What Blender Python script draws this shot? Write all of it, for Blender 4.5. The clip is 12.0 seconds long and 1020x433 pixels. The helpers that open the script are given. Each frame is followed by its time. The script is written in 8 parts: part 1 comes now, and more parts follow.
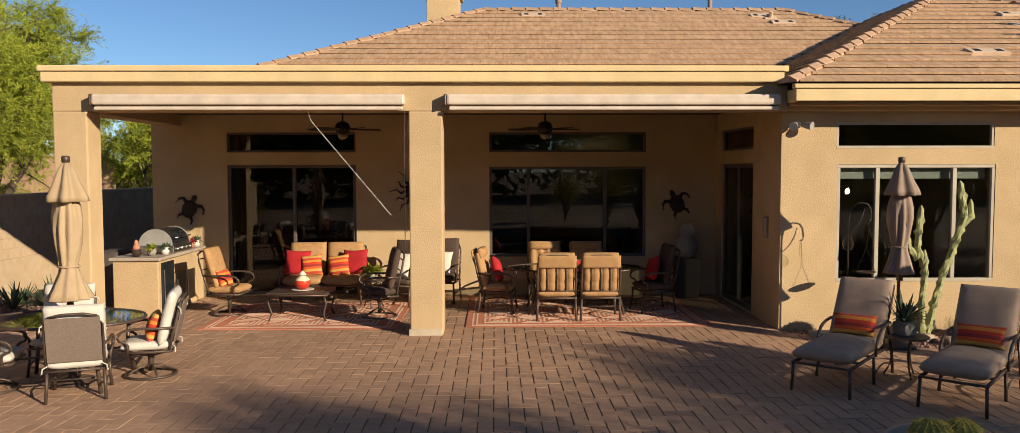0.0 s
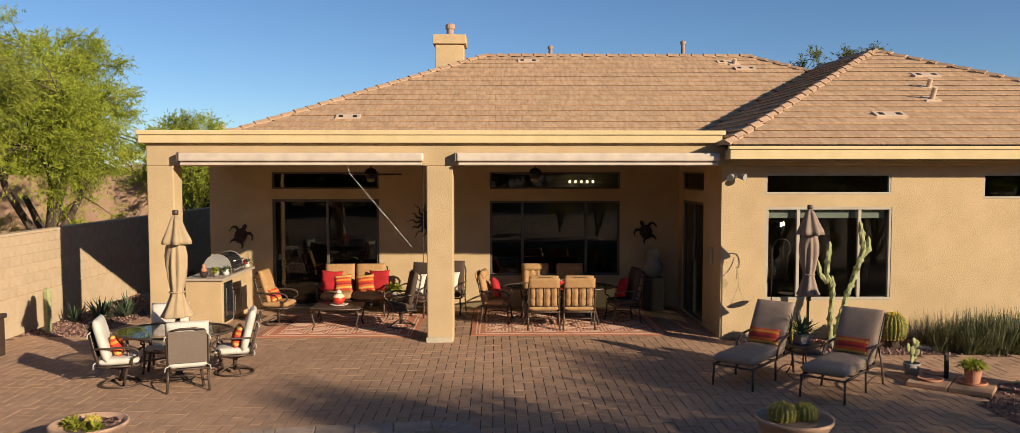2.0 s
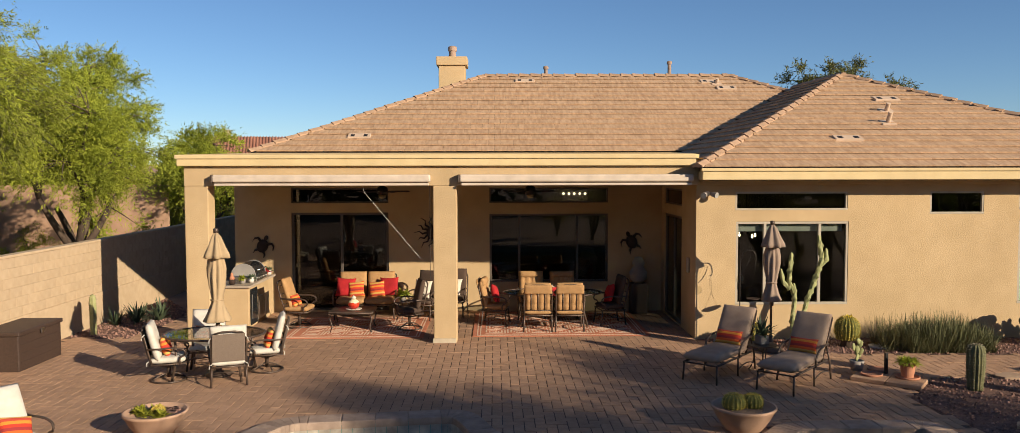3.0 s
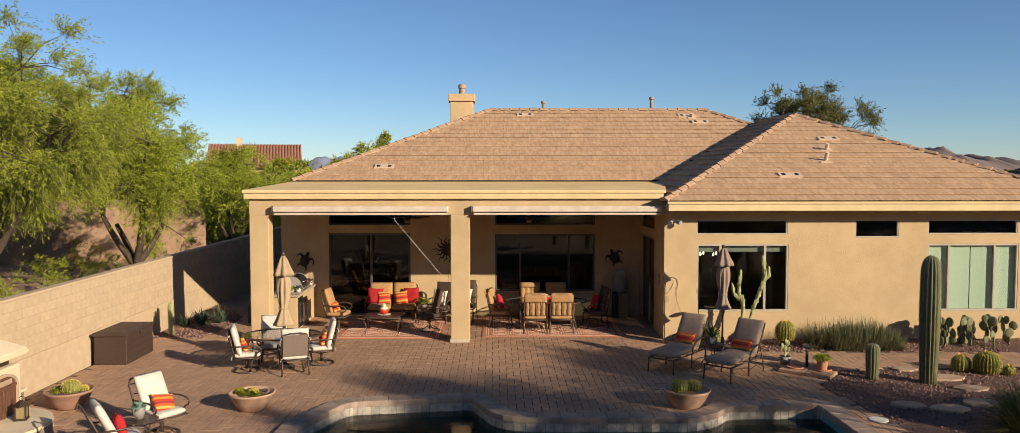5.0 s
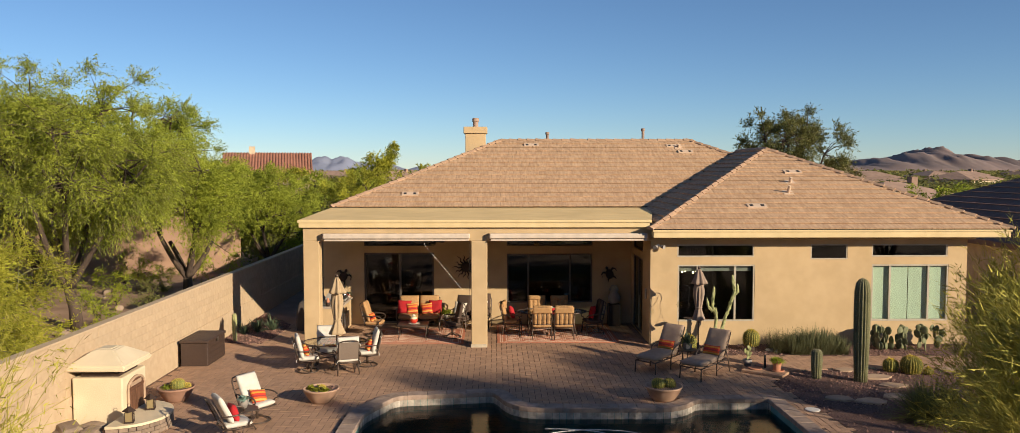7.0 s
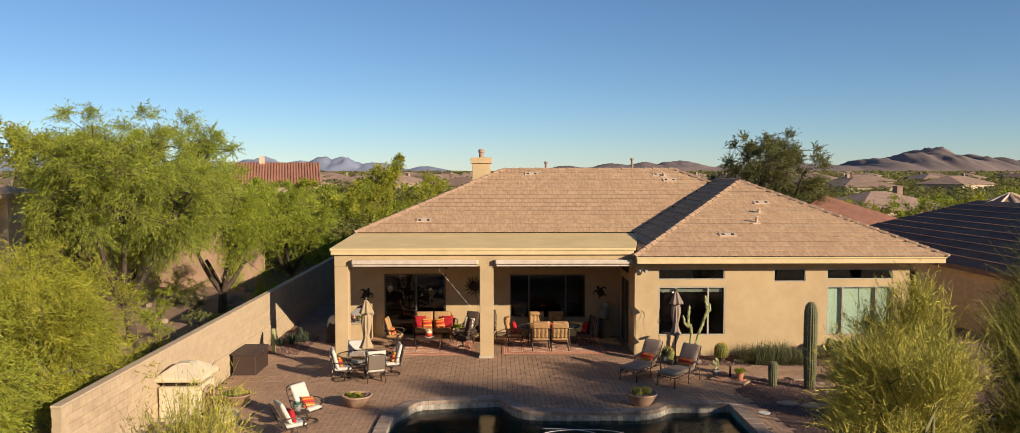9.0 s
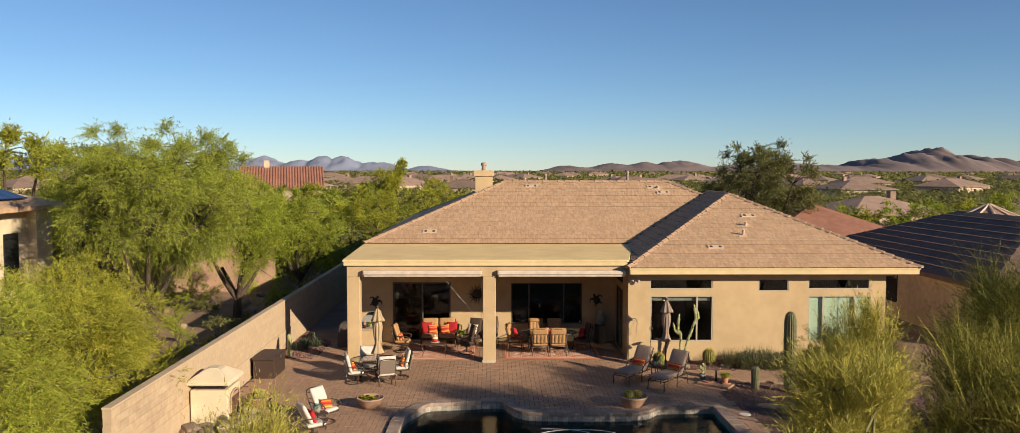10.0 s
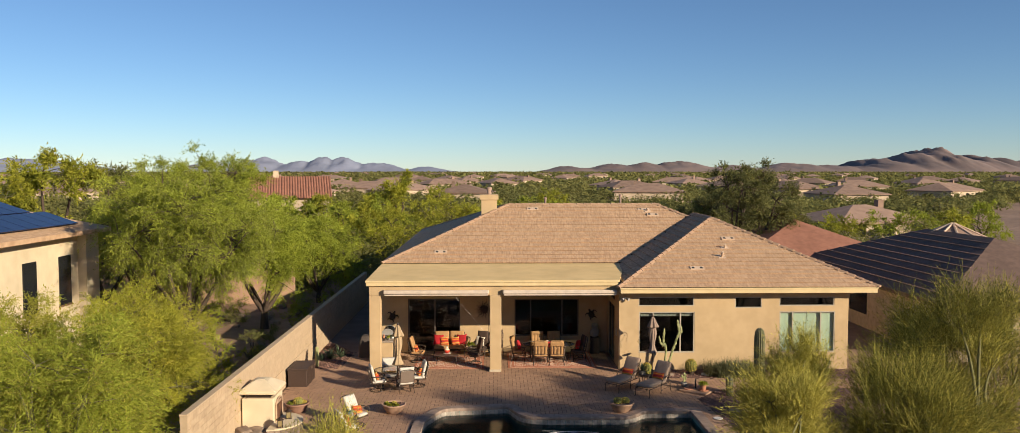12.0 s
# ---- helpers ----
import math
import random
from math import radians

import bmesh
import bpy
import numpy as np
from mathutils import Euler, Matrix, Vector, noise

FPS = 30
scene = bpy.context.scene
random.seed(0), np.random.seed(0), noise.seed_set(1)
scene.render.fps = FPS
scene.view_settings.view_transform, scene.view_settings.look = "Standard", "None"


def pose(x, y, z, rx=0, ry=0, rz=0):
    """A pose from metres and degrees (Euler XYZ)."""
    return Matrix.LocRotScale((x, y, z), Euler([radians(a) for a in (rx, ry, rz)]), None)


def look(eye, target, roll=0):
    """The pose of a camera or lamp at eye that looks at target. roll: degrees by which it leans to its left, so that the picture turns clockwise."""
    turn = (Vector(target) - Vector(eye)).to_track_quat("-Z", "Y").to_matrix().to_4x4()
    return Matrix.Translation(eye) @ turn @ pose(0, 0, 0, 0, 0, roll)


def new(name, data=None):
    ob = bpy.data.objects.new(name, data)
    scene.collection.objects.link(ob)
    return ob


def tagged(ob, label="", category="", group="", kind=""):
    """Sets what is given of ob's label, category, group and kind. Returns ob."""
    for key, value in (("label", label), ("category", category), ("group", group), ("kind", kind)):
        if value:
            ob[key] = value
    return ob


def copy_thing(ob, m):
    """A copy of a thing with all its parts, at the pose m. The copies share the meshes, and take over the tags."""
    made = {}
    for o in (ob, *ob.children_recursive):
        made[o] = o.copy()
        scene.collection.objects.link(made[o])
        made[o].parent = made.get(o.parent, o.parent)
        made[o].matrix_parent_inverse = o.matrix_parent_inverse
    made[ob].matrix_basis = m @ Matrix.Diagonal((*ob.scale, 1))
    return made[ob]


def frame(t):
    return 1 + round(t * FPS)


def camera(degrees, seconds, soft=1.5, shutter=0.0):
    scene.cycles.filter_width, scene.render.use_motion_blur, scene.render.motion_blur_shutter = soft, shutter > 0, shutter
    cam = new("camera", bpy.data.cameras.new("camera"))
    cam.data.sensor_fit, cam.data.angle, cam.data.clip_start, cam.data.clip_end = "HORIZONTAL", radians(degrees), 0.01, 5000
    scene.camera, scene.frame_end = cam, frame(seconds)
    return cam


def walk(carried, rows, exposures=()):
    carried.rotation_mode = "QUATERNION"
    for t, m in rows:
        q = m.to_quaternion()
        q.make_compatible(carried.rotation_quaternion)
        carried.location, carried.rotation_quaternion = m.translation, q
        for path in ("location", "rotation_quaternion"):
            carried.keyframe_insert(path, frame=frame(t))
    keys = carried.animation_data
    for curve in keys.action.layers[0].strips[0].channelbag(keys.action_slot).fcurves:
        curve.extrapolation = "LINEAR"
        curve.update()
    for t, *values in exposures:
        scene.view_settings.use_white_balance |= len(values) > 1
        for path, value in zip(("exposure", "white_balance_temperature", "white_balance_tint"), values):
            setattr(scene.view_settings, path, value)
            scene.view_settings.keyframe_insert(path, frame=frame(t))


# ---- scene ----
cam = camera(64.0, 12.0, soft=0.7)
PATH = [
    (0, (0.461, -11.475, 2.333), (0.498, -9.479, 2.22), -0.1),
    (0.5, (0.491, -12.132, 2.529), (0.528, -10.136, 2.416), -0.0),
    (1, (0.507, -12.871, 2.71), (0.543, -10.874, 2.597), -0.1),
    (1.5, (0.485, -13.672, 2.887), (0.522, -11.675, 2.775), -0.0),
    (2, (0.473, -14.51, 3.071), (0.51, -12.514, 2.959), -0.0),
    (2.5, (0.489, -15.387, 3.268), (0.526, -13.391, 3.155), -0.0),
    (3, (0.494, -16.279, 3.464), (0.531, -14.282, 3.351), -0.1),
    (4.8, (0.385, -19.693, 4.179), (0.422, -17.697, 4.067), -0.1),
    (5, (0.353, -20.05, 4.247), (0.39, -18.054, 4.135), -0.0),
    (5.5, (0.263, -20.982, 4.437), (0.3, -18.986, 4.324), 0.0),
    (6, (0.147, -21.953, 4.66), (0.185, -19.956, 4.547), 0.0),
    (6.5, (0.043, -22.898, 4.933), (0.08, -20.902, 4.82), 0.0),
    (7, (-0.044, -23.905, 5.228), (-0.007, -21.909, 5.115), -0.0),
    (9, (-0.219, -27.598, 6.411), (-0.182, -25.601, 6.298), -0.0),
    (9.5, (-0.272, -28.465, 6.695), (-0.235, -26.469, 6.582), 0.1),
    (10, (-0.303, -29.443, 7.017), (-0.266, -27.446, 6.903), 0.1),
    (10.5, (-0.339, -30.303, 7.301), (-0.302, -28.307, 7.188), 0.1),
    (11, (-0.38, -31.287, 7.624), (-0.343, -29.291, 7.511), 0.1),
    (11.5, (-0.429, -32.21, 7.952), (-0.392, -30.214, 7.839), 0.0),
    (12, (-0.529, -33.092, 8.251), (-0.492, -31.095, 8.138), -0.0),
]
walk(cam, [(t, look(eye, target, roll)) for t, eye, target, roll in PATH])

# ---------- world and light ----------
world = bpy.data.worlds.new("world")
scene.world = world
world.use_nodes = True
wn = world.node_tree.nodes
sky = wn.new("ShaderNodeTexSky")
sky.sky_type = "NISHITA"
sky.sun_disc = False
sky.sun_elevation, sky.sun_rotation = radians(19.0), radians(131.0)
sky.altitude, sky.air_density, sky.dust_density, sky.ozone_density = 1000.0, 0.9, 0.0, 4.6
wn["Background"].inputs["Strength"].default_value = 0.073
world.node_tree.links.new(sky.outputs[0], wn["Background"].inputs["Color"])

sun = new("sun", bpy.data.lights.new("sun", "SUN"))
sun.data.energy, sun.data.angle, sun.data.color = 4.9, radians(0.53), (1.0, 0.84, 0.63)
sun.matrix_world = look((40, -40, 30), (40 - 4.32, -40 + 3.8, 30 - 1.93))
scene.view_settings.exposure = 0.55


# ---------- materials ----------
def mat(name, col, rough=0.8, col2=None, scale=4.0, metal=0.0, bump=0.0, bscale=40.0, rand=0.0, island=0.0, big=0.12, bigscale=0.6, spec=0.4, stretch=None, trans=0.0, shift=False):
    """A surface with two scales of variation, fine relief and, for repeats, a shade of its own."""
    m = bpy.data.materials.new(name)
    m.use_nodes = True
    nt = m.node_tree
    N, L = nt.nodes, nt.links
    b = N["Principled BSDF"]
    b.inputs["Roughness"].default_value = rough
    b.inputs["Metallic"].default_value = metal
    b.inputs["Specular IOR Level"].default_value = spec
    tc = N.new("ShaderNodeTexCoord")
    src = tc.outputs["Object"]
    if shift:
        oi = N.new("ShaderNodeObjectInfo")
        sc = N.new("ShaderNodeVectorMath")
        sc.operation, sc.inputs[1].default_value = "SCALE", (0, 0, 0)
        sc.inputs[0].default_value, sc.inputs["Scale"].default_value = (31.0, 17.0, 7.0), 1.0
        L.new(oi.outputs["Random"], sc.inputs["Scale"])
        ad = N.new("ShaderNodeVectorMath")
        L.new(src, ad.inputs[0])
        L.new(sc.outputs[0], ad.inputs[1])
        src = ad.outputs[0]
    if stretch:
        mp = N.new("ShaderNodeMapping")
        mp.inputs["Scale"].default_value = stretch
        L.new(src, mp.inputs[0])
        src = mp.outputs[0]
    n1 = N.new("ShaderNodeTexNoise")
    n1.inputs["Scale"].default_value, n1.inputs["Detail"].default_value = scale, 6
    L.new(src, n1.inputs["Vector"])
    n2 = N.new("ShaderNodeTexNoise")
    n2.inputs["Scale"].default_value, n2.inputs["Detail"].default_value = bigscale, 3
    L.new(tc.outputs["Object"], n2.inputs["Vector"])
    ramp = N.new("ShaderNodeMapRange")
    ramp.inputs[1].default_value, ramp.inputs[2].default_value = 0.35, 0.65
    L.new(n1.outputs[0], ramp.inputs[0])
    mix = N.new("ShaderNodeMix")
    mix.data_type = "RGBA"
    mix.inputs[6].default_value = (*col, 1)
    mix.inputs[7].default_value = (*(col2 or [c * 0.82 for c in col]), 1)
    L.new(ramp.outputs[0], mix.inputs[0])
    hsv = N.new("ShaderNodeHueSaturation")
    L.new(mix.outputs[2], hsv.inputs["Color"])
    v = N.new("ShaderNodeMapRange")
    v.inputs[1].default_value, v.inputs[2].default_value = 0.3, 0.7
    v.inputs[3].default_value, v.inputs[4].default_value = 1 - big, 1 + big
    L.new(n2.outputs[0], v.inputs[0])
    val = v.outputs[0]
    for amount, kind in ((rand, "ShaderNodeObjectInfo"), (island, "ShaderNodeNewGeometry")):
        if amount:
            o = N.new(kind)
            r = N.new("ShaderNodeMapRange")
            r.inputs[3].default_value, r.inputs[4].default_value = 1 - amount, 1 + amount
            L.new(o.outputs["Random" if kind == "ShaderNodeObjectInfo" else "Random Per Island"], r.inputs[0])
            mu = N.new("ShaderNodeMath")
            mu.operation = "MULTIPLY"
            L.new(val, mu.inputs[0])
            L.new(r.outputs[0], mu.inputs[1])
            val = mu.outputs[0]
    L.new(val, hsv.inputs["Value"])
    L.new(hsv.outputs[0], b.inputs["Base Color"])
    if bump:
        n3 = N.new("ShaderNodeTexNoise")
        n3.inputs["Scale"].default_value, n3.inputs["Detail"].default_value = bscale, 4
        L.new(src, n3.inputs["Vector"])
        bp = N.new("ShaderNodeBump")
        bp.inputs["Strength"].default_value, bp.inputs["Distance"].default_value = bump, 0.02
        L.new(n3.outputs[0], bp.inputs["Height"])
        L.new(bp.outputs[0], b.inputs["Normal"])
    if trans:
        t = N.new("ShaderNodeBsdfTranslucent")
        L.new(hsv.outputs[0], t.inputs["Color"])
        ms = N.new("ShaderNodeMixShader")
        ms.inputs[0].default_value = trans
        L.new(b.outputs[0], ms.inputs[1])
        L.new(t.outputs[0], ms.inputs[2])
        L.new(ms.outputs[0], N["Material Output"].inputs["Surface"])
    return m


def glass_mat(name, tint, rough=0.0, ior=1.5):
    m = bpy.data.materials.new(name)
    m.use_nodes = True
    N, L = m.node_tree.nodes, m.node_tree.links
    N.remove(N["Principled BSDF"])
    t = N.new("ShaderNodeBsdfTransparent")
    t.inputs[0].default_value = (*tint, 1)
    g = N.new("ShaderNodeBsdfGlossy")
    g.inputs["Roughness"].default_value = rough
    lw = N.new("ShaderNodeLayerWeight")
    lw.inputs[0].default_value = 0.5
    pw = N.new("ShaderNodeMath")
    pw.operation, pw.inputs[1].default_value = "POWER", 5.0
    L.new(lw.outputs["Facing"], pw.inputs[0])
    fr = N.new("ShaderNodeMath")
    fr.operation = "MULTIPLY_ADD"
    f0 = ((ior - 1) / (ior + 1)) ** 2
    fr.inputs[1].default_value, fr.inputs[2].default_value = 1 - f0, f0
    L.new(pw.outputs[0], fr.inputs[0])
    ms = N.new("ShaderNodeMixShader")
    L.new(fr.outputs[0], ms.inputs[0])
    L.new(t.outputs[0], ms.inputs[1])
    L.new(g.outputs[0], ms.inputs[2])
    L.new(ms.outputs[0], N["Material Output"].inputs["Surface"])
    return m


def stripes(name, cols, scale, axis=2, rough=0.9):
    """Woven stripes of several colours along one axis of the thing."""
    m = mat(name, cols[0], rough, bump=0.2, bscale=200)
    N, L = m.node_tree.nodes, m.node_tree.links
    tc = N.new("ShaderNodeTexCoord")
    sp = N.new("ShaderNodeSeparateXYZ")
    L.new(tc.outputs["Object"], sp.inputs[0])
    mu = N.new("ShaderNodeMath")
    mu.operation = "MULTIPLY"
    mu.inputs[1].default_value = scale
    L.new(sp.outputs[axis], mu.inputs[0])
    fr = N.new("ShaderNodeMath")
    fr.operation = "FRACT"
    L.new(mu.outputs[0], fr.inputs[0])
    cr = N.new("ShaderNodeValToRGB")
    cr.color_ramp.interpolation = "CONSTANT"
    while len(cr.color_ramp.elements) < len(cols):
        cr.color_ramp.elements.new(0.5)
    for i, c in enumerate(cols):
        e = cr.color_ramp.elements[i]
        e.position, e.color = i / len(cols), (*c, 1)
    L.new(fr.outputs[0], cr.inputs[0])
    L.new(cr.outputs[0], N["Principled BSDF"].inputs["Base Color"])
    return m


STUCCO = mat("stucco", (0.50, 0.365, 0.21), 0.92, (0.455, 0.33, 0.185), 2.2, bump=0.35, bscale=55, big=0.07, bigscale=0.5, spec=0.2)
FASCIA = mat("fascia_paint", (0.64, 0.50, 0.275), 0.85, (0.58, 0.45, 0.245), 3.0, bump=0.25, bscale=45, big=0.06, spec=0.25)
ROOF_COAT = mat("roof_coating", (0.78, 0.57, 0.27), 0.9, (0.72, 0.52, 0.24), 1.5, bump=0.2, bscale=30, big=0.08)
TILE = mat("roof_tile", (0.55, 0.375, 0.235), 0.9, (0.41, 0.26, 0.157), 13.0, bump=0.3, bscale=60, rand=0.055, big=0.03, stretch=(1, 0.22, 0.22), spec=0.25, shift=True)
TILES = mat("roof_tile_field", (0.55, 0.375, 0.235), 0.9, (0.41, 0.26, 0.157), 13.0, bump=0.3, bscale=60, island=0.055, big=0.03, stretch=(1, 0.22, 0.22), spec=0.25)
RIDGE = mat("ridge_tile", (0.45, 0.295, 0.19), 0.9, (0.37, 0.24, 0.155), 6.0, bump=0.3, rand=0.12)
PAVER = mat("paver", (0.42, 0.262, 0.165), 0.85, (0.35, 0.215, 0.137), 9.0, bump=0.35, bscale=90, rand=0.10, big=0.10, bigscale=0.35, spec=0.35)
PAVERS = mat("paver_field", (0.42, 0.262, 0.165), 0.85, (0.35, 0.215, 0.137), 9.0, bump=0.35, bscale=90, island=0.10, big=0.10, bigscale=0.35, spec=0.35)
BED = mat("paving_sand", (0.055, 0.038, 0.028), 0.95, bump=0.3)
JOINT = mat("joint_sand", (0.15, 0.095, 0.065), 0.95, (0.10, 0.065, 0.045), 12.0, bump=0.3)
DIRT = mat("desert_dirt", (0.30, 0.20, 0.14), 0.95, (0.21, 0.135, 0.09), 0.9, bump=0.6, bscale=6, big=0.25, bigscale=0.05)
GRAVEL = mat("gravel_ground", (0.18, 0.10, 0.078), 0.95, (0.10, 0.055, 0.043), 26.0, bump=1.0, bscale=35, big=0.12)
PEBBLE = mat("pebbles", (0.27, 0.155, 0.12), 0.9, (0.15, 0.085, 0.068), 5.0, island=0.45, bump=0.2)
BLOCK = mat("wall_block", (0.50, 0.38, 0.25), 0.92, (0.45, 0.335, 0.215), 6.0, bump=0.35, bscale=50, rand=0.045, big=0.05)
BLOCKS = mat("wall_block_field", (0.49, 0.37, 0.24), 0.92, (0.43, 0.315, 0.20), 6.0, bump=0.35, bscale=50, island=0.07, big=0.07)
MORTAR = mat("mortar", (0.47, 0.355, 0.23), 0.95, bump=0.3)
COPING = mat("coping_stone", (0.37, 0.275, 0.21), 0.8, (0.27, 0.195, 0.15), 6.0, bump=0.35, bscale=40, rand=0.14, big=0.1)
POOL_TILE = mat("waterline_tile", (0.46, 0.41, 0.34), 0.45, (0.30, 0.27, 0.23), 9.0, rand=0.18)
PLASTER = mat("pool_plaster", (0.15, 0.30, 0.27), 0.7, (0.11, 0.23, 0.21), 2.0)
METAL = mat("bronze_metal", (0.105, 0.074, 0.056), 0.45, (0.075, 0.052, 0.04), 12.0, metal=0.35, big=0.05)
DARKMETAL = mat("dark_iron", (0.035, 0.028, 0.024), 0.5, metal=0.5)
STEEL = mat("stainless_steel", (0.55, 0.54, 0.52), 0.3, metal=1.0, big=0.03)
RUSTY = mat("rusted_iron", (0.05, 0.03, 0.022), 0.8, (0.035, 0.02, 0.015), 12.0, metal=0.2)
TAN_CLOTH = mat("tan_cushion", (0.42, 0.25, 0.115), 0.95, (0.36, 0.21, 0.095), 14.0, bump=0.3, bscale=160, big=0.08, spec=0.15)
WHITE_CLOTH = mat("white_cushion", (0.58, 0.545, 0.48), 0.95, (0.50, 0.47, 0.41), 7.0, bump=0.25, bscale=120, big=0.04, spec=0.15)
TAUPE_CLOTH = mat("taupe_cushion", (0.355, 0.262, 0.195), 0.95, (0.31, 0.225, 0.165), 9.0, bump=0.25, bscale=140, big=0.06, spec=0.15)
DARK_CLOTH = mat("brown_cushion", (0.085, 0.055, 0.04), 0.95, bump=0.25, bscale=140)
SLING = mat("sling_mesh", (0.20, 0.155, 0.12), 0.85, (0.16, 0.12, 0.095), 60.0, bump=0.3, bscale=300)
RED_CLOTH = mat("red_cloth", (0.40, 0.016, 0.02), 0.9, (0.31, 0.011, 0.016), 8.0, bump=0.2, bscale=150)
CREAM_CLOTH = mat("cream_cloth", (0.66, 0.60, 0.50), 0.95, bump=0.2, bscale=150)
ORANGE_STRIPE = stripes("orange_stripes", [(0.50, 0.04, 0.02), (0.62, 0.22, 0.03), (0.45, 0.06, 0.03), (0.55, 0.32, 0.08), (0.60, 0.10, 0.02), (0.28, 0.03, 0.03)], 4.2, 2)
UMB_TAN = mat("tan_canvas", (0.42, 0.31, 0.185), 0.95, (0.37, 0.27, 0.16), 5.0, bump=0.2, bscale=120)
UMB_TAUPE = mat("taupe_canvas", (0.29, 0.215, 0.165), 0.95, (0.25, 0.185, 0.14), 5.0, bump=0.2, bscale=120)
AWNING_PAINT = mat("awning_enamel", (0.62, 0.52, 0.42), 0.45, big=0.03)
AWNING_CLOTH = mat("awning_cloth", (0.30, 0.21, 0.15), 0.9)
FRAME = mat("window_frame", (0.42, 0.37, 0.29), 0.5, big=0.04)
DARKFRAME = mat("door_frame", (0.11, 0.09, 0.075), 0.5)
MID_GLASS = glass_mat("mid_window_glass", (0.70, 0.72, 0.70), 0.0, 1.55)
CLEAR_GLASS = glass_mat("clear_window_glass", (0.85, 0.9, 0.85), 0.0, 1.5)
GLASS = glass_mat("window_glass", (0.42, 0.44, 0.42), 0.0, 1.65)
TABLE_GLASS = glass_mat("table_glass", (0.78, 0.79, 0.78), 0.02, 1.7)
BULB_GLASS = glass_mat("clear_glass", (0.9, 0.9, 0.85), 0.0, 1.45)
GREY_ENAMEL = mat("grey_enamel", (0.30, 0.285, 0.265), 0.5)
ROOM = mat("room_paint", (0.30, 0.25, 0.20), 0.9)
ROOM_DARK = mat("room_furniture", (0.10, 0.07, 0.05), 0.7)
SHADE_CLOTH = mat("window_shade", (0.70, 0.73, 0.66), 0.9, (0.64, 0.67, 0.61), 1.0, stretch=(8, 8, 0.3), big=0.04)
# patio shade put into the ceiling colour: near-black, so it bounces little light
CEILING_DIM = mat("patio_ceiling", (0.085, 0.055, 0.037), 0.95, bump=0.2)
BROWN_RESIN = mat("brown_wicker_resin", (0.055, 0.034, 0.026), 0.55, (0.042, 0.026, 0.02), 30.0, bump=0.3, bscale=90)
TERRACOTTA = mat("terracotta", (0.46, 0.21, 0.125), 0.85, (0.38, 0.17, 0.10), 6.0, bump=0.2, big=0.1, bigscale=2)
BOWL = mat("clay_bowl", (0.47, 0.30, 0.205), 0.85, (0.40, 0.25, 0.165), 5.0, bump=0.25, big=0.1, bigscale=2)
# same clay as the other bowls, with the shade on its front coloured in
BOWL_SHADED = mat("shaded_clay_bowl", (0.34, 0.195, 0.135), 0.8, bump=0.25)
SOIL = mat("potting_soil", (0.09, 0.06, 0.045), 0.95, (0.16, 0.11, 0.08), 30.0, bump=0.8)
GREY_POT = mat("grey_concrete_pot", (0.30, 0.27, 0.24), 0.85, bump=0.2)
STONE = mat("ledge_stone", (0.30, 0.225, 0.165), 0.9, (0.20, 0.15, 0.115), 5.0, bump=0.6, bscale=25, rand=0.25)
FLAG = mat("flagstone", (0.45, 0.32, 0.215), 0.9, (0.36, 0.25, 0.17), 3.0, bump=0.4, bscale=20, rand=0.12)
PLINTH = mat("concrete_plinth", (0.50, 0.43, 0.32), 0.9, bump=0.2)
WOOD = mat("dark_carved_wood", (0.17, 0.08, 0.045), 0.6, (0.095, 0.045, 0.026), 6.0, stretch=(6, 6, 0.6), bump=0.3)
SAGUARO = mat("saguaro_skin", (0.165, 0.16, 0.075), 0.75, (0.115, 0.118, 0.055), 6.0, bump=0.3, big=0.15, bigscale=2.0)
CACTUS = mat("cactus_green", (0.33, 0.335, 0.155), 0.75, (0.23, 0.245, 0.10), 14.0, bump=0.4, bscale=30)
BARREL = mat("barrel_cactus_skin", (0.22, 0.22, 0.055), 0.8, (0.15, 0.16, 0.04), 9.0)
SPINE = mat("yellow_spines", (0.62, 0.48, 0.10), 0.8, island=0.2)
PALE_SPINE = mat("pale_spines", (0.40, 0.35, 0.25), 0.8, island=0.2)
LEAF = mat("mesquite_leaf", (0.36, 0.40, 0.048), 0.75, (0.24, 0.28, 0.034), 1.3, island=0.22, big=0.25, bigscale=0.5, spec=0.2, trans=0.36)
LEAF_DARK = mat("ironwood_leaf", (0.20, 0.20, 0.062), 0.8, (0.13, 0.137, 0.044), 1.3, island=0.25, big=0.2, bigscale=0.5, spec=0.2, trans=0.3)
LEAF_YELLOW = mat("palo_verde_leaf", (0.39, 0.375, 0.04), 0.75, (0.25, 0.265, 0.03), 1.2, island=0.22, big=0.3, bigscale=0.5, spec=0.2, trans=0.34)
TWIG = mat("palo_verde_twig", (0.46, 0.405, 0.08), 0.75, (0.34, 0.31, 0.06), 1.2, island=0.35, big=0.2, bigscale=0.5, spec=0.2, trans=0.2)
BARK = mat("mesquite_bark", (0.10, 0.07, 0.05), 0.95, (0.065, 0.045, 0.035), 8.0, bump=0.8, bscale=15, stretch=(1, 1, 0.2))
GREEN_BARK = mat("palo_verde_bark", (0.17, 0.16, 0.065), 0.9, (0.12, 0.115, 0.05), 5.0, bump=0.5)
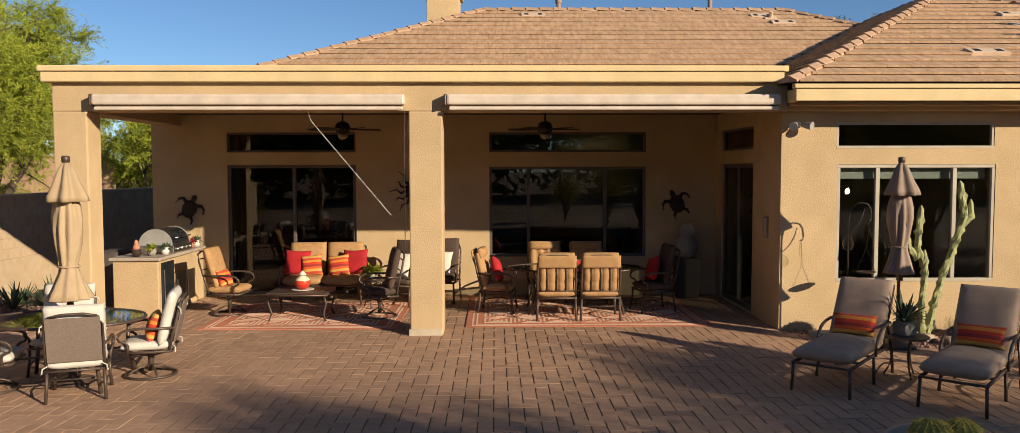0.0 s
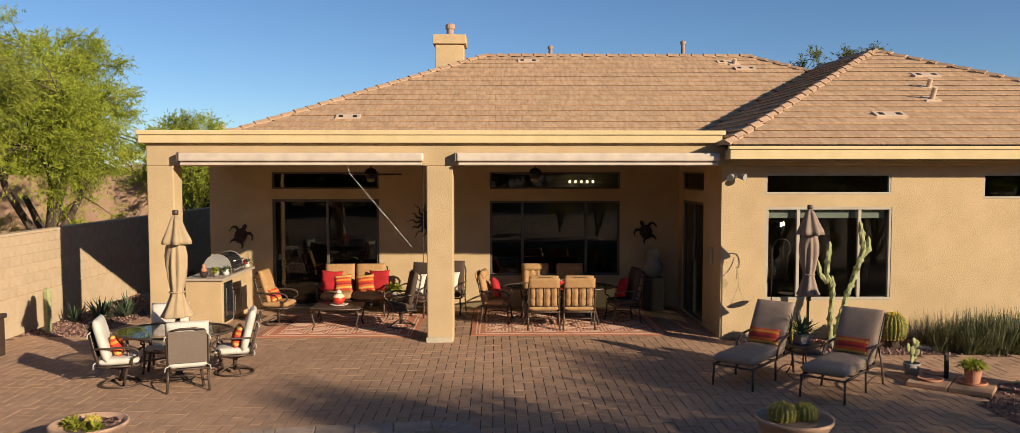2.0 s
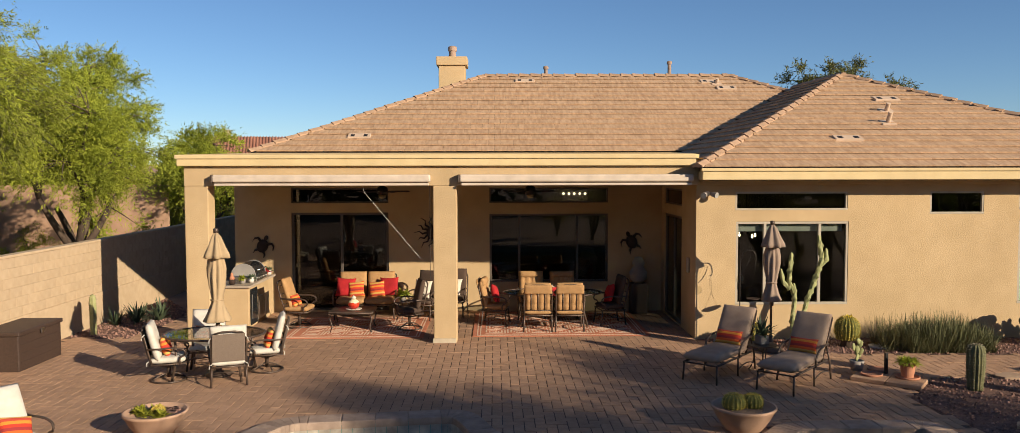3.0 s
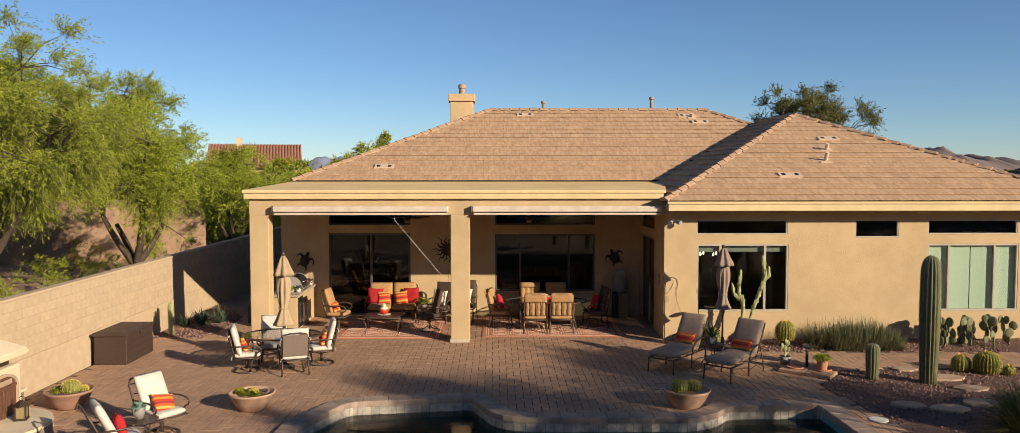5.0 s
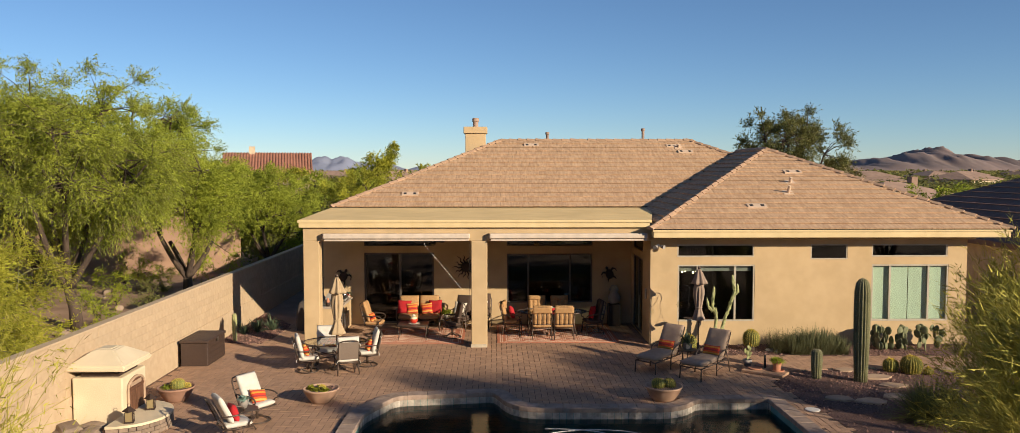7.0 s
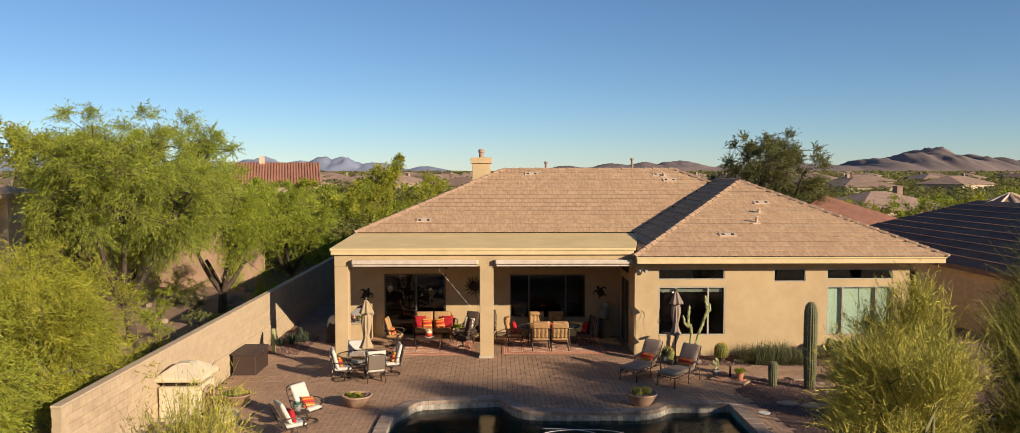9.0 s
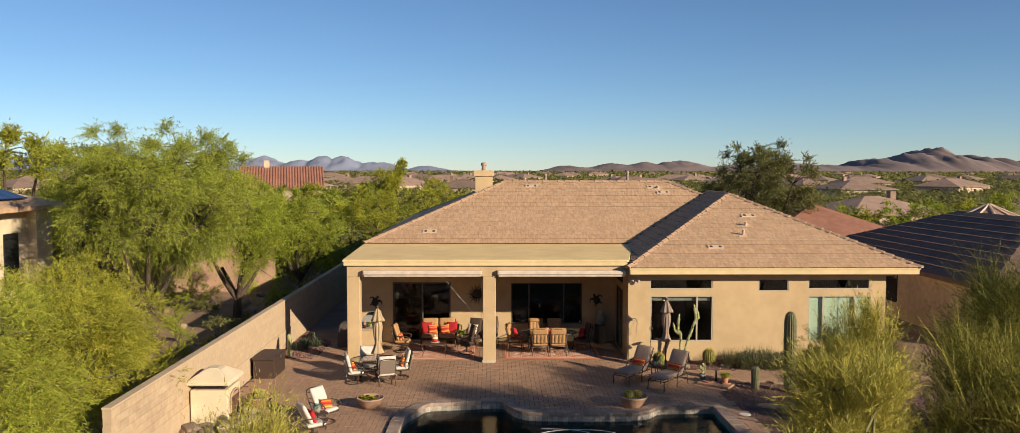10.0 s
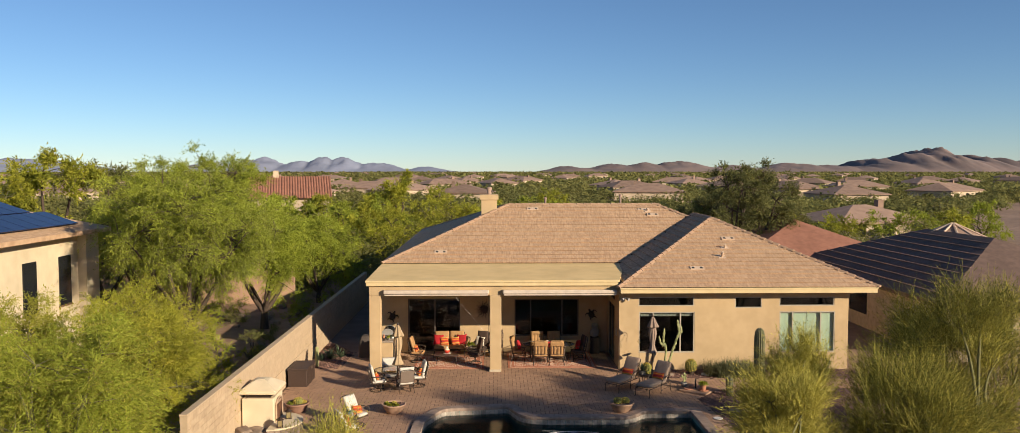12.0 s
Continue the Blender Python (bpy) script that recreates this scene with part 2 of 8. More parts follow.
SCRUB = mat("scrub_leaf", (0.25, 0.235, 0.075), 0.9, (0.165, 0.17, 0.058), 0.09, island=0.2, big=0.3, bigscale=0.02, spec=0.1, trans=0.45)
GRASS = mat("grey_green_grass", (0.15, 0.155, 0.07), 0.85, (0.10, 0.105, 0.045), 3.0, island=0.3)
AGAVE = mat("agave_leaf", (0.075, 0.105, 0.055), 0.7, island=0.2)
FLOWER = mat("yellow_flower", (0.55, 0.42, 0.04), 0.8, island=0.2)
RED_TILE_ROOF = mat("red_clay_roof", (0.34, 0.155, 0.10), 0.9, (0.28, 0.125, 0.08), 3.0, bump=0.3)
DARK_ROOF = mat("dark_brown_roof", (0.17, 0.11, 0.085), 0.9, (0.13, 0.085, 0.065), 3.0, bump=0.3)
LEAF_OLIVE = mat("olive_leaf", (0.17, 0.165, 0.03), 0.8, (0.115, 0.12, 0.025), 1.2, island=0.35, big=0.25, bigscale=0.5, spec=0.2, trans=0.35)
BROWN_ROOF = mat("brown_far_roof", (0.30, 0.20, 0.145), 0.9, (0.25, 0.165, 0.12), 1.0, rand=0.25)
PALE_WALL = mat("pale_far_wall", (0.55, 0.43, 0.30), 0.9, rand=0.15)
CREAM_WALL = mat("cream_stucco", (0.66, 0.55, 0.38), 0.9, (0.60, 0.50, 0.34), 2.0, bump=0.3)
SOLAR = mat("solar_cell", (0.012, 0.016, 0.05), 0.15, (0.010, 0.013, 0.04), 5.0, rand=0.1, spec=0.6)
BLACK_GLASS = mat("far_window", (0.02, 0.022, 0.025), 0.1, spec=0.6)
ROCKY = mat("hill_rock", (0.235, 0.17, 0.148), 0.95, (0.16, 0.125, 0.115), 0.012, bump=0.0, big=0.25, bigscale=0.003)
# distance haze is mixed into this rock colour as a pale blue
HAZE_ROCK = mat("range_rock_haze", (0.25, 0.27, 0.35), 0.95, (0.21, 0.235, 0.31), 0.01, big=0.12, bigscale=0.004)
VENT = mat("roof_vent_paint", (0.62, 0.46, 0.33), 0.8, big=0.05)
PIPE = mat("vent_pipe_paint", (0.36, 0.25, 0.19), 0.7)
WHITE_PLASTIC = mat("white_enamel", (0.72, 0.69, 0.64), 0.45)
BLACK_PLASTIC = mat("black_plastic", (0.02, 0.018, 0.017), 0.5)
AMBER = mat("amber_glass", (0.26, 0.20, 0.10), 0.2, spec=0.6)
VASE_RED = stripes("glazed_vase", [(0.5, 0.03, 0.02), (0.55, 0.05, 0.02), (0.70, 0.60, 0.40), (0.25, 0.20, 0.08)], 3.6, 2, 0.3)
COUNTER = mat("concrete_counter", (0.40, 0.33, 0.26), 0.6, (0.34, 0.28, 0.22), 8.0, bump=0.1)
PEAR = mat("prickly_pear_skin", (0.17, 0.175, 0.085), 0.7, (0.115, 0.125, 0.06), 8.0, bump=0.3, bscale=30, rand=0.2)
TARP = mat("grey_cover", (0.075, 0.06, 0.052), 0.85, bump=0.2)


# ---------- building helpers ----------
def finish(bm, name, material, smooth=False):
    me = bpy.data.meshes.new(name)
    bm.normal_update()
    bm.to_mesh(me)
    bm.free()
    me.materials.append(material)
    if smooth:
        me.polygons.foreach_set("use_smooth", [True] * len(me.polygons))
    return me


def part(name, bm, material, parent, label="", smooth=False, at=None):
    """One mesh under a thing or a part; a given origin keeps its own place."""
    ob = new(name, bm if isinstance(bm, bpy.types.Mesh) else finish(bm, name, material, smooth))
    ob.parent = parent
    if at is not None:
        ob.matrix_basis = at
    if label:
        ob["label"] = label
    return ob


def thing(name, label, category, m=None, group="", kind=""):
    ob = new(name)
    ob.empty_display_size = 0.2
    if m is not None:
        ob.matrix_basis = m
    return tagged(ob, label, category, group, kind)


def solid(name, bm, material, label, category, kind="", group="", smooth=False):
    return tagged(new(name, finish(bm, name, material, smooth)), label, category, group, kind)


def nb():
    return bmesh.new()


def box(bm, x0, x1, y0, y1, z0, z1, bevel=0.0, m=None):
    r = bmesh.ops.create_cube(bm, size=1.0)
    vs = r["verts"]
    for v in vs:
        v.co = Vector((x0 + (v.co.x + 0.5) * (x1 - x0), y0 + (v.co.y + 0.5) * (y1 - y0), z0 + (v.co.z + 0.5) * (z1 - z0)))
    if m is not None:
        bmesh.ops.transform(bm, matrix=m, verts=vs)
    if bevel:
        es = list({e for v in vs for e in v.link_edges})
        bmesh.ops.bevel(bm, geom=es, offset=bevel, segments=2, affect="EDGES", profile=0.5)
    return bm


def tube(bm, pts, r, n=8, r1=None, caps=True):
    """A round bar along points, tapering from r to r1."""
    pts = [Vector(p) for p in pts]
    rings = []
    k = len(pts)
    for i, p in enumerate(pts):
        d = (pts[min(i + 1, k - 1)] - pts[max(i - 1, 0)]).normalized()
        up = Vector((0, 0, 1)) if abs(d.z) < 0.95 else Vector((1, 0, 0))
        a = d.cross(up).normalized()
        b = d.cross(a)
        rr = r if r1 is None else r + (r1 - r) * i / max(k - 1, 1)
        rings.append([bm.verts.new(p + (a * math.cos(2 * math.pi * j / n) + b * math.sin(2 * math.pi * j / n)) * rr) for j in range(n)])
    for i in range(k - 1):
        for j in range(n):
            bm.faces.new((rings[i][j], rings[i][(j + 1) % n], rings[i + 1][(j + 1) % n], rings[i + 1][j]))
    if caps:
        bm.faces.new(rings[0][::-1])
        bm.faces.new(rings[-1])
    return bm


def arc(p0, p1, p2, n=8):
    p0, p1, p2 = Vector(p0), Vector(p1), Vector(p2)
    return [p0 * (1 - t) ** 2 + p1 * 2 * t * (1 - t) + p2 * t * t for t in [i / n for i in range(n + 1)]]


def ring(bm, c, R, r, n=24, k=6, axis="z"):
    cs = []
    for i in range(n):
        a = 2 * math.pi * i / n
        rw = []
        for j in range(k):
            b = 2 * math.pi * j / k
            d, h = R + r * math.cos(b), r * math.sin(b)
            p = {"z": (d * math.cos(a), d * math.sin(a), h), "y": (d * math.cos(a), h, d * math.sin(a)), "x": (h, d * math.cos(a), d * math.sin(a))}[axis]
            rw.append(bm.verts.new(Vector(c) + Vector(p)))
        cs.append(rw)
    for i in range(n):
        for j in range(k):
            bm.faces.new((cs[i][j], cs[(i + 1) % n][j], cs[(i + 1) % n][(j + 1) % k], cs[i][(j + 1) % k]))
    return bm


def lathe(bm, prof, c=(0, 0, 0), n=24, wob=None):
    """Turned shape from (radius, height) pairs; wob(angle, i) scales the radius."""
    c = Vector(c)
    rows = []
    for i, (r, z) in enumerate(prof):
        rows.append([bm.verts.new(c + Vector((math.cos(2 * math.pi * j / n), math.sin(2 * math.pi * j / n), 0)) * r * (wob(2 * math.pi * j / n, i) if wob else 1) + Vector((0, 0, z))) for j in range(n)])
    for a, b in zip(rows, rows[1:]):
        for j in range(n):
            bm.faces.new((a[j], a[(j + 1) % n], b[(j + 1) % n], b[j]))
    bm.faces.new(rows[0][::-1])
    bm.faces.new(rows[-1])
    return bm


def cushion(bm, w, h, t, m=None, p=6.0, n=10, pinch=0.0, dent=0.0, tuft=None):
    """A stuffed pad, w by h, thickness t, in its own xy plane."""
    top, bot = {}, {}
    for i in range(n + 1):
        for j in range(n + 1):
            u, v = -1 + 2 * i / n, -1 + 2 * j / n
            u = math.copysign(1 - (1 - abs(u)) ** 1.6, u)
            v = math.copysign(1 - (1 - abs(v)) ** 1.6, v)
            th = t / 2 * max(0.0, (1 - abs(u) ** p) * (1 - abs(v) ** p)) ** 0.4
            k = 1 - pinch * (1 - abs(u) ** 2) * abs(v) ** 3
            l = 1 - pinch * (1 - abs(v) ** 2) * abs(u) ** 3
            x, y = w / 2 * u * l, h / 2 * v * k
            wav = 1 - dent * (0.5 + 0.5 * math.cos(u * 9.4)) * (1 if abs(v) < 0.8 else 0.3)
            if tuft:
                gx = abs(math.sin(math.pi * tuft[0] * (u + 1) / 2)) ** 0.6
                gy = abs(math.sin(math.pi * tuft[1] * (v + 1) / 2)) ** 0.6
                th *= 0.42 + 0.58 * gx * (0.6 + 0.4 * gy)
            edge = i in (0, n) or j in (0, n)
            top[i, j] = bm.verts.new((x, y, th * wav))
            bot[i, j] = top[i, j] if edge else bm.verts.new((x, y, -th))
    vs = list({*top.values(), *bot.values()})
    for i in range(n):
        for j in range(n):
            bm.faces.new((top[i, j], top[i + 1, j], top[i + 1, j + 1], top[i, j + 1]))
            f = (bot[i, j + 1], bot[i + 1, j + 1], bot[i + 1, j], bot[i, j])
            if len(set(f)) == 4 and not all(v in top.values() for v in f) or len(set(f)) == 4:
                try:
                    bm.faces.new(f)
                except ValueError:
                    pass
    if m is not None:
        bmesh.ops.transform(bm, matrix=m, verts=vs)
    return bm


def oval(bm, w, h, t, m, segs=12):
    """A rounded pad, egg or disc: a ball stretched to w by h by t in its own axes."""
    bmesh.ops.create_uvsphere(bm, u_segments=segs, v_segments=8, radius=0.5, matrix=m @ Matrix.Diagonal((w, h, t, 1)))
    return bm


def prism(bm, poly, z0, z1, cap=True):
    lo = [bm.verts.new((x, y, z0)) for x, y in poly]
    hi = [bm.verts.new((x, y, z1)) for x, y in poly]
    k = len(poly)
    for i in range(k):
        bm.faces.new((lo[i], lo[(i + 1) % k], hi[(i + 1) % k], hi[i]))
    if cap:
        bm.faces.new(hi)
        bm.faces.new(lo[::-1])
    return bm


def wall_xz(bm, x0, x1, z0, z1, y0, y1, holes):
    """A wall along x from y0 to y1 thick, with rectangular holes (x0, x1, z0, z1) right through."""
    xs = sorted({x0, x1, *[h[0] for h in holes], *[h[1] for h in holes]})
    zs = sorted({z0, z1, *[h[2] for h in holes], *[h[3] for h in holes]})
    def inside(x, z):
        return any(h[0] < x < h[1] and h[2] < z < h[3] for h in holes)
    nx, nz = len(xs) - 1, len(zs) - 1
    full = {(i, j) for i in range(nx) for j in range(nz) if not inside((xs[i] + xs[i + 1]) / 2, (zs[j] + zs[j + 1]) / 2)}
    vv = {}
    def V(i, j, y):
        if (i, j, y) not in vv:
            vv[i, j, y] = bm.verts.new((xs[i], y, zs[j]))
        return vv[i, j, y]
    for i, j in full:
        bm.faces.new((V(i, j, y0), V(i + 1, j, y0), V(i + 1, j + 1, y0), V(i, j + 1, y0)))
        bm.faces.new((V(i, j + 1, y1), V(i + 1, j + 1, y1), V(i + 1, j, y1), V(i, j, y1)))
        for di, dj, a, b in ((-1, 0, (i, j + 1), (i, j)), (1, 0, (i + 1, j), (i + 1, j + 1)), (0, -1, (i, j), (i + 1, j)), (0, 1, (i + 1, j + 1), (i, j + 1))):
            if (i + di, j + dj) not in full:
                bm.faces.new((V(*a, y0), V(*a, y1), V(*b, y1), V(*b, y0)))
    return bm


def fill(bm, outer, holes, z):
    """A flat sheet with holes."""
    es = []
    for loop in (outer, *holes):
        vs = [bm.verts.new((x, y, z)) for x, y in loop]
        es += [bm.edges.new((vs[i], vs[(i + 1) % len(vs)])) for i in range(len(vs))]
    bmesh.ops.triangle_fill(bm, edges=es, use_beauty=True)
    for f in bm.faces:
        if f.normal.z < 0:
            f.normal_flip()
    return bm


def in_poly(x, y, poly):
    c = False
    for (xa, ya), (xb, yb) in zip(poly, poly[1:] + poly[:1]):
        if (ya > y) != (yb > y) and x < (xb - xa) * (y - ya) / (yb - ya) + xa:
            c = not c
    return c


def quads_mesh(name, verts, material, smooth=False):
    """A mesh of loose leaves from an array of shape (n, corners, 3)."""
    n, k = len(verts), len(verts[0])
    me = bpy.data.meshes.new(name)
    me.vertices.add(n * k)
    me.vertices.foreach_set("co", np.asarray(verts, dtype=np.float32).reshape(-1))
    me.loops.add(n * k)
    me.loops.foreach_set("vertex_index", np.arange(n * k, dtype=np.int32))
    me.polygons.add(n)
    me.polygons.foreach_set("loop_start", np.arange(0, n * k, k, dtype=np.int32))
    me.polygons.foreach_set("loop_total", np.full(n, k, dtype=np.int32))
    me.polygons.foreach_set("use_smooth", [False] * n)
    me.update()
    me.validate()
    me.materials.append(material)
    return me


def boxes_mesh(name, list_of_arrays, material):
    """Chamfered or tapered pieces, each 8 corners (bottom four, top four), joined in one mesh without undersides."""
    c = np.asarray(list_of_arrays, dtype=np.float32)
    idx = [[4, 5, 6, 7], [0, 1, 5, 4], [1, 2, 6, 5], [2, 3, 7, 6], [3, 0, 4, 7]]
    n = len(c)
    me = bpy.data.meshes.new(name)
    me.vertices.add(n * 8)
    me.vertices.foreach_set("co", c.reshape(-1))
    f = (np.arange(n)[:, None, None] * 8 + np.array(idx)[None]).reshape(-1).astype(np.int32)
    me.loops.add(len(f))
    me.loops.foreach_set("vertex_index", f)
    me.polygons.add(n * 5)
    me.polygons.foreach_set("loop_start", np.arange(0, n * 20, 4, dtype=np.int32))
    me.polygons.foreach_set("loop_total", np.full(n * 5, 4, dtype=np.int32))
    me.polygons.foreach_set("use_smooth", [False] * (n * 5))
    me.update()
    me.materials.append(material)
    return me


# ---------- ground, paving, pool ----------
PATIO = [(-8.45, -14.0), (7.3, -14.0), (7.2, -8.5), (7.0, -6.3), (6.75, -4.2), (7.35, -3.0), (9.0, -2.75), (14.6, -2.6), (14.6, -1.45), (7.0, -1.2), (5.2, -0.75), (4.75, -0.05), (4.6, 0.25), (4.6, 3.71), (-6.9, 3.71), (-6.9, 2.0), (-7.15, 0.6), (-8.45, 0.75)]


def smooth_loop(pts, n=6):
    """A closed loop whose corners are rounded."""
    out = []
    k = len(pts)
    for i in range(k):
        a, b, c = Vector(pts[i - 1]), Vector(pts[i]), Vector(pts[(i + 1) % k])
        d = min(0.45, (a - b).length * 0.45, (c - b).length * 0.45)
        p0, p2 = b + (a - b).normalized() * d, b + (c - b).normalized() * d
        out += [tuple(p0 * (1 - t) ** 2 + b * 2 * t * (1 - t) + p2 * t * t) for t in [j / n for j in range(n + 1)]]
    return out


def offset_loop(pts, d):
    out = []
    k = len(pts)
    for i in range(k):
        a, b, c = Vector(pts[i - 1]), Vector(pts[i]), Vector(pts[(i + 1) % k])
        t = (c - a).normalized()
        out.append((b.x + t.y * d, b.y - t.x * d))
    return out


POOL_OUT = smooth_loop([(-3.25, -13.0), (-3.2, -6.6), (-2.55, -5.08), (0.15, -4.72), (0.62, -6.05), (3.85, -6.1), (4.35, -5.42), (6.5, -5.4), (6.55, -13.0)])
POOL_IN = offset_loop(POOL_OUT, 0.32)

D = 4700.0
bm = fill(nb(), [(-D, -900), (D, -900), (D, D), (-D, D)], [PATIO], -0.035)
solid("ground", bm, DIRT, "tan desert ground with dry dirt patches", "ground", "structure")
bm = fill(nb(), PATIO, [POOL_OUT], -0.008)
patio = solid("patio_paving", bm, JOINT, "reddish brown pavers in a herringbone bond", "paving", "structure")

# basin
bm = nb()
prism(bm, POOL_IN, -1.6, 0.0, cap=False)
fill_bm = fill(nb(), POOL_IN, [], -1.6)
basin = solid("pool", bm, PLASTER, "dark-plastered swimming pool sunk in the patio", "swimming pool", "structure")
part("pool_floor", fill_bm, PLASTER, basin)

m = bpy.data.materials.new("pool_water")
m.use_nodes = True
N, L = m.node_tree.nodes, m.node_tree.links
N.remove(N["Principled BSDF"])
nz = N.new("ShaderNodeTexNoise")
nz.inputs["Scale"].default_value, nz.inputs["Detail"].default_value = 4.5, 4
tc = N.new("ShaderNodeTexCoord")
mp = N.new("ShaderNodeMapping")
mp.inputs["Scale"].default_value = (0.7, 1.6, 1)
L.new(tc.outputs["Object"], mp.inputs[0])
L.new(mp.outputs[0], nz.inputs["Vector"])
bp = N.new("ShaderNodeBump")
bp.inputs["Strength"].default_value, bp.inputs["Distance"].default_value = 0.16, 0.05
L.new(nz.outputs[0], bp.inputs["Height"])
tr, gl, fr, ms = N.new("ShaderNodeBsdfTransparent"), N.new("ShaderNodeBsdfGlossy"), N.new("ShaderNodeFresnel"), N.new("ShaderNodeMixShader")
tr.inputs[0].default_value = (0.45, 0.62, 0.56, 1)
gl.inputs["Roughness"].default_value = 0.02
fr.inputs[0].default_value = 1.33
for node in (gl, fr):
    L.new(bp.outputs[0], node.inputs["Normal"])
L.new(fr.outputs[0], ms.inputs[0])
L.new(tr.outputs[0], ms.inputs[1])
L.new(gl.outputs[0], ms.inputs[2])
L.new(ms.outputs[0], N["Material Output"].inputs["Surface"])
water = solid("water", fill(nb(), offset_loop(POOL_OUT, 0.325), [], -0.20), m, "still dark green pool water", "water", "structure")

# coping stones: short straight pieces round the rim, and the band of tile under them
coping = thing("pool_coping", "pale mottled stone coping round the pool", "coping", kind="structure")
cum, segs = 0.0, []
k = len(POOL_OUT)
for i in range(k):
    a, b = Vector(POOL_OUT[i]), Vector(POOL_OUT[(i + 1) % k])
    c, d = Vector(POOL_IN[i]), Vector(POOL_IN[(i + 1) % k])
    n = max(1, round((b - a).length / 0.42))
    for j in range(n):
        segs.append([a.lerp(b, j / n), a.lerp(b, (j + 1) / n), c.lerp(d, (j + 1) / n), c.lerp(d, j / n)])
for q in segs:
    cx = sum((p for p in q), Vector((0, 0))) / 4
    bm = nb()
    ins = [p + (cx - p) * 0.012 for p in q]
    ins[2] += (q[2] - q[1]).normalized() * 0.035
    ins[3] += (q[3] - q[0]).normalized() * 0.035
    lo = [bm.verts.new((p.x, p.y, -0.045)) for p in ins]
    hi = [bm.verts.new((p.x, p.y, 0.045)) for p in ins]
    tp = [bm.verts.new((p.x + (cx.x - p.x) * 0.06, p.y + (cx.y - p.y) * 0.06, 0.058)) for p in ins]
    for r0, r1 in ((lo, hi), (hi, tp)):
        for i in range(4):
            bm.faces.new((r0[i], r0[(i + 1) % 4], r1[(i + 1) % 4], r1[i]))
    bm.faces.new(tp)
    bm.faces.new(lo[::-1])
    bmesh.ops.recalc_face_normals(bm, faces=bm.faces)
    part("coping_stone", bm, COPING, coping)
for i in range(k):
    a, b = Vector(POOL_IN[i]), Vector(POOL_IN[(i + 1) % k])
    if (b - a).length < 0.02 or min(a.y, b.y) < -9:
        continue
    n = max(1, round((b - a).length / 0.15))
    for j in range(n):
        p, q = a.lerp(b, (j + 0.03) / n), a.lerp(b, (j + 0.97) / n)
        t = (q - p).normalized()
        o = Vector((t.y, -t.x)) * 0.006
        bm = nb()
        vs = [bm.verts.new((u.x + o.x * s, u.y + o.y * s, z)) for z in (-0.30, -0.05) for u, s in ((p, -1), (q, -1), (q, 1), (p, 1))]
        for f in ((0, 1, 2, 3), (4, 5, 6, 7), (0, 1, 5, 4), (1, 2, 6, 5), (2, 3, 7, 6), (3, 0, 4, 7)):
            bm.faces.new([vs[x] for x in f])
        bmesh.ops.recalc_face_normals(bm, faces=bm.faces)
        part("tile", bm, POOL_TILE, basin)

# gravel beds and their pebbles
BED_R = [(7.05, -6.4), (6.8, -4.2), (7.4, -3.05), (9.0, -2.8), (14.6, -2.65), (17.0, -2.7), (17.0, -12.0), (7.4, -12.0), (7.25, -8.5)]
BED_H = [(4.75, -0.05), (5.2, -0.72), (7.0, -1.17), (14.6, -1.4), (14.6, 0.26), (4.62, 0.26)]
BED_L = [(-8.45, 0.78), (-7.15, 0.63), (-6.93, 2.0), (-6.93, 3.6), (-8.45, 6.0)]
rng = np.random.default_rng(5)
for nm, poly, n in (("gravel_bed", BED_R, 11000), ("gravel_bed", BED_H, 2600), ("gravel_bed", BED_L, 1300)):
    bed = solid(nm, fill(nb(), poly, [], -0.012), GRAVEL, "reddish brown crushed gravel bed", "gravel", "structure")
    xs, ys = [p[0] for p in poly], [p[1] for p in poly]
    out = []
    while len(out) < n:
        x, y = rng.uniform(min(xs), max(xs)), rng.uniform(min(ys), max(ys))
        if y < -6.5 and rng.random() < 0.85 or x > 12.5 and rng.random() < 0.7:
            n -= 1
            continue
        if not in_poly(x, y, poly):
            continue
        r = rng.uniform(0.012, 0.034)
        a = rng.uniform(0, 6.28)
        base = np.array([[math.cos(a + i * 1.571) * r * rng.uniform(0.7, 1.3) + x, math.sin(a + i * 1.571) * r * rng.uniform(0.7, 1.3) + y, -0.02] for i in range(4)])
        topv = base + (np.array([x, y, 0]) - base) * np.array([0.45, 0.45, 0])
        topv[:, 2] = -0.012 + r * rng.uniform(0.6, 1.1)
        out.append(np.vstack([base, topv]))
    tagged(part("pebbles", boxes_mesh("pebbles", out, PEBBLE), None, bed), kind="stuff")

# ---------- house ----------
GY, FY = 0.27, 3.71          # wing wall face and patio back wall face
HOLES_BACK = [(-4.48, -2.11, 0.03, 2.44), (-4.48, -2.11, 2.67, 3.04), (0.36, 3.28, 0.72, 2.40), (0.36, 3.28, 2.67, 3.04)]
HOLES_WING = [(5.42, 7.74, 0.70, 2.41), (5.40, 7.71, 2.64, 3.02), (9.41, 10.53, 2.56, 3.02), (11.27, 13.60, 0.70, 2.41), (11.26, 13.56, 2.64, 3.02)]
solid("wall_back", wall_xz(nb(), -5.85, 4.78, -0.03, 3.5, FY, FY + 0.2, HOLES_BACK), STUCCO, "tan stucco wall behind the covered patio", "wall", "structure")
solid("wall_wing", wall_xz(nb(), 4.60, 14.15, -0.03, 3.3, GY, GY + 0.2, HOLES_WING), STUCCO, "sunlit tan stucco wall of the wing", "wall", "structure")
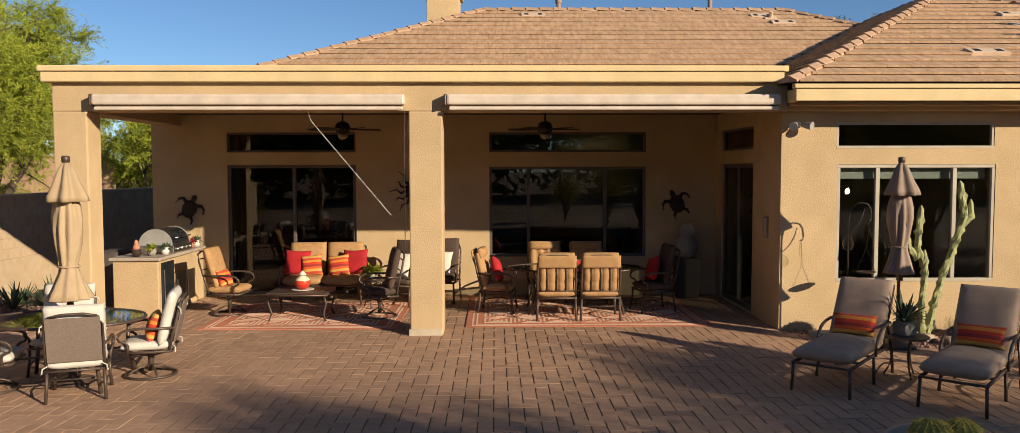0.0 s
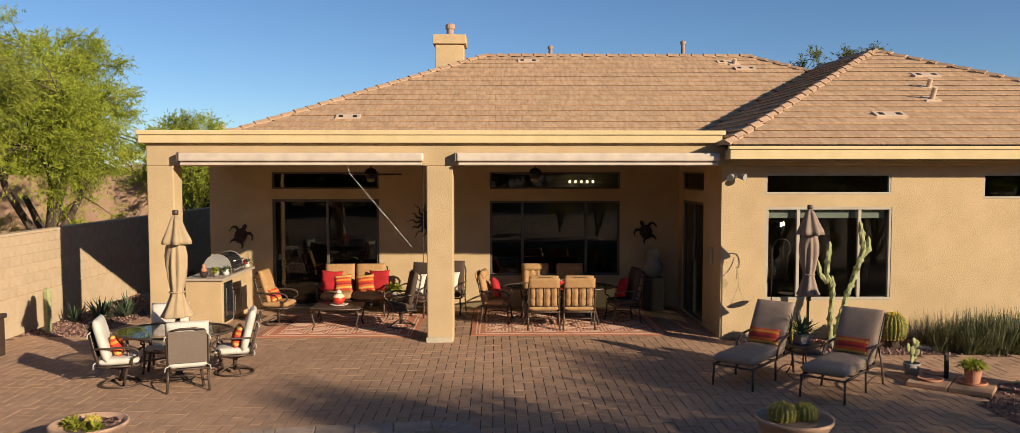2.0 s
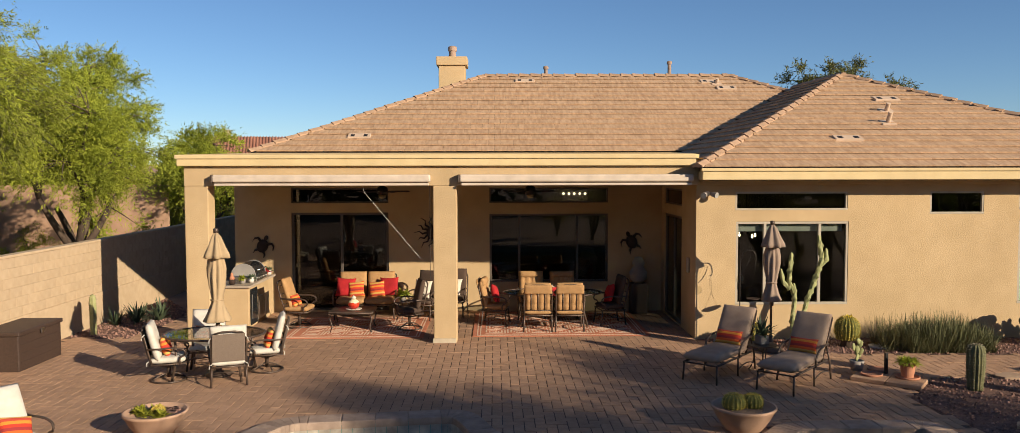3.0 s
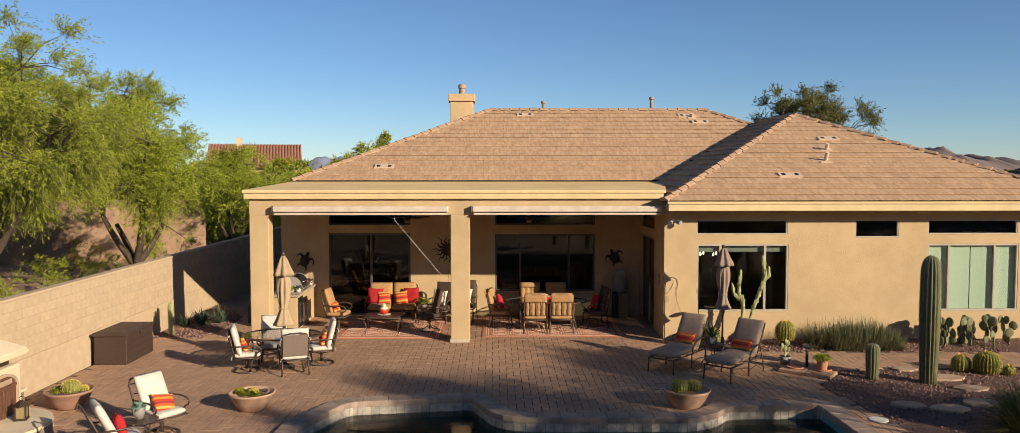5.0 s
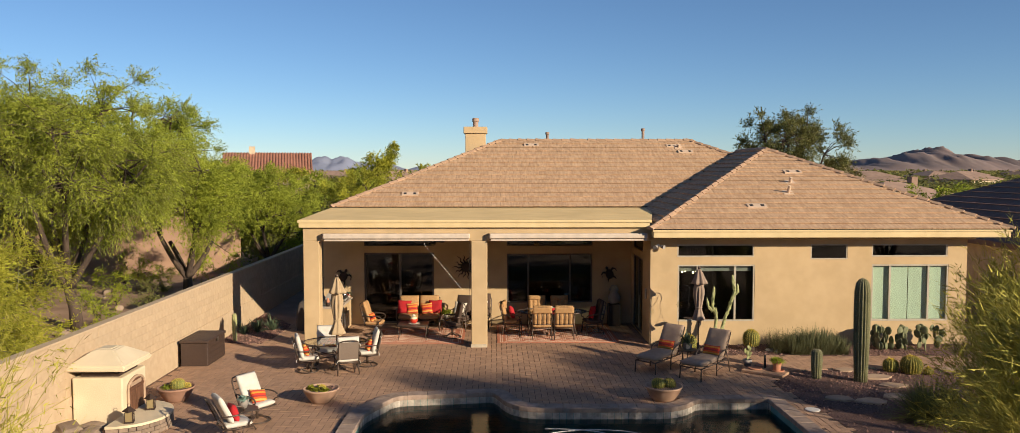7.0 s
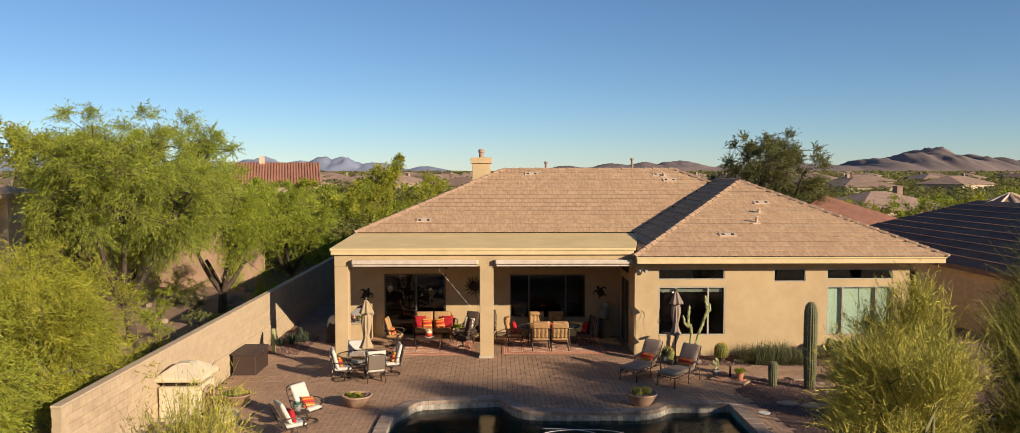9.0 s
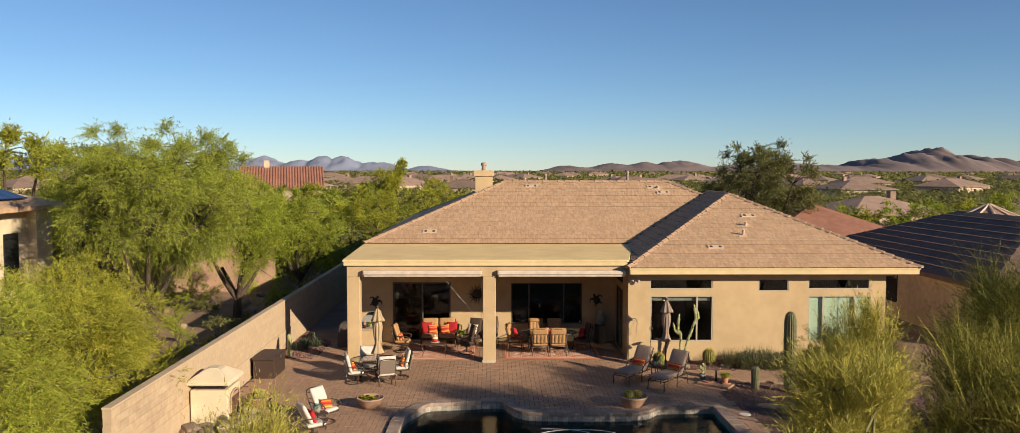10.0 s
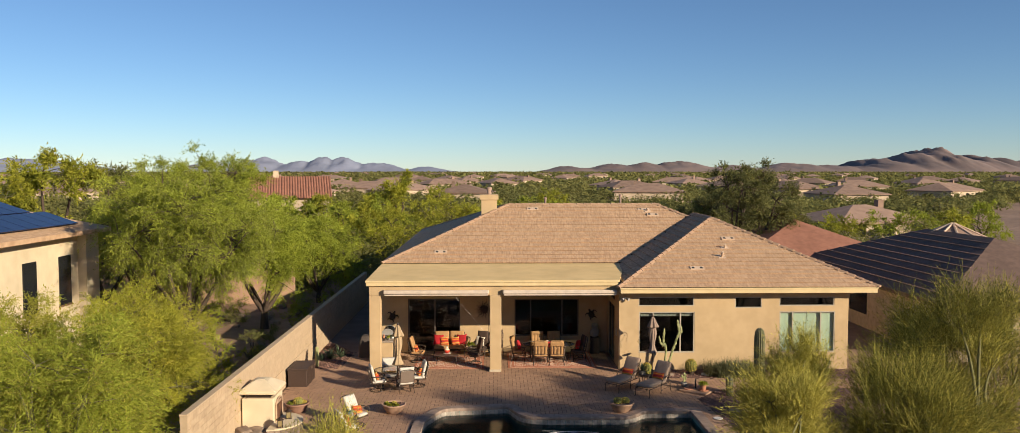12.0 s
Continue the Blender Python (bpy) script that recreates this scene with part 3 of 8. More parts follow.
HOLES_SIDE = [(1.55, 3.35, 0.03, 2.44), (1.55, 3.35, 2.67, 3.04)]
bm = wall_xz(nb(), GY + 0.2, FY, -0.03, 3.5, 0.0, 0.2, HOLES_SIDE)
bmesh.ops.transform(bm, matrix=Matrix.Translation((4.80, 0, 0)) @ Matrix.Rotation(radians(90), 4, "Z"), verts=bm.verts)
solid("wall_side", bm, STUCCO, "tan stucco side wall with the patio door", "wall", "structure")
solid("wall_west", box(nb(), -5.85, -5.65, FY + 0.2, 25.6, -0.03, 3.8), STUCCO, "tan stucco west wall of the house", "wall", "structure")
solid("wall_east", box(nb(), 13.95, 14.15, GY + 0.2, 25.6, -0.03, 3.4), STUCCO, "tan stucco east wall of the house", "wall", "structure")
solid("wall_north", box(nb(), -5.65, 13.95, 25.4, 25.6, -0.03, 3.4), STUCCO, "tan stucco rear wall of the house", "wall", "structure")

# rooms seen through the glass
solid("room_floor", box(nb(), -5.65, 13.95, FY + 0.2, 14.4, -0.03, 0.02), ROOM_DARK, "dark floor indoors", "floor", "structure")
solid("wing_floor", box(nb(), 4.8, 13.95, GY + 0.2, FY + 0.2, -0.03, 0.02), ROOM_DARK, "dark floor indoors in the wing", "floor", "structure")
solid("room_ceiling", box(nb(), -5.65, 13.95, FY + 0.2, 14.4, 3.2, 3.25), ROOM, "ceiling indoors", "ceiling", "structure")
solid("wing_ceiling", box(nb(), 4.8, 13.95, GY + 0.2, FY + 0.2, 3.12, 3.16), ROOM, "ceiling indoors in the wing", "ceiling", "structure")
solid("partition_wall", box(nb(), -5.65, 13.95, 8.2, 8.35, 0.02, 3.2), ROOM, "beige partition wall indoors", "wall", "structure")
solid("partition_wall", box(nb(), 8.6, 8.75, 0.47, 8.2, 0.02, 3.12), ROOM, "beige partition wall indoors", "wall", "structure")


def framed(name, label, x0, x1, z0, z1, y, cuts, frame_mat, w=0.05, axis="x", glass_name="pane", pane_mat=None):
    """A window: frame bars, uprights at the cuts and a pane in each light. Set a little proud of the wall face."""
    win = thing(name, label, "window", kind="structure")
    pane_mat = pane_mat or GLASS
    tr_ = Matrix.Identity(4) if axis == "x" else Matrix.Translation((4.60 + FYX, 0, 0)) @ Matrix.Rotation(radians(90), 4, "Z")
    def put(nm, bm, mt, parent=win, lab=""):
        if axis != "x":
            bmesh.ops.transform(bm, matrix=tr_, verts=bm.verts)
        ob_ = part(nm, bm, mt, parent, lab)
        return ob_
    yo, yi = y - 0.012, y + 0.07
    put("frame", box(nb(), x0, x1, yo, yi, z1 - w, z1, 0.006), frame_mat)
    put("sill", box(nb(), x0, x1, yo - 0.01, yi, z0, z0 + w, 0.006), frame_mat)
    put("frame", box(nb(), x0, x0 + w, yo, yi, z0 + w, z1 - w, 0.006), frame_mat)
    put("frame", box(nb(), x1 - w, x1, yo, yi, z0 + w, z1 - w, 0.006), frame_mat)
    edges = [x0 + w, *cuts, x1 - w]
    for c in cuts:
        put("mullion", box(nb(), c - 0.03, c + 0.03, yo + 0.004, yi, z0 + w, z1 - w, 0.006), frame_mat)
    for a, b in zip(edges, edges[1:]):
        put(glass_name, box(nb(), a + 0.002, b - 0.002, y + 0.035, y + 0.041, z0 + w * 0.9, z1 - w * 0.9), pane_mat)
    return win


FYX = 0.0
framed("door_1", "sliding glass patio door with bronze frame", -4.48, -2.11, 0.03, 2.44, FY + 0.05, [-3.26], DARKFRAME, 0.06)
framed("window_1", "dark transom window over the sliding door", -4.48, -2.11, 2.67, 3.04, FY + 0.05, [], DARKFRAME, 0.04)
framed("window_2", "three-light window with dark frame", 0.36, 3.28, 0.72, 2.40, FY + 0.05, [1.09, 2.52], DARKFRAME, 0.05)
framed("window_3", "dark transom window over the patio window", 0.36, 3.28, 2.67, 3.04, FY + 0.05, [], DARKFRAME, 0.04)
framed("window_4", "three-light window with pale frame", 5.42, 7.74, 0.70, 2.41, GY + 0.02, [6.02, 7.15], FRAME, 0.05, pane_mat=MID_GLASS)
framed("window_5", "long transom window with pale frame", 5.40, 7.71, 2.64, 3.02, GY + 0.02, [], FRAME, 0.04)
framed("window_6", "small high window with pale frame", 9.41, 10.53, 2.56, 3.02, GY + 0.02, [], FRAME, 0.04)
framed("window_7", "window with pale shades drawn behind it", 11.27, 13.60, 0.70, 2.41, GY + 0.02, [11.83, 13.0], FRAME, 0.05, pane_mat=CLEAR_GLASS)
framed("window_8", "transom window over the shaded window", 11.26, 13.56, 2.64, 3.02, GY + 0.02, [], FRAME, 0.04)
FYX = 0.15
framed("door_2", "dark glass side door to the patio", 1.55, 3.35, 0.03, 2.44, 0.05, [2.45], DARKFRAME, 0.07, axis="y")
framed("window_9", "dark transom window over the side door", 1.55, 3.35, 2.67, 3.04, 0.05, [], DARKFRAME, 0.04, axis="y")

# columns, beam, fascia, ceiling and flat roof of the patio
for x0, x1 in ((-5.66, -5.19), (-0.74, -0.27)):
    col = solid("column", box(nb(), x0, x1, 0.0, 0.40, 0.0, 3.16, 0.02), STUCCO, "square tan stucco column of the patio", "column", "structure", "patio columns")
    part("plinth", box(nb(), x0 - 0.02, x1 - 0.02, -0.025, 0.42, -0.01, 0.09, 0.01), PLINTH, col)
solid("beam", box(nb(), -5.66, 4.597, 0.003, 0.397, 3.16, 3.56, 0.012), STUCCO, "tan stucco beam over the patio columns", "beam", "structure")
solid("beam_west", box(nb(), -5.66, -5.3, 0.40, FY, 3.16, 3.56, 0.012), STUCCO, "tan stucco side beam of the patio", "beam", "structure")
solid("patio_ceiling", box(nb(), -5.3, 4.6, 0.4, FY, 3.36, 3.42), CEILING_DIM, "patio ceiling coloured near-black brown to stand for shade", "ceiling", "structure")
fas = thing("fascia", "pale yellow stucco fascia of the patio roof", "fascia", kind="structure")
part("board", box(nb(), -5.76, 4.50, -0.10, 0.05, 3.555, 3.70, 0.015), FASCIA, fas)
part("cap", box(nb(), -5.79, 4.50, -0.13, 0.05, 3.70, 3.775, 0.012), FASCIA, fas)
part("board", box(nb(), -5.76, -5.60, 0.05, 4.9, 3.555, 3.70, 0.015), FASCIA, fas)
part("cap", box(nb(), -5.79, -5.60, 0.05, 4.9, 3.70, 3.775, 0.012), FASCIA, fas)
bm = nb()
vs = [bm.verts.new(p) for p in ((-5.78, -0.12, 3.70), (4.55, -0.12, 3.70), (5.6, 5.2, 3.80), (-5.78, 5.2, 3.80), (-5.78, -0.12, 3.778), (4.55, -0.12, 3.778), (5.6, 5.2, 3.93), (-5.78, 5.2, 3.93))]
for f in ((4, 5, 6, 7), (3, 2, 1, 0), (0, 1, 5, 4), (1, 2, 6, 5), (2, 3, 7, 6), (3, 0, 4, 7)):
    bm.faces.new([vs[i] for i in f])
solid("patio_roof", bm, ROOF_COAT, "smooth tan coated flat patio roof", "roof", "structure")

# wing eave
eave = thing("wing_eave", "pale yellow fascia and stepped soffit of the wing", "eave", kind="structure")
part("board", box(nb(), 4.56, 15.05, -0.38, -0.30, 3.27, 3.44, 0.012), FASCIA, eave)
part("cap", box(nb(), 4.53, 15.08, -0.41, -0.30, 3.44, 3.50, 0.01), FASCIA, eave)
part("board", box(nb(), 14.97, 15.05, -0.30, 12.0, 3.27, 3.44, 0.012), FASCIA, eave)
part("board", box(nb(), 4.56, 4.64, -0.30, -0.02, 3.27, 3.44, 0.012), FASCIA, eave)
# soffits share the ceiling's shade-darkened colour
part("soffit", box(nb(), 4.60, 15.0, -0.30, GY - 0.003, 3.29, 3.33), CEILING_DIM, eave)
part("soffit", box(nb(), 14.16, 14.97, GY, 12.0, 3.29, 3.33), CEILING_DIM, eave)
part("moulding", box(nb(), 4.60, 14.3, 0.08, GY - 0.002, 3.17, 3.288, 0.015), STUCCO, eave)
part("moulding", box(nb(), 4.60, 14.3, -0.06, 0.09, 3.235, 3.288, 0.01), STUCCO, eave)

# ---------- tiled roofs ----------
EXPO, TW = 0.355, 0.33


def tile_mesh():
    bm = nb()
    g = 0.0022
    lo = [bm.verts.new(p) for p in ((-TW / 2 + g, 0, 0.030), (TW / 2 - g, 0, 0.030), (TW / 2 - g, EXPO + 0.05, 0), (-TW / 2 + g, EXPO + 0.05, 0))]
    hi = [bm.verts.new(p) for p in ((-TW / 2 + g, 0, 0.060), (TW / 2 - g, 0, 0.060), (TW / 2 - g, EXPO + 0.05, 0.012), (-TW / 2 + g, EXPO + 0.05, 0.012))]
    for i in range(4):
        bm.faces.new((lo[i], lo[(i + 1) % 4], hi[(i + 1) % 4], hi[i]))
    bm.faces.new(hi)
    bm.faces.new(lo[::-1])
    return finish(bm, "tile", TILE)


TILE_MESH = tile_mesh()


def slope(roof, e0, e1, t0, t1, loose=0, keep=None):
    """One pitch of a roof: deck, and rows of tiles from the eave e0-e1 up to the top t0-t1. The lowest rows are loose pieces."""
    e0, e1, t0, t1 = map(Vector, (e0, e1, t0, t1))
    u = (e1 - e0).normalized()
    nrm = u.cross((t0 + t1) / 2 - e0).normalized()
    v = nrm.cross(u)
    if nrm.z < 0:
        nrm, v = -nrm, -v
    W, H = (e1 - e0).length, (t0 - e0).dot(v)
    a0, a1 = (t0 - e0).dot(u), (t1 - e0).dot(u)
    bm = nb()
    pts = [e0, e1, t1, t0] if (t1 - t0).length > 0.01 else [e0, e1, t0]
    vs = [bm.verts.new(p - nrm * 0.004) for p in pts]
    f = bm.faces.new(vs)
    f.normal_update()
    if f.normal.dot(nrm) < 0:
        f.normal_flip()
    part("deck", bm, BED, roof)
    field, made = [], 0
    rows = int(H / EXPO) + 1
    rot = Matrix((u, v, nrm)).transposed().to_4x4()
    for i in range(rows):
        s0 = i * EXPO
        s1 = min(s0 + EXPO + 0.05, H)
        k = min((s0 + EXPO / 2) / H, 1)
        xl, xr = a0 * k, W + (a1 - W) * k
        x = math.floor(xl / TW) * TW - (TW / 2 if i % 2 else 0)
        while x < xr:
            x0, x1 = max(x, xl), min(x + TW, xr)
            x += TW
            if x1 - x0 < 0.03:
                continue
            c = e0 + u * (x0 + x1) / 2 + v * (s0 + 0.15)
            if keep and not keep(c):
                continue
            jit = random.uniform(-0.0015, 0.002)
            if made < loose and x1 - x0 > TW - 0.01 and s1 - s0 > EXPO:
                part("tile", TILE_MESH, None, roof, at=Matrix.Translation(e0 + u * (x0 + x1) / 2 + v * s0 + nrm * jit) @ rot)
                made += 1
                continue
            g = 0.0025
            cs = [(x0 + g, s0, 0.030), (x1 - g, s0, 0.030), (x1 - g, s1, 0), (x0 + g, s1, 0), (x0 + g, s0, 0.060 + jit), (x1 - g, s0, 0.060 + jit), (x1 - g, s1, 0.012 + jit), (x0 + g, s1, 0.012 + jit)]
            field.append([list(e0 + u * p + v * q + nrm * r) for p, q, r in cs])
    if field:
        tagged(part("tiles", boxes_mesh("tiles", field, TILES), None, roof), kind="stuff")


def ridge_row(roof, p, q, w=0.105):
    """Angled cap tiles along a hip or ridge, each overlapping the next."""
    p, q = Vector(p), Vector(q)
    d = (q - p).normalized()
    n = round((q - p).length / 0.36)
    side = d.cross(Vector((0, 0, 1))).normalized()
    up = side.cross(d)
    bm = nb()
    sect = [(-w, -0.04), (-w, -0.012), (-0.02, 0.05), (0.02, 0.05), (w, -0.012), (w, -0.04)]
    rows = [[bm.verts.new((x * k, y, z + dz)) for x, z in sect] for y, k, dz in ((0.0, 1.06, 0.03), (0.40, 0.95, 0.0))]
    for i in range(len(sect) - 1):
        bm.faces.new((rows[0][i], rows[0][i + 1], rows[1][i + 1], rows[1][i]))
    bm.faces.new(rows[0])
    bm.faces.new(rows[1][::-1])
    bmesh.ops.recalc_face_normals(bm, faces=bm.faces)
    me = finish(bm, "ridge_tile", RIDGE)
    rot = Matrix((side, d, up)).transposed().to_4x4()
    for i in range(n):
        part("ridge_tile", me, None, roof, at=Matrix.Translation(p + d * (i * 0.36) + up * (0.02 + random.uniform(-0.006, 0.006))) @ rot)


MA, MB, MC, MD = (-5.78, 4.75, 3.93), (13.6, 4.75, 3.93), (13.6, 26.0, 3.93), (-5.78, 26.0, 3.93)
R0, R1 = (0.19, 9.85, 6.44), (8.0, 9.85, 6.44)
WE, WF, WG, WH = (4.45, -0.40, 3.50), (15.13, -0.40, 3.50), (15.13, 15.0, 3.50), (4.45, 15.0, 3.50)
AP, AQ = (9.75, 5.55, 5.98), (9.75, 9.6, 5.98)
roof_main = thing("roof_main", "hipped roof of flat tan concrete tiles", "roof", kind="structure")
slope(roof_main, MA, MB, R0, R1, 300, keep=lambda c: c.x < 4.45 or c.z > 3.5 + (min(c.x, 9.75) - 4.45) * 0.468 - 0.05)
slope(roof_main, MD, MA, R0, R0)
slope(roof_main, MB, MC, R1, R1, keep=lambda c: c.y > 8.0)
slope(roof_main, MC, MD, R1, R0, keep=lambda c: False)
ridge_row(roof_main, MA, R0)
ridge_row(roof_main, R0, R1)
ridge_row(roof_main, (10.0, 8.15, 5.6), R1)
ridge_row(roof_main, MD, R0)
roof_wing = thing("roof_wing", "hipped wing roof of flat tan concrete tiles", "roof", kind="structure")
slope(roof_wing, WE, WF, AP, AP, 240)
slope(roof_wing, (4.45, 9.5, 3.5), WE, (9.75, 9.6, 5.98), AP, keep=lambda c: c.y < 4.6 or c.z > 3.93 + (c.y - 4.75) * 0.492 - 0.1)
slope(roof_wing, WF, (15.13, 12.0, 3.5), AP, (9.75, 9.6, 5.98))
ridge_row(roof_wing, WE, AP)
ridge_row(roof_wing, WF, AP)
ridge_row(roof_wing, (9.75, 9.0, 5.98), AP)
part("gable_end", box(nb(), 5.0, 14.6, 9.4, 9.5, 3.3, 3.6), STUCCO, roof_wing)

# ---------- boundary wall of blocks ----------
bw = solid("block_wall", box(nb(), -8.74, -8.56, -12.0, 18.0, 0.0, 1.845), MORTAR, "tan concrete block boundary wall with smooth lower band", "wall", "structure")
part("lower_band", box(nb(), -8.76, -8.535, -12.0, 18.0, -0.035, 0.70, 0.008), BLOCK, bw)
part("cap", box(nb(), -8.76, -8.54, -12.02, 18.0, 1.845, 1.90, 0.012), BLOCK, bw)
me = finish(box(nb(), -0.1, 0.1, -0.1985, 0.1985, 0.0, 0.1875, 0.003), "block", BLOCK)
rest = []
for r in range(6):
    z = 0.705 + r * 0.19
    y = -12.0 + (0.2 if r % 2 else 0.4)
    while y < 17.8:
        if -8.5 < y < 6.0 and len([o for o in bw.children if o.name.startswith("block")]) < 300:
            part("block", me, None, bw, at=pose(-8.65 + random.uniform(-0.002, 0.002), y, z))
        else:
            x0, x1 = -8.752, -8.548
            rest.append([(x0, y - 0.197, z), (x1, y - 0.197, z), (x1, y + 0.197, z), (x0, y + 0.197, z), (x0, y - 0.197, z + 0.183), (x1, y - 0.197, z + 0.183), (x1, y + 0.197, z + 0.183), (x0, y + 0.197, z + 0.183)])
        y += 0.4
tagged(part("blocks", boxes_mesh("blocks", rest, BLOCKS), None, bw), kind="stuff")

# ---------- patio furniture ----------
def P(x, y, deg=0.0, z=0.0):
    return pose(x, y, z, 0, 0, deg)


def pillow(mt, label, m, w=0.42, h=0.42, t=0.16, category="pillow"):
    """A throw pillow; its own z runs up its face."""
    bm = cushion(nb(), w, h, t, Matrix.Rotation(radians(90), 4, "X"), p=2.4, n=10, pinch=0.10)
    ob = tagged(new("throw_pillow", finish(bm, "throw_pillow", mt, True)), label, category)
    ob.matrix_basis = m
    return ob


def chair(label, cloth, m, base="legs", group="", tufted=False, back_sling=None, seat_cloth=None, lean=0.22):
    """Cast-metal patio armchair with loose cushions, facing its own -y."""
    ch = thing("patio_chair", label, "chair", m, group)
    frame_mat = METAL
    def bp(x, h):
        return (x, 0.24 + lean * (h - 0.42), h)
    part("seat_frame", ring_rect(nb(), -0.27, 0.27, -0.27, 0.26, 0.36, 0.016), frame_mat, ch, smooth=True)
    bm = nb()
    for s in (-1, 1):
        tube(bm, [bp(0.26 * s, 0.36), bp(0.265 * s, 0.6), bp(0.26 * s, 0.9), bp(0.22 * s, 1.0)], 0.016, 8)
    tube(bm, [bp(-0.22, 1.0), bp(-0.1, 1.03), bp(0.1, 1.03), bp(0.22, 1.0)], 0.016, 8)
    for h in (0.47, 0.92) if tufted else (0.52, 0.75, 0.92):
        tube(bm, [bp(-0.26, h), bp(0.26, h)], 0.010, 6)
    if tufted:
        for x in (-0.13, 0.0, 0.13):
            tube(bm, [bp(x, 0.47), bp(x, 0.92)], 0.011, 6)
    part("back_frame", bm, frame_mat, ch, smooth=True)
    for s in (-1, 1):
        bm = nb()
        pts = [bp(0.27 * s, 0.66)] + arc((0.295 * s, 0.10, 0.66), (0.31 * s, -0.30, 0.70), (0.30 * s, -0.29, 0.56), 6) + arc((0.30 * s, -0.27, 0.52), (0.29 * s, -0.16, 0.50), (0.275 * s, -0.20, 0.36), 5)
        tube(bm, pts, 0.017, 8)
        part("arm", bm, frame_mat, ch, smooth=True)
    if base == "swivel":
        part("ring_base", ring(nb(), (0, 0, 0.018), 0.27, 0.018, 28, 6), frame_mat, ch, smooth=True)
        part("post", lathe(nb(), [(0.035, 0.06), (0.03, 0.2), (0.05, 0.30), (0.10, 0.34)], n=12), frame_mat, ch, smooth=True)
        for i in range(4):
            a = i * math.pi / 2 + 0.4
            part("spoke", tube(nb(), arc((0.03 * math.cos(a), 0.03 * math.sin(a), 0.14), (0.16 * math.cos(a), 0.16 * math.sin(a), 0.12), (0.27 * math.cos(a), 0.27 * math.sin(a), 0.02), 5), 0.013, 6), frame_mat, ch, smooth=True)
        bm = nb()
        for s in (-1, 1):
            tube(bm, arc((0.1 * s, -0.22, 0.35), (0.12 * s, 0, 0.22), (0.1 * s, 0.22, 0.35), 6), 0.012, 6)
        part("rocker_spring", bm, frame_mat, ch, smooth=True)
    else:
        for x, y in ((-0.26, -0.26), (0.26, -0.26), (-0.26, 0.25), (0.26, 0.25)):
            part("leg", tube(nb(), [(x, y, 0.36), (x * 1.02, y * 1.03, 0.18), (x * 1.06, y * 1.16, 0.0)], 0.017, 8), frame_mat, ch, smooth=True)
        for s in (-1, 1):
            part("stretcher", tube(nb(), arc((0.265 * s, -0.27, 0.14), (0.265 * s, 0, 0.24), (0.265 * s, 0.27, 0.14), 6), 0.010, 6), frame_mat, ch, smooth=True)
        part("stretcher", tube(nb(), [(-0.265, 0.0, 0.19), (0.265, 0.0, 0.19)], 0.010, 6), frame_mat, ch, smooth=True)
    if cloth:
        part("seat_cushion", cushion(nb(), 0.52, 0.54, 0.13, pose(0, -0.01, 0.43), dent=0.06), seat_cloth or cloth, ch, smooth=True)
        tilt = math.degrees(math.atan(lean))
        bmt = pose(0, 0.20, 0.75, 90 - tilt)
        if tufted:
            part("back_cushion", cushion(nb(), 0.51, 0.56, 0.17, pose(0, 0.24, 0.72, 90 - tilt), n=26, tuft=(4, 3)), cloth, ch, smooth=True)
            part("cushion_flap", cushion(nb(), 0.53, 0.20, 0.05, pose(0, 0.37, 0.935, 90 - tilt), p=6), cloth, ch, smooth=True)
        else:
            wide = 0.56 if back_sling else 0.50
            tall = 0.70 if back_sling else 0.66
            bmt = pose(0, 0.20 + lean * 0.03, 0.78, 90 - tilt)
            part("back_cushion", cushion(nb(), wide, tall, 0.13, bmt, n=10, dent=0.08), cloth, ch, smooth=True)
            part("piping", cushion(nb(), wide + 0.006, tall + 0.006, 0.018, bmt, n=10), cloth, ch, smooth=True)
        if tufted:
            part("head_roll", cushion(nb(), 0.50, 0.16, 0.17, pose(0, 0.255, 0.985, 90 - tilt), p=3), cloth, ch, smooth=True)
    if back_sling:
        part("back_sling", box(nb(), -0.25, 0.25, -0.006, 0.006, -0.27, 0.27, 0.004, pose(0, 0.335, 0.73, -math.degrees(math.atan(lean)))), back_sling, ch)
        for s in (-1, 1):
            part("tie", tube(nb(), [(0.25 * s, 0.33, 0.93), (0.29 * s, 0.36, 0.90), (0.30 * s, 0.37, 0.84)], 0.008, 5), cloth, ch)
            part("tie", tube(nb(), [(0.25 * s, 0.28, 0.43), (0.29 * s, 0.30, 0.41), (0.30 * s, 0.30, 0.35)], 0.008, 5), cloth, ch)
    return ch


def ring_rect(bm, x0, x1, y0, y1, z, r):
    pts = [(x0, y0), (x1, y0), (x1, y1), (x0, y1)]
    for i in range(4):
        a, b = pts[i], pts[(i + 1) % 4]
        tube(bm, [(*a, z), (*b, z)], r, 8)
    for k in (0.33, 0.66):
        tube(bm, [(x0, y0 + (y1 - y0) * k, z), (x1, y0 + (y1 - y0) * k, z)], r * 0.6, 6)
    return bm


def ellipse_disc(a, b, z0, z1, n=40):
    return prism(nb(), [(a * math.cos(2 * math.pi * i / n), b * math.sin(2 * math.pi * i / n)) for i in range(n)], z0, z1)


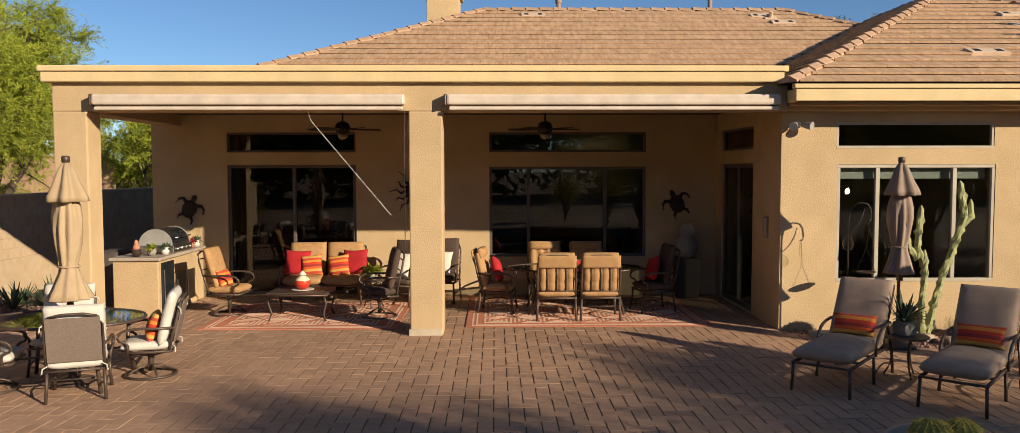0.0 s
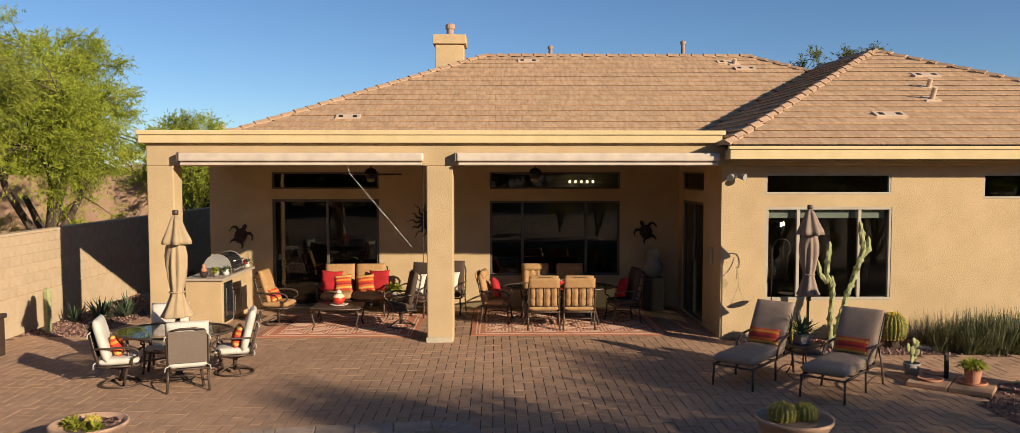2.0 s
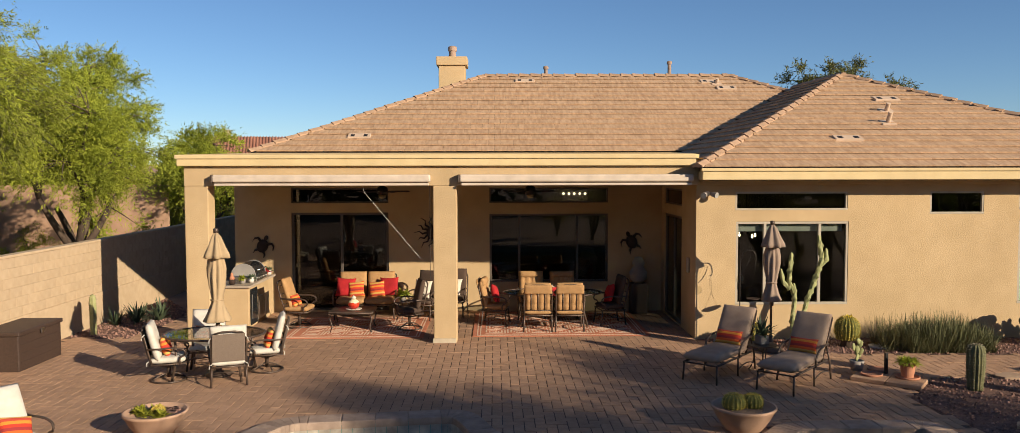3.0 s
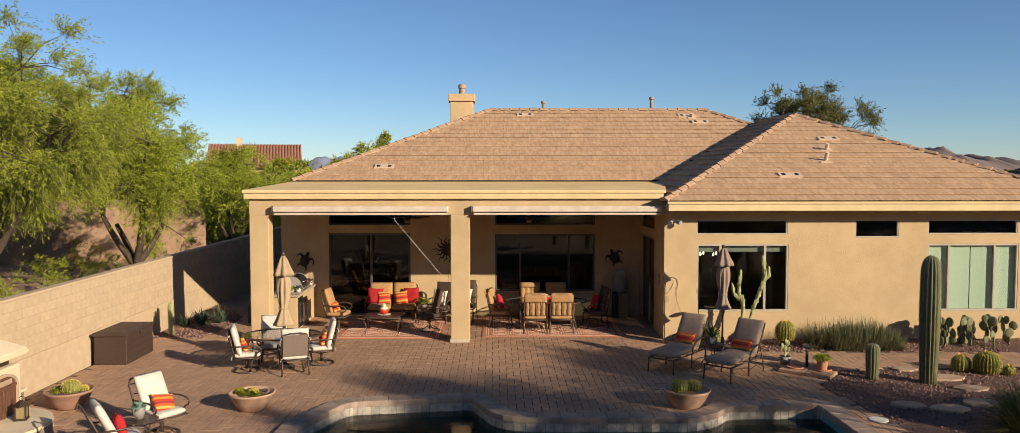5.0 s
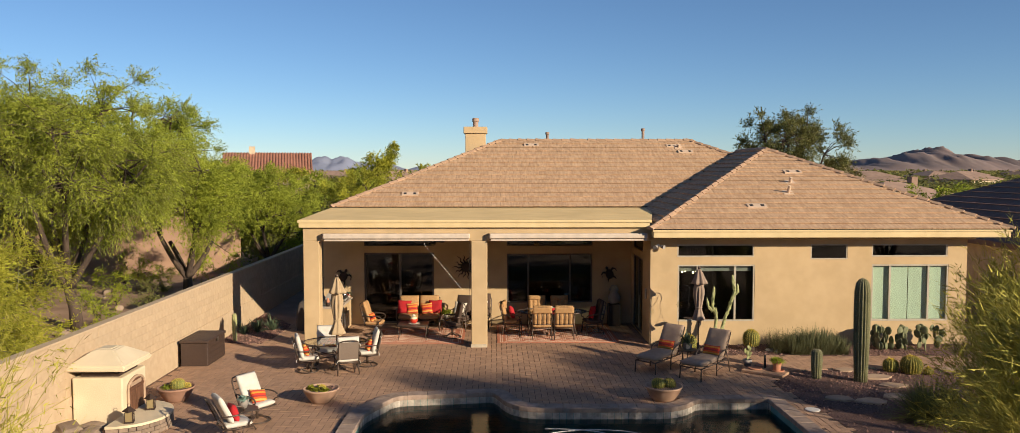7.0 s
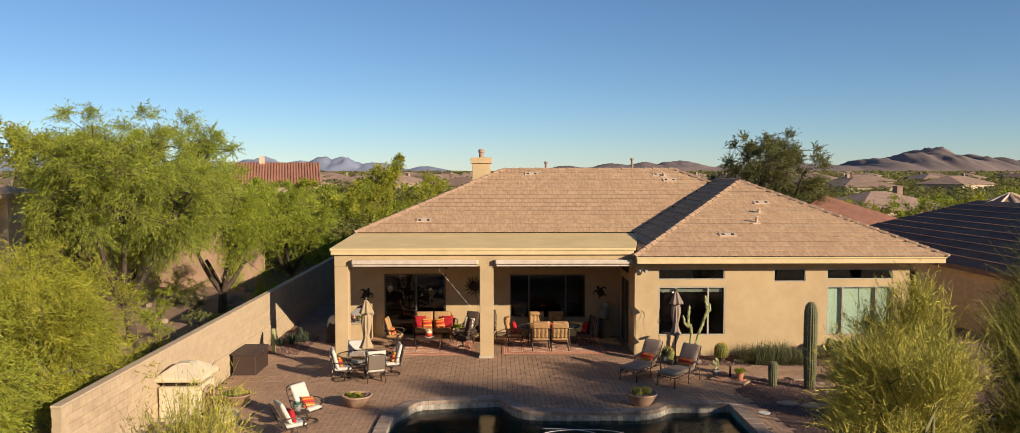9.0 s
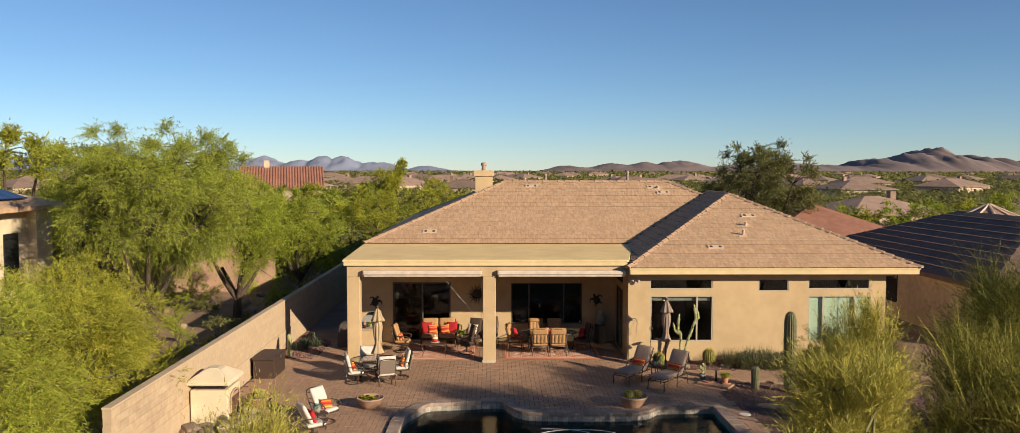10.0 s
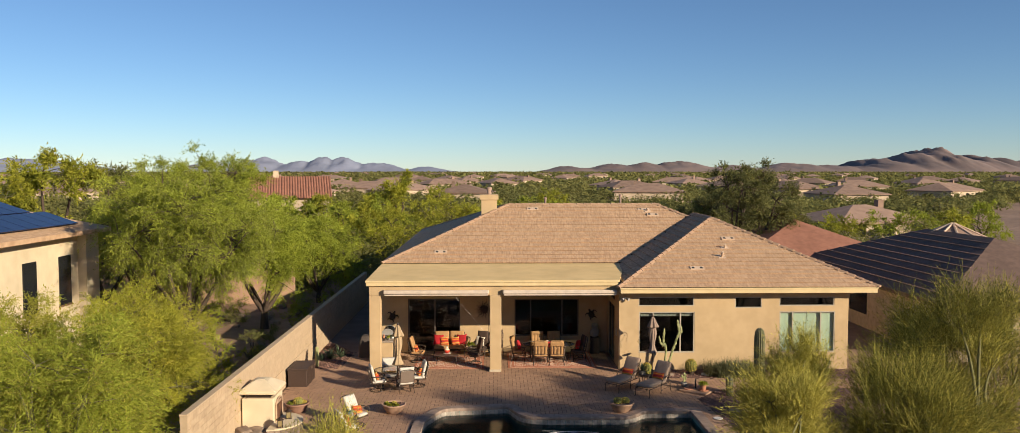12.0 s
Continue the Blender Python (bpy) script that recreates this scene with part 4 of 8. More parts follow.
def glass_table(label, m, a, b, h=0.72, legs=4):
    t = thing("patio_table", label, "table", m)
    part("tabletop", ellipse_disc(a - 0.02, b - 0.02, h - 0.004, h + 0.006), TABLE_GLASS, t, "clear glass tabletop")
    bm = nb()
    n = 40
    pts = [(a * math.cos(2 * math.pi * i / n), b * math.sin(2 * math.pi * i / n), h) for i in range(n)]
    for i in range(n):
        tube(bm, [pts[i], pts[(i + 1) % n]], 0.018, 6, caps=False)
    part("rim", bm, METAL, t, smooth=True)
    for sx in (-1, 1):
        for sy in (-1, 1):
            part("leg", tube(nb(), [(a * 0.62 * sx, b * 0.62 * sy, h - 0.02), (a * 0.6 * sx, b * 0.6 * sy, h * 0.5), (a * 0.68 * sx, b * 0.68 * sy, 0.0)], 0.022, 8), METAL, t, smooth=True)
    part("brace", tube(nb(), [(-a * 0.61, -b * 0.61, 0.33), (a * 0.61, b * 0.61, 0.33)], 0.012, 6), METAL, t)
    part("brace", tube(nb(), [(-a * 0.61, b * 0.61, 0.36), (a * 0.61, -b * 0.61, 0.36)], 0.012, 6), METAL, t)
    return t


def closed_umbrella(label, m, cloth, pole_mat, base=True, top=2.5, slim=1.0, drop=0.0):
    u = thing("closed_umbrella", label, "umbrella", m)
    part("pole", tube(nb(), [(0, 0, 0.05), (0, 0, top - 0.05)], 0.022, 10), pole_mat, u, smooth=True)
    part("finial", lathe(nb(), [(0.018, top - 0.09), (0.042, top - 0.07), (0.045, top - 0.015), (0.03, top)], n=12), pole_mat, u, smooth=True)
    def pleat(a, i):
        return 1 + 0.24 * abs(math.cos(3.5 * a + 0.35 * math.sin(i * 0.7))) ** 0.7 - 0.16 + 0.10 * math.cos(9 * a + i * 0.5) + 0.13 * math.sin(2 * a + i * 0.45)
    k = top / 2.5
    body = [(0.03, 2.40 * k), (0.06, 2.20 * k), (0.075, 2.08 * k), (0.125, 1.96 * k), (0.15, 1.84 * k), (0.155, 1.70 * k), (0.14, 1.55 * k), (0.115, 1.42 * k), (0.095, 1.33 * k), (0.115, 1.26 * k), (0.155, 1.16 * k), (0.195, 1.06 * k), (0.225, 0.99 * k), (0.21, 0.975 * k), (0.03, 1.08 * k)]
    body = [(r_ * slim, z_ - drop * max(0.0, 1.95 * k - z_) / 0.95) for r_, z_ in body]
    part("canopy", lathe(nb(), body, n=48, wob=pleat), cloth, u, smooth=True)
    def skirt(a, i):
        return 1 + (0.20 * math.cos(6 * a + 0.6) + 0.10 * math.cos(5 * a + i * 0.3) if i else 0)
    part("vent_skirt", lathe(nb(), [(0.03, 2.43 * k), (0.07, 2.36 * k), (0.125, 2.20 * k), (0.185, 2.06 * k), (0.195, 2.0 * k), (0.18, 2.0 * k), (0.11, 2.14 * k), (0.02, 2.38 * k)], n=48, wob=skirt), cloth, u, smooth=True)
    part("tie_strap", ring(nb(), (0, 0, 1.325 * k - drop * 0.65), 0.112 * slim, 0.012, 24, 6), cloth, u, smooth=True)
    if base:
        part("base", lathe(nb(), [(0.23, 0.0), (0.24, 0.03), (0.20, 0.06), (0.05, 0.09), (0.035, 0.30)], n=24), pole_mat, u, smooth=True)
        part("crank_box", box(nb(), -0.03, 0.03, -0.06, 0.02, 0.88 * k, 0.96 * k, 0.01), pole_mat, u)
    else:
        part("collar", lathe(nb(), [(0.04, 0.70), (0.045, 0.80), (0.03, 0.92)], n=12), pole_mat, u, smooth=True)
        part("foot", lathe(nb(), [(0.22, 0.0), (0.22, 0.04), (0.05, 0.08), (0.03, 0.3)], n=20), pole_mat, u, smooth=True)
    return u


# dining set in the sun
LOW = Matrix.Diagonal((1, 1, 0.88, 1))
TX, TY = -4.25, -2.52
glass_table("oval glass patio table with bronze metal rim", P(TX, TY, 0), 0.84, 0.62)
closed_umbrella("closed tan canvas umbrella standing through the glass table", P(-4.20, -2.5), UMB_TAN, METAL, base=False, slim=0.92, drop=0.05)
chair("bronze metal chair with white cushions, seen from its sling back", WHITE_CLOTH, P(-3.88, -2.98, 200) @ LOW, "legs", "chairs round the glass table", back_sling=SLING)
chair("swivel chair with white cushions and an orange pillow", WHITE_CLOTH, P(-4.92, -2.80, 106) @ LOW, "swivel", "chairs round the glass table", back_sling=SLING)
chair("swivel chair with white cushions beside the glass table", WHITE_CLOTH, P(-3.48, -2.16, -76) @ LOW, "swivel", "chairs round the glass table", back_sling=SLING)
chair("bronze chair with white back cushion facing the pool", WHITE_CLOTH, P(-4.60, -1.92, 8) @ LOW, "legs", "chairs round the glass table", back_sling=SLING)
pillow(ORANGE_STRIPE, "orange and red striped pillow on a white chair", pose(-4.97, -2.77, 0.57, -16, 0, 106), 0.36, 0.34)
pillow(ORANGE_STRIPE, "orange and red striped pillow on a white chair", pose(-3.43, -2.18, 0.57, -16, 0, -70), 0.36, 0.34)
pillow(ORANGE_STRIPE, "orange and red striped lumbar pillow on a white chair", pose(-4.58, -1.88, 0.60, -14, 0, 4), 0.46, 0.28)


# rugs with a woven figure of pale bars
def rug(x0, x1, y0, y1, label):
    r = tagged(new("patio_rug", finish(box(nb(), x0, x1, y0, y1, 0.001, 0.010, 0.002), "patio_rug", RUG)), label, "rug")
    bars = []
    def bar(cx, cy, w, h):
        bars.append([(cx - w / 2, cy - h / 2, 0.009), (cx + w / 2, cy - h / 2, 0.009), (cx + w / 2, cy + h / 2, 0.009), (cx - w / 2, cy + h / 2, 0.009), (cx - w / 2, cy - h / 2, 0.0125), (cx + w / 2, cy - h / 2, 0.0125), (cx + w / 2, cy + h / 2, 0.0125), (cx - w / 2, cy + h / 2, 0.0125)])
    for t in (0.10, 0.16):
        bar((x0 + x1) / 2, y0 + t, x1 - x0 - 2 * t, 0.025)
        bar((x0 + x1) / 2, y1 - t, x1 - x0 - 2 * t, 0.025)
        bar(x0 + t, (y0 + y1) / 2, 0.025, y1 - y0 - 2 * t)
        bar(x1 - t, (y0 + y1) / 2, 0.025, y1 - y0 - 2 * t)
    step = 0.46
    ny, nx = int((y1 - y0 - 0.5) / step), int((x1 - x0 - 0.5) / step)
    sx, sy = (x1 - x0 - nx * step) / 2, (y1 - y0 - ny * step) / 2
    for i in range(nx):
        for j in range(ny):
            cx, cy = x0 + sx + (i + 0.5) * step, y0 + sy + (j + 0.5) * step
            # broken square spirals, turned a quarter from cell to cell
            f = 1 if (i + j) % 2 else -1
            for s_ in (0.40, 0.26, 0.12):
                h_ = s_ / 2
                bar(cx, cy + h_ * f, s_ + 0.03, 0.032)
                bar(cx - h_ * f, cy, 0.032, s_ - 0.034)
                bar(cx + 0.05 * f, cy - h_ * f, s_ - 0.10, 0.032)
                if s_ > 0.2:
                    bar(cx + h_ * f, cy - 0.03 * f, 0.032, s_ - 0.16)
            bar(cx, cy, 0.035, 0.035)
    tagged(part("woven_figure", boxes_mesh("woven_figure", bars, RUG_PALE), None, r, "cream woven bars"), kind="stuff")
    return r


RUG = mat("rug_rust", (0.54, 0.20, 0.11), 0.95, (0.47, 0.17, 0.095), 20.0, bump=0.3, bscale=150)
RUG_PALE = mat("rug_cream", (0.72, 0.54, 0.40), 0.95, (0.66, 0.49, 0.36), 20.0, bump=0.3, bscale=150)
rug(-3.93, -1.0, 0.46, 2.9, "rust and cream woven outdoor rug under the coffee table")
rug(0.02, 3.75, 0.56, 3.45, "rust and cream woven outdoor rug under the dining table")

# lounge group
ls = thing("loveseat", "bronze loveseat with tan cushions and bright pillows", "sofa", P(-2.56, 2.95, 2))
part("seat_frame", ring_rect(nb(), -0.68, 0.68, -0.36, 0.34, 0.34, 0.018), METAL, ls, smooth=True)
bm = nb()
for x in (-0.68, 0.0, 0.68):
    tube(bm, [(x, 0.34, 0.34), (x, 0.42, 0.70), (x, 0.47, 0.96)], 0.016, 8)
tube(bm, [(-0.68, 0.47, 0.96), (0.68, 0.47, 0.96)], 0.016, 8)
part("back_frame", bm, METAL, ls, smooth=True)
for s in (-1, 1):
    part("arm", tube(nb(), [(0.70 * s, 0.42, 0.62)] + arc((0.72 * s, 0.1, 0.64), (0.73 * s, -0.42, 0.68), (0.70 * s, -0.38, 0.34), 8), 0.018, 8), METAL, ls, smooth=True)
    for y in (-0.34, 0.33):
        part("leg", tube(nb(), [(0.67 * s, y, 0.34), (0.69 * s, y * 1.08, 0.0)], 0.018, 8), METAL, ls, smooth=True)
    part("seat_cushion", cushion(nb(), 0.66, 0.66, 0.16, pose(0.335 * s, -0.02, 0.42)), TAN_CLOTH, ls, smooth=True)
    part("back_cushion", cushion(nb(), 0.64, 0.60, 0.17, pose(0.335 * s, 0.32, 0.75, 76), dent=0.06), TAN_CLOTH, ls, smooth=True)
for x, mt, lab, z, w in ((-3.05, RED_CLOTH, "bright red square pillow on the loveseat", 0.70, 0.46), (-2.78, ORANGE_STRIPE, "orange striped pillow on the loveseat", 0.66, 0.38), (-2.30, ORANGE_STRIPE, "orange striped pillow on the loveseat", 0.66, 0.38), (-2.02, RED_CLOTH, "bright red square pillow on the loveseat", 0.71, 0.46)):
    pillow(mt, lab, pose(x, 3.03 - (0.07 if mt is ORANGE_STRIPE else 0), z, -16, random.uniform(-8, 8), random.uniform(-12, 12)), w, w, 0.17)

chair("swivel rocker with tufted tan cushions on the rug", TAN_CLOTH, P(-3.86, 1.80, 84), "swivel", "lounge chairs", lean=0.3)
pillow(ORANGE_STRIPE, "orange and red striped pillow on the rocker", pose(-3.92, 1.74, 0.60, -24, 0, 76), 0.33, 0.30)
chair("dark swivel chair with brown cushions turned to the table", DARK_CLOTH, P(-1.38, 1.48, -75), "swivel", "lounge chairs")
chair("dark armchair with brown cushions beside the column", DARK_CLOTH, P(-1.15, 2.70, -22), "legs", "lounge chairs")
pillow(CREAM_CLOTH, "cream square pillow on the dark armchair", pose(-1.19, 2.62, 0.72, -16, 6, -20), 0.42, 0.42)
chair("dark armchair with brown cushions against the wall", DARK_CLOTH, P(-0.48, 3.05, -10), "legs", "lounge chairs")
pillow(CREAM_CLOTH, "cream square pillow on the armchair by the wall", pose(-0.50, 2.98, 0.72, -16, 6, -8), 0.40, 0.40)

ct = thing("coffee_table", "dark bronze coffee table with curved legs", "table", P(-2.6, 1.42, 0))
part("tabletop", box(nb(), -0.47, 0.47, -0.36, 0.36, 0.425, 0.45, 0.012), METAL, ct)
part("rim", ring_rect(nb(), -0.46, 0.46, -0.35, 0.35, 0.41, 0.014), METAL, ct, smooth=True)
for sx in (-1, 1):
    for sy in (-1, 1):
        part("leg", tube(nb(), [(0.40 * sx, 0.30 * sy, 0.42), (0.45 * sx, 0.34 * sy, 0.30), (0.40 * sx, 0.30 * sy, 0.12), (0.44 * sx, 0.33 * sy, 0.0)], 0.017, 8), METAL, ct, smooth=True)
tagged(new("serving_plate", finish(lathe(nb(), [(0.06, 0.451), (0.17, 0.458), (0.18, 0.468), (0.16, 0.466), (0.05, 0.459)], (-2.58, 1.40, 0), 24), "serving_plate", CREAM_CLOTH, True)), "cream round plate under the vase", "plate")
v = thing("vase", "round red and cream glazed vase on the coffee table", "vase", P(-2.58, 1.40, 0, 0.468))
part("body", lathe(nb(), [(0.06, 0.0), (0.11, 0.05), (0.125, 0.11), (0.10, 0.17), (0.055, 0.20), (0.05, 0.22), (0.04, 0.21)], n=24), VASE_RED, v, smooth=True)
part("lid", lathe(nb(), [(0.05, 0.215), (0.06, 0.235), (0.03, 0.265), (0.01, 0.285)], n=16), CREAM_CLOTH, v, smooth=True)


def leafy(n, c, r, length, width, seed, droop=0.4, up=0.6):
    """Arching leaves from one crown, as loose quads."""
    g_ = np.random.default_rng(seed)
    out = []
    for i in range(n):
        a = g_.uniform(0, 6.283)
        el = g_.uniform(0.15, 1.3)
        d = np.array([math.cos(a) * math.cos(el), math.sin(a) * math.cos(el), math.sin(el) * up * 1.4])
        side = np.array([-math.sin(a), math.cos(a), 0]) * width / 2
        p0 = np.array(c) + np.array([math.cos(a), math.sin(a), 0]) * r * g_.uniform(0, 1)
        L_ = length * g_.uniform(0.6, 1.1)
        p1 = p0 + d * L_ * 0.5
        p2 = p0 + d * L_ + np.array([0, 0, -droop * L_ * math.cos(el)])
        out.append([p0 - side * 0.6, p0 + side * 0.6, p1 + side, p1 - side])
        out.append([p1 - side, p1 + side, p2 + side * 0.12, p2 - side * 0.12])
    return np.array(out)


def side_table(label, m, r=0.24, h=0.48):
    st = thing("side_table", label, "table", m)
    part("tabletop", lathe(nb(), [(r - 0.02, h - 0.02), (r, h - 0.01), (r, h), (r - 0.015, h + 0.004)], n=28), METAL, st, smooth=False)
    for i in range(3):
        a = i * 2.094 + 0.5
        part("leg", tube(nb(), arc((0.16 * math.cos(a), 0.16 * math.sin(a), h - 0.02), (0.05 * math.cos(a), 0.05 * math.sin(a), h * 0.5), (0.2 * math.cos(a), 0.2 * math.sin(a), 0.0), 6), 0.012, 6), METAL, st, smooth=True)
    return st


side_table("small round bronze side table beside the armchair", P(-1.62, 2.35))
pp = thing("potted_plant", "small leafy green plant in a pot on the side table", "plant", P(-1.62, 2.35, 0, 0.485))
part("pot", lathe(nb(), [(0.06, 0.0), (0.09, 0.14), (0.085, 0.14), (0.07, 0.11)], n=16), GREY_POT, pp, smooth=True)
part("foliage", quads_mesh("foliage", leafy(90, (0, 0, 0.12), 0.06, 0.26, 0.07, 3), LEAF), None, pp)

# covered dining set
glass_table("oval glass dining table with bronze frame on the rug", P(1.78, 1.98, 0), 1.12, 0.62)
for x, y, a, lab, cl in ((1.41, 1.28, 180, "tan tufted dining chair seen from behind", TAN_CLOTH), (2.09, 1.28, 180, "tan tufted dining chair seen from behind", TAN_CLOTH),
                     (1.35, 2.85, 0, "tan tufted dining chair under the window", TAN_CLOTH), (2.1, 2.85, 0, "tan tufted dining chair under the window", TAN_CLOTH)):
    chair(lab, cl, P(x, y, a) @ Matrix.Diagonal((1.12, 1, 1, 1)), "legs", "chairs round the dining table", tufted=True)
chair("tan tufted dining armchair with a red pillow", TAN_CLOTH, P(0.50, 1.95, 82), "legs", "chairs round the dining table", tufted=True)
chair("dark dining armchair with a red pillow in shade", DARK_CLOTH, P(3.08, 1.92, -80), "legs", "chairs round the dining table")
pillow(RED_CLOTH, "bright red pillow on the tan dining armchair", pose(0.50, 1.94, 0.70, -16, 12, 82), 0.42, 0.42)
pillow(RED_CLOTH, "bright red pillow on the dark dining armchair", pose(3.06, 1.90, 0.70, -16, -12, -80), 0.42, 0.42)
b_ = thing("centrepiece_bowl", "red bowl with dry flowers on the dining table", "bowl", P(1.75, 1.95, 0, 0.727))
part("bowl", lathe(nb(), [(0.05, 0.0), (0.12, 0.06), (0.13, 0.12), (0.12, 0.12), (0.10, 0.07)], n=20), RED_CLOTH, b_, smooth=True)
part("bouquet", quads_mesh("bouquet", leafy(60, (0, 0, 0.1), 0.08, 0.10, 0.05, 8), CREAM_CLOTH), None, b_)

# outdoor kitchen
def arch_slab(pts, y0, y1):
    bm = nb()
    a = [bm.verts.new((x, y0, z)) for x, z in pts]
    b = [bm.verts.new((x, y1, z)) for x, z in pts]
    bm.faces.new(a)
    bm.faces.new(b[::-1])
    for i in range(len(pts)):
        j = (i + 1) % len(pts)
        bm.faces.new((a[i], b[i], b[j], a[j]))
    bmesh.ops.recalc_face_normals(bm, faces=bm.faces)
    return bm


kit = thing("kitchen_island", "tan stucco outdoor kitchen island with concrete top", "outdoor kitchen", P(0, 0))
part("body", box(nb(), -5.62, -4.90, 1.55, 3.55, 0.0, 0.90, 0.015), STUCCO, kit)
part("worktop", box(nb(), -5.66, -4.85, 1.50, 3.60, 0.903, 0.955, 0.012), COUNTER, kit)
fr_ = part("fridge_door", box(nb(), -4.898, -4.87, 1.65, 2.12, 0.06, 0.86, 0.008), BLACK_GLASS, kit, "black refrigerator door")
part("handle", tube(nb(), [(-4.86, 1.70, 0.20), (-4.86, 1.70, 0.74)], 0.010, 8), STEEL, fr_)
for y0, y1 in ((2.20, 2.62), (2.65, 3.07)):
    d_ = part("cabinet_door", box(nb(), -4.898, -4.875, y0, y1, 0.10, 0.62, 0.006), STEEL, kit, "stainless steel access door")
    part("handle", tube(nb(), [(-4.86, y0 + 0.05, 0.2), (-4.86, y0 + 0.05, 0.52)], 0.010, 8), STEEL, d_)
gr = thing("gas_grill", "stainless gas grill set into the island", "grill", P(-5.20, 2.62, 0, 0.957))
part("firebox", box(nb(), -0.27, 0.30, -0.42, 0.42, 0.0, 0.13, 0.015), STEEL, gr)
hood = lambda y0, y1, k: arch_slab([(0.27 * k * math.cos(t) - 0.01, 0.13 + 0.27 * k * math.sin(t)) for t in [i * math.pi / 14 for i in range(15)]], y0, y1)
part("hood", hood(-0.37, 0.37, 1.0), BLACK_GLASS, gr, "dark curved hood", smooth=False)
for y0, y1 in ((-0.41, -0.372), (0.372, 0.41)):
    part("hood_end", hood(y0, y1, 1.03), GREY_ENAMEL, gr, "grey end panel")
part("trim", tube(nb(), [(0.262, -0.37, 0.145), (0.262, 0.37, 0.145)], 0.012, 6), STEEL, gr)
part("handle", tube(nb(), [(0.28, -0.30, 0.25), (0.32, -0.28, 0.26), (0.32, 0.28, 0.26), (0.28, 0.30, 0.25)], 0.012, 8), STEEL, gr)
for i in range(4):
    kn = lathe(nb(), [(0.025, 0.0), (0.025, 0.03), (0.015, 0.035)], n=12)
    part("knob", kn, STEEL, gr, smooth=True, at=pose(0.30, -0.27 + i * 0.18, 0.065, 0, 90, 0))
for x, y, nm, lab, s in ((-5.30, 1.70, "figurine_pot", "small dark pot with a figure on the worktop", 0), (-5.12, 1.85, "potted_plant", "small green succulent on the worktop", 1), (-4.98, 2.05, "potted_plant", "white bowl with pale green leaves on the worktop", 2), (-5.0, 3.2, "potted_plant", "small pot of red and orange flowers on the worktop", 3), (-4.98, 3.45, "potted_plant", "white jar with leaves on the worktop end", 2)):
    o = thing(nm, lab, "pot", P(x, y, 0, 0.957))
    part("pot", lathe(nb(), [(0.05, 0.0), (0.075, 0.06), (0.065, 0.12), (0.055, 0.12), (0.05, 0.08)], n=16), (RUSTY, GREY_POT, WHITE_PLASTIC, TERRACOTTA)[s], o, smooth=True)
    if s:
        part("foliage", quads_mesh("foliage", leafy(40, (0, 0, 0.1), 0.04, 0.16, 0.05, 11 + s), (None, LEAF, AGAVE, RED_CLOTH)[s]), None, o)
    else:
        part("figure", lathe(nb(), [(0.05, 0.10), (0.06, 0.16), (0.03, 0.20), (0.035, 0.24), (0.01, 0.27)], n=12), TERRACOTTA, o, smooth=True)
cv = tagged(new("covered_cart", finish(cushion(nb(), 0.55, 0.8, 1.6, pose(-6.25, 3.0, 0.15), p=7, n=12), "covered_cart", TARP, True)), "grey fabric cover over a garden cart", "cover")

# awnings on the beam
for x0, x1, rod in ((-5.05, -0.78, True), (-0.20, 4.44, False)):
    aw = thing("awning_cassette", "closed awning in a pale metal cassette", "awning", P(0, 0), "patio awnings")
    part("cassette", box(nb(), x0, x1, -0.17, -0.003, 3.235, 3.385, 0.03), AWNING_PAINT, aw)
    part("front_bar", box(nb(), x0 + 0.03, x1 - 0.03, -0.155, -0.05, 3.165, 3.215, 0.015), AWNING_PAINT, aw)
    part("rolled_cloth", tube(nb(), [(x0 + 0.04, -0.07, 3.222), (x1 - 0.04, -0.07, 3.222)], 0.022, 8), AWNING_CLOTH, aw, "brown rolled awning cloth")
    part("end_cap", box(nb(), x0 - 0.04, x0, -0.16, -0.003, 3.22, 3.39, 0.02), METAL, aw)
    if rod:
        part("guide_cable", tube(nb(), [(x1 - 0.02, -0.02, 3.17), (x1 - 0.02, -0.02, 1.25)], 0.006, 5), DARKMETAL, aw)
        part("crank_rod", tube(nb(), [(-2.13, -0.06, 3.18), (-2.1, 0.0, 3.03), (-1.0, 0.0, 1.71)], 0.0032, 6), WHITE_PLASTIC, aw, "white crank rod")

# ceiling fans
for x, y in ((-2.0, 1.85), (1.28, 1.85)):
    fan = thing("ceiling_fan", "dark bronze ceiling fan under the patio roof", "fan", P(x, y, 20, 0), "ceiling fans")
    part("downrod", tube(nb(), [(0, 0, 3.36), (0, 0, 3.12)], 0.015, 8), DARKMETAL, fan)
    part("motor", lathe(nb(), [(0.03, 2.92), (0.11, 2.95), (0.13, 3.02), (0.10, 3.10), (0.03, 3.13)], n=20), DARKMETAL, fan, smooth=True)
    for i in range(5):
        part("blade", box(nb(), 0.12, 0.62, -0.065, 0.065, -0.004, 0.004, 0.003, pose(0, 0, 3.0, 10, 0, i * 72)), DARKMETAL, fan)
    part("light_bowl", lathe(nb(), [(0.02, 2.84), (0.07, 2.86), (0.09, 2.92), (0.05, 2.925)], n=16), AMBER, fan, smooth=True)


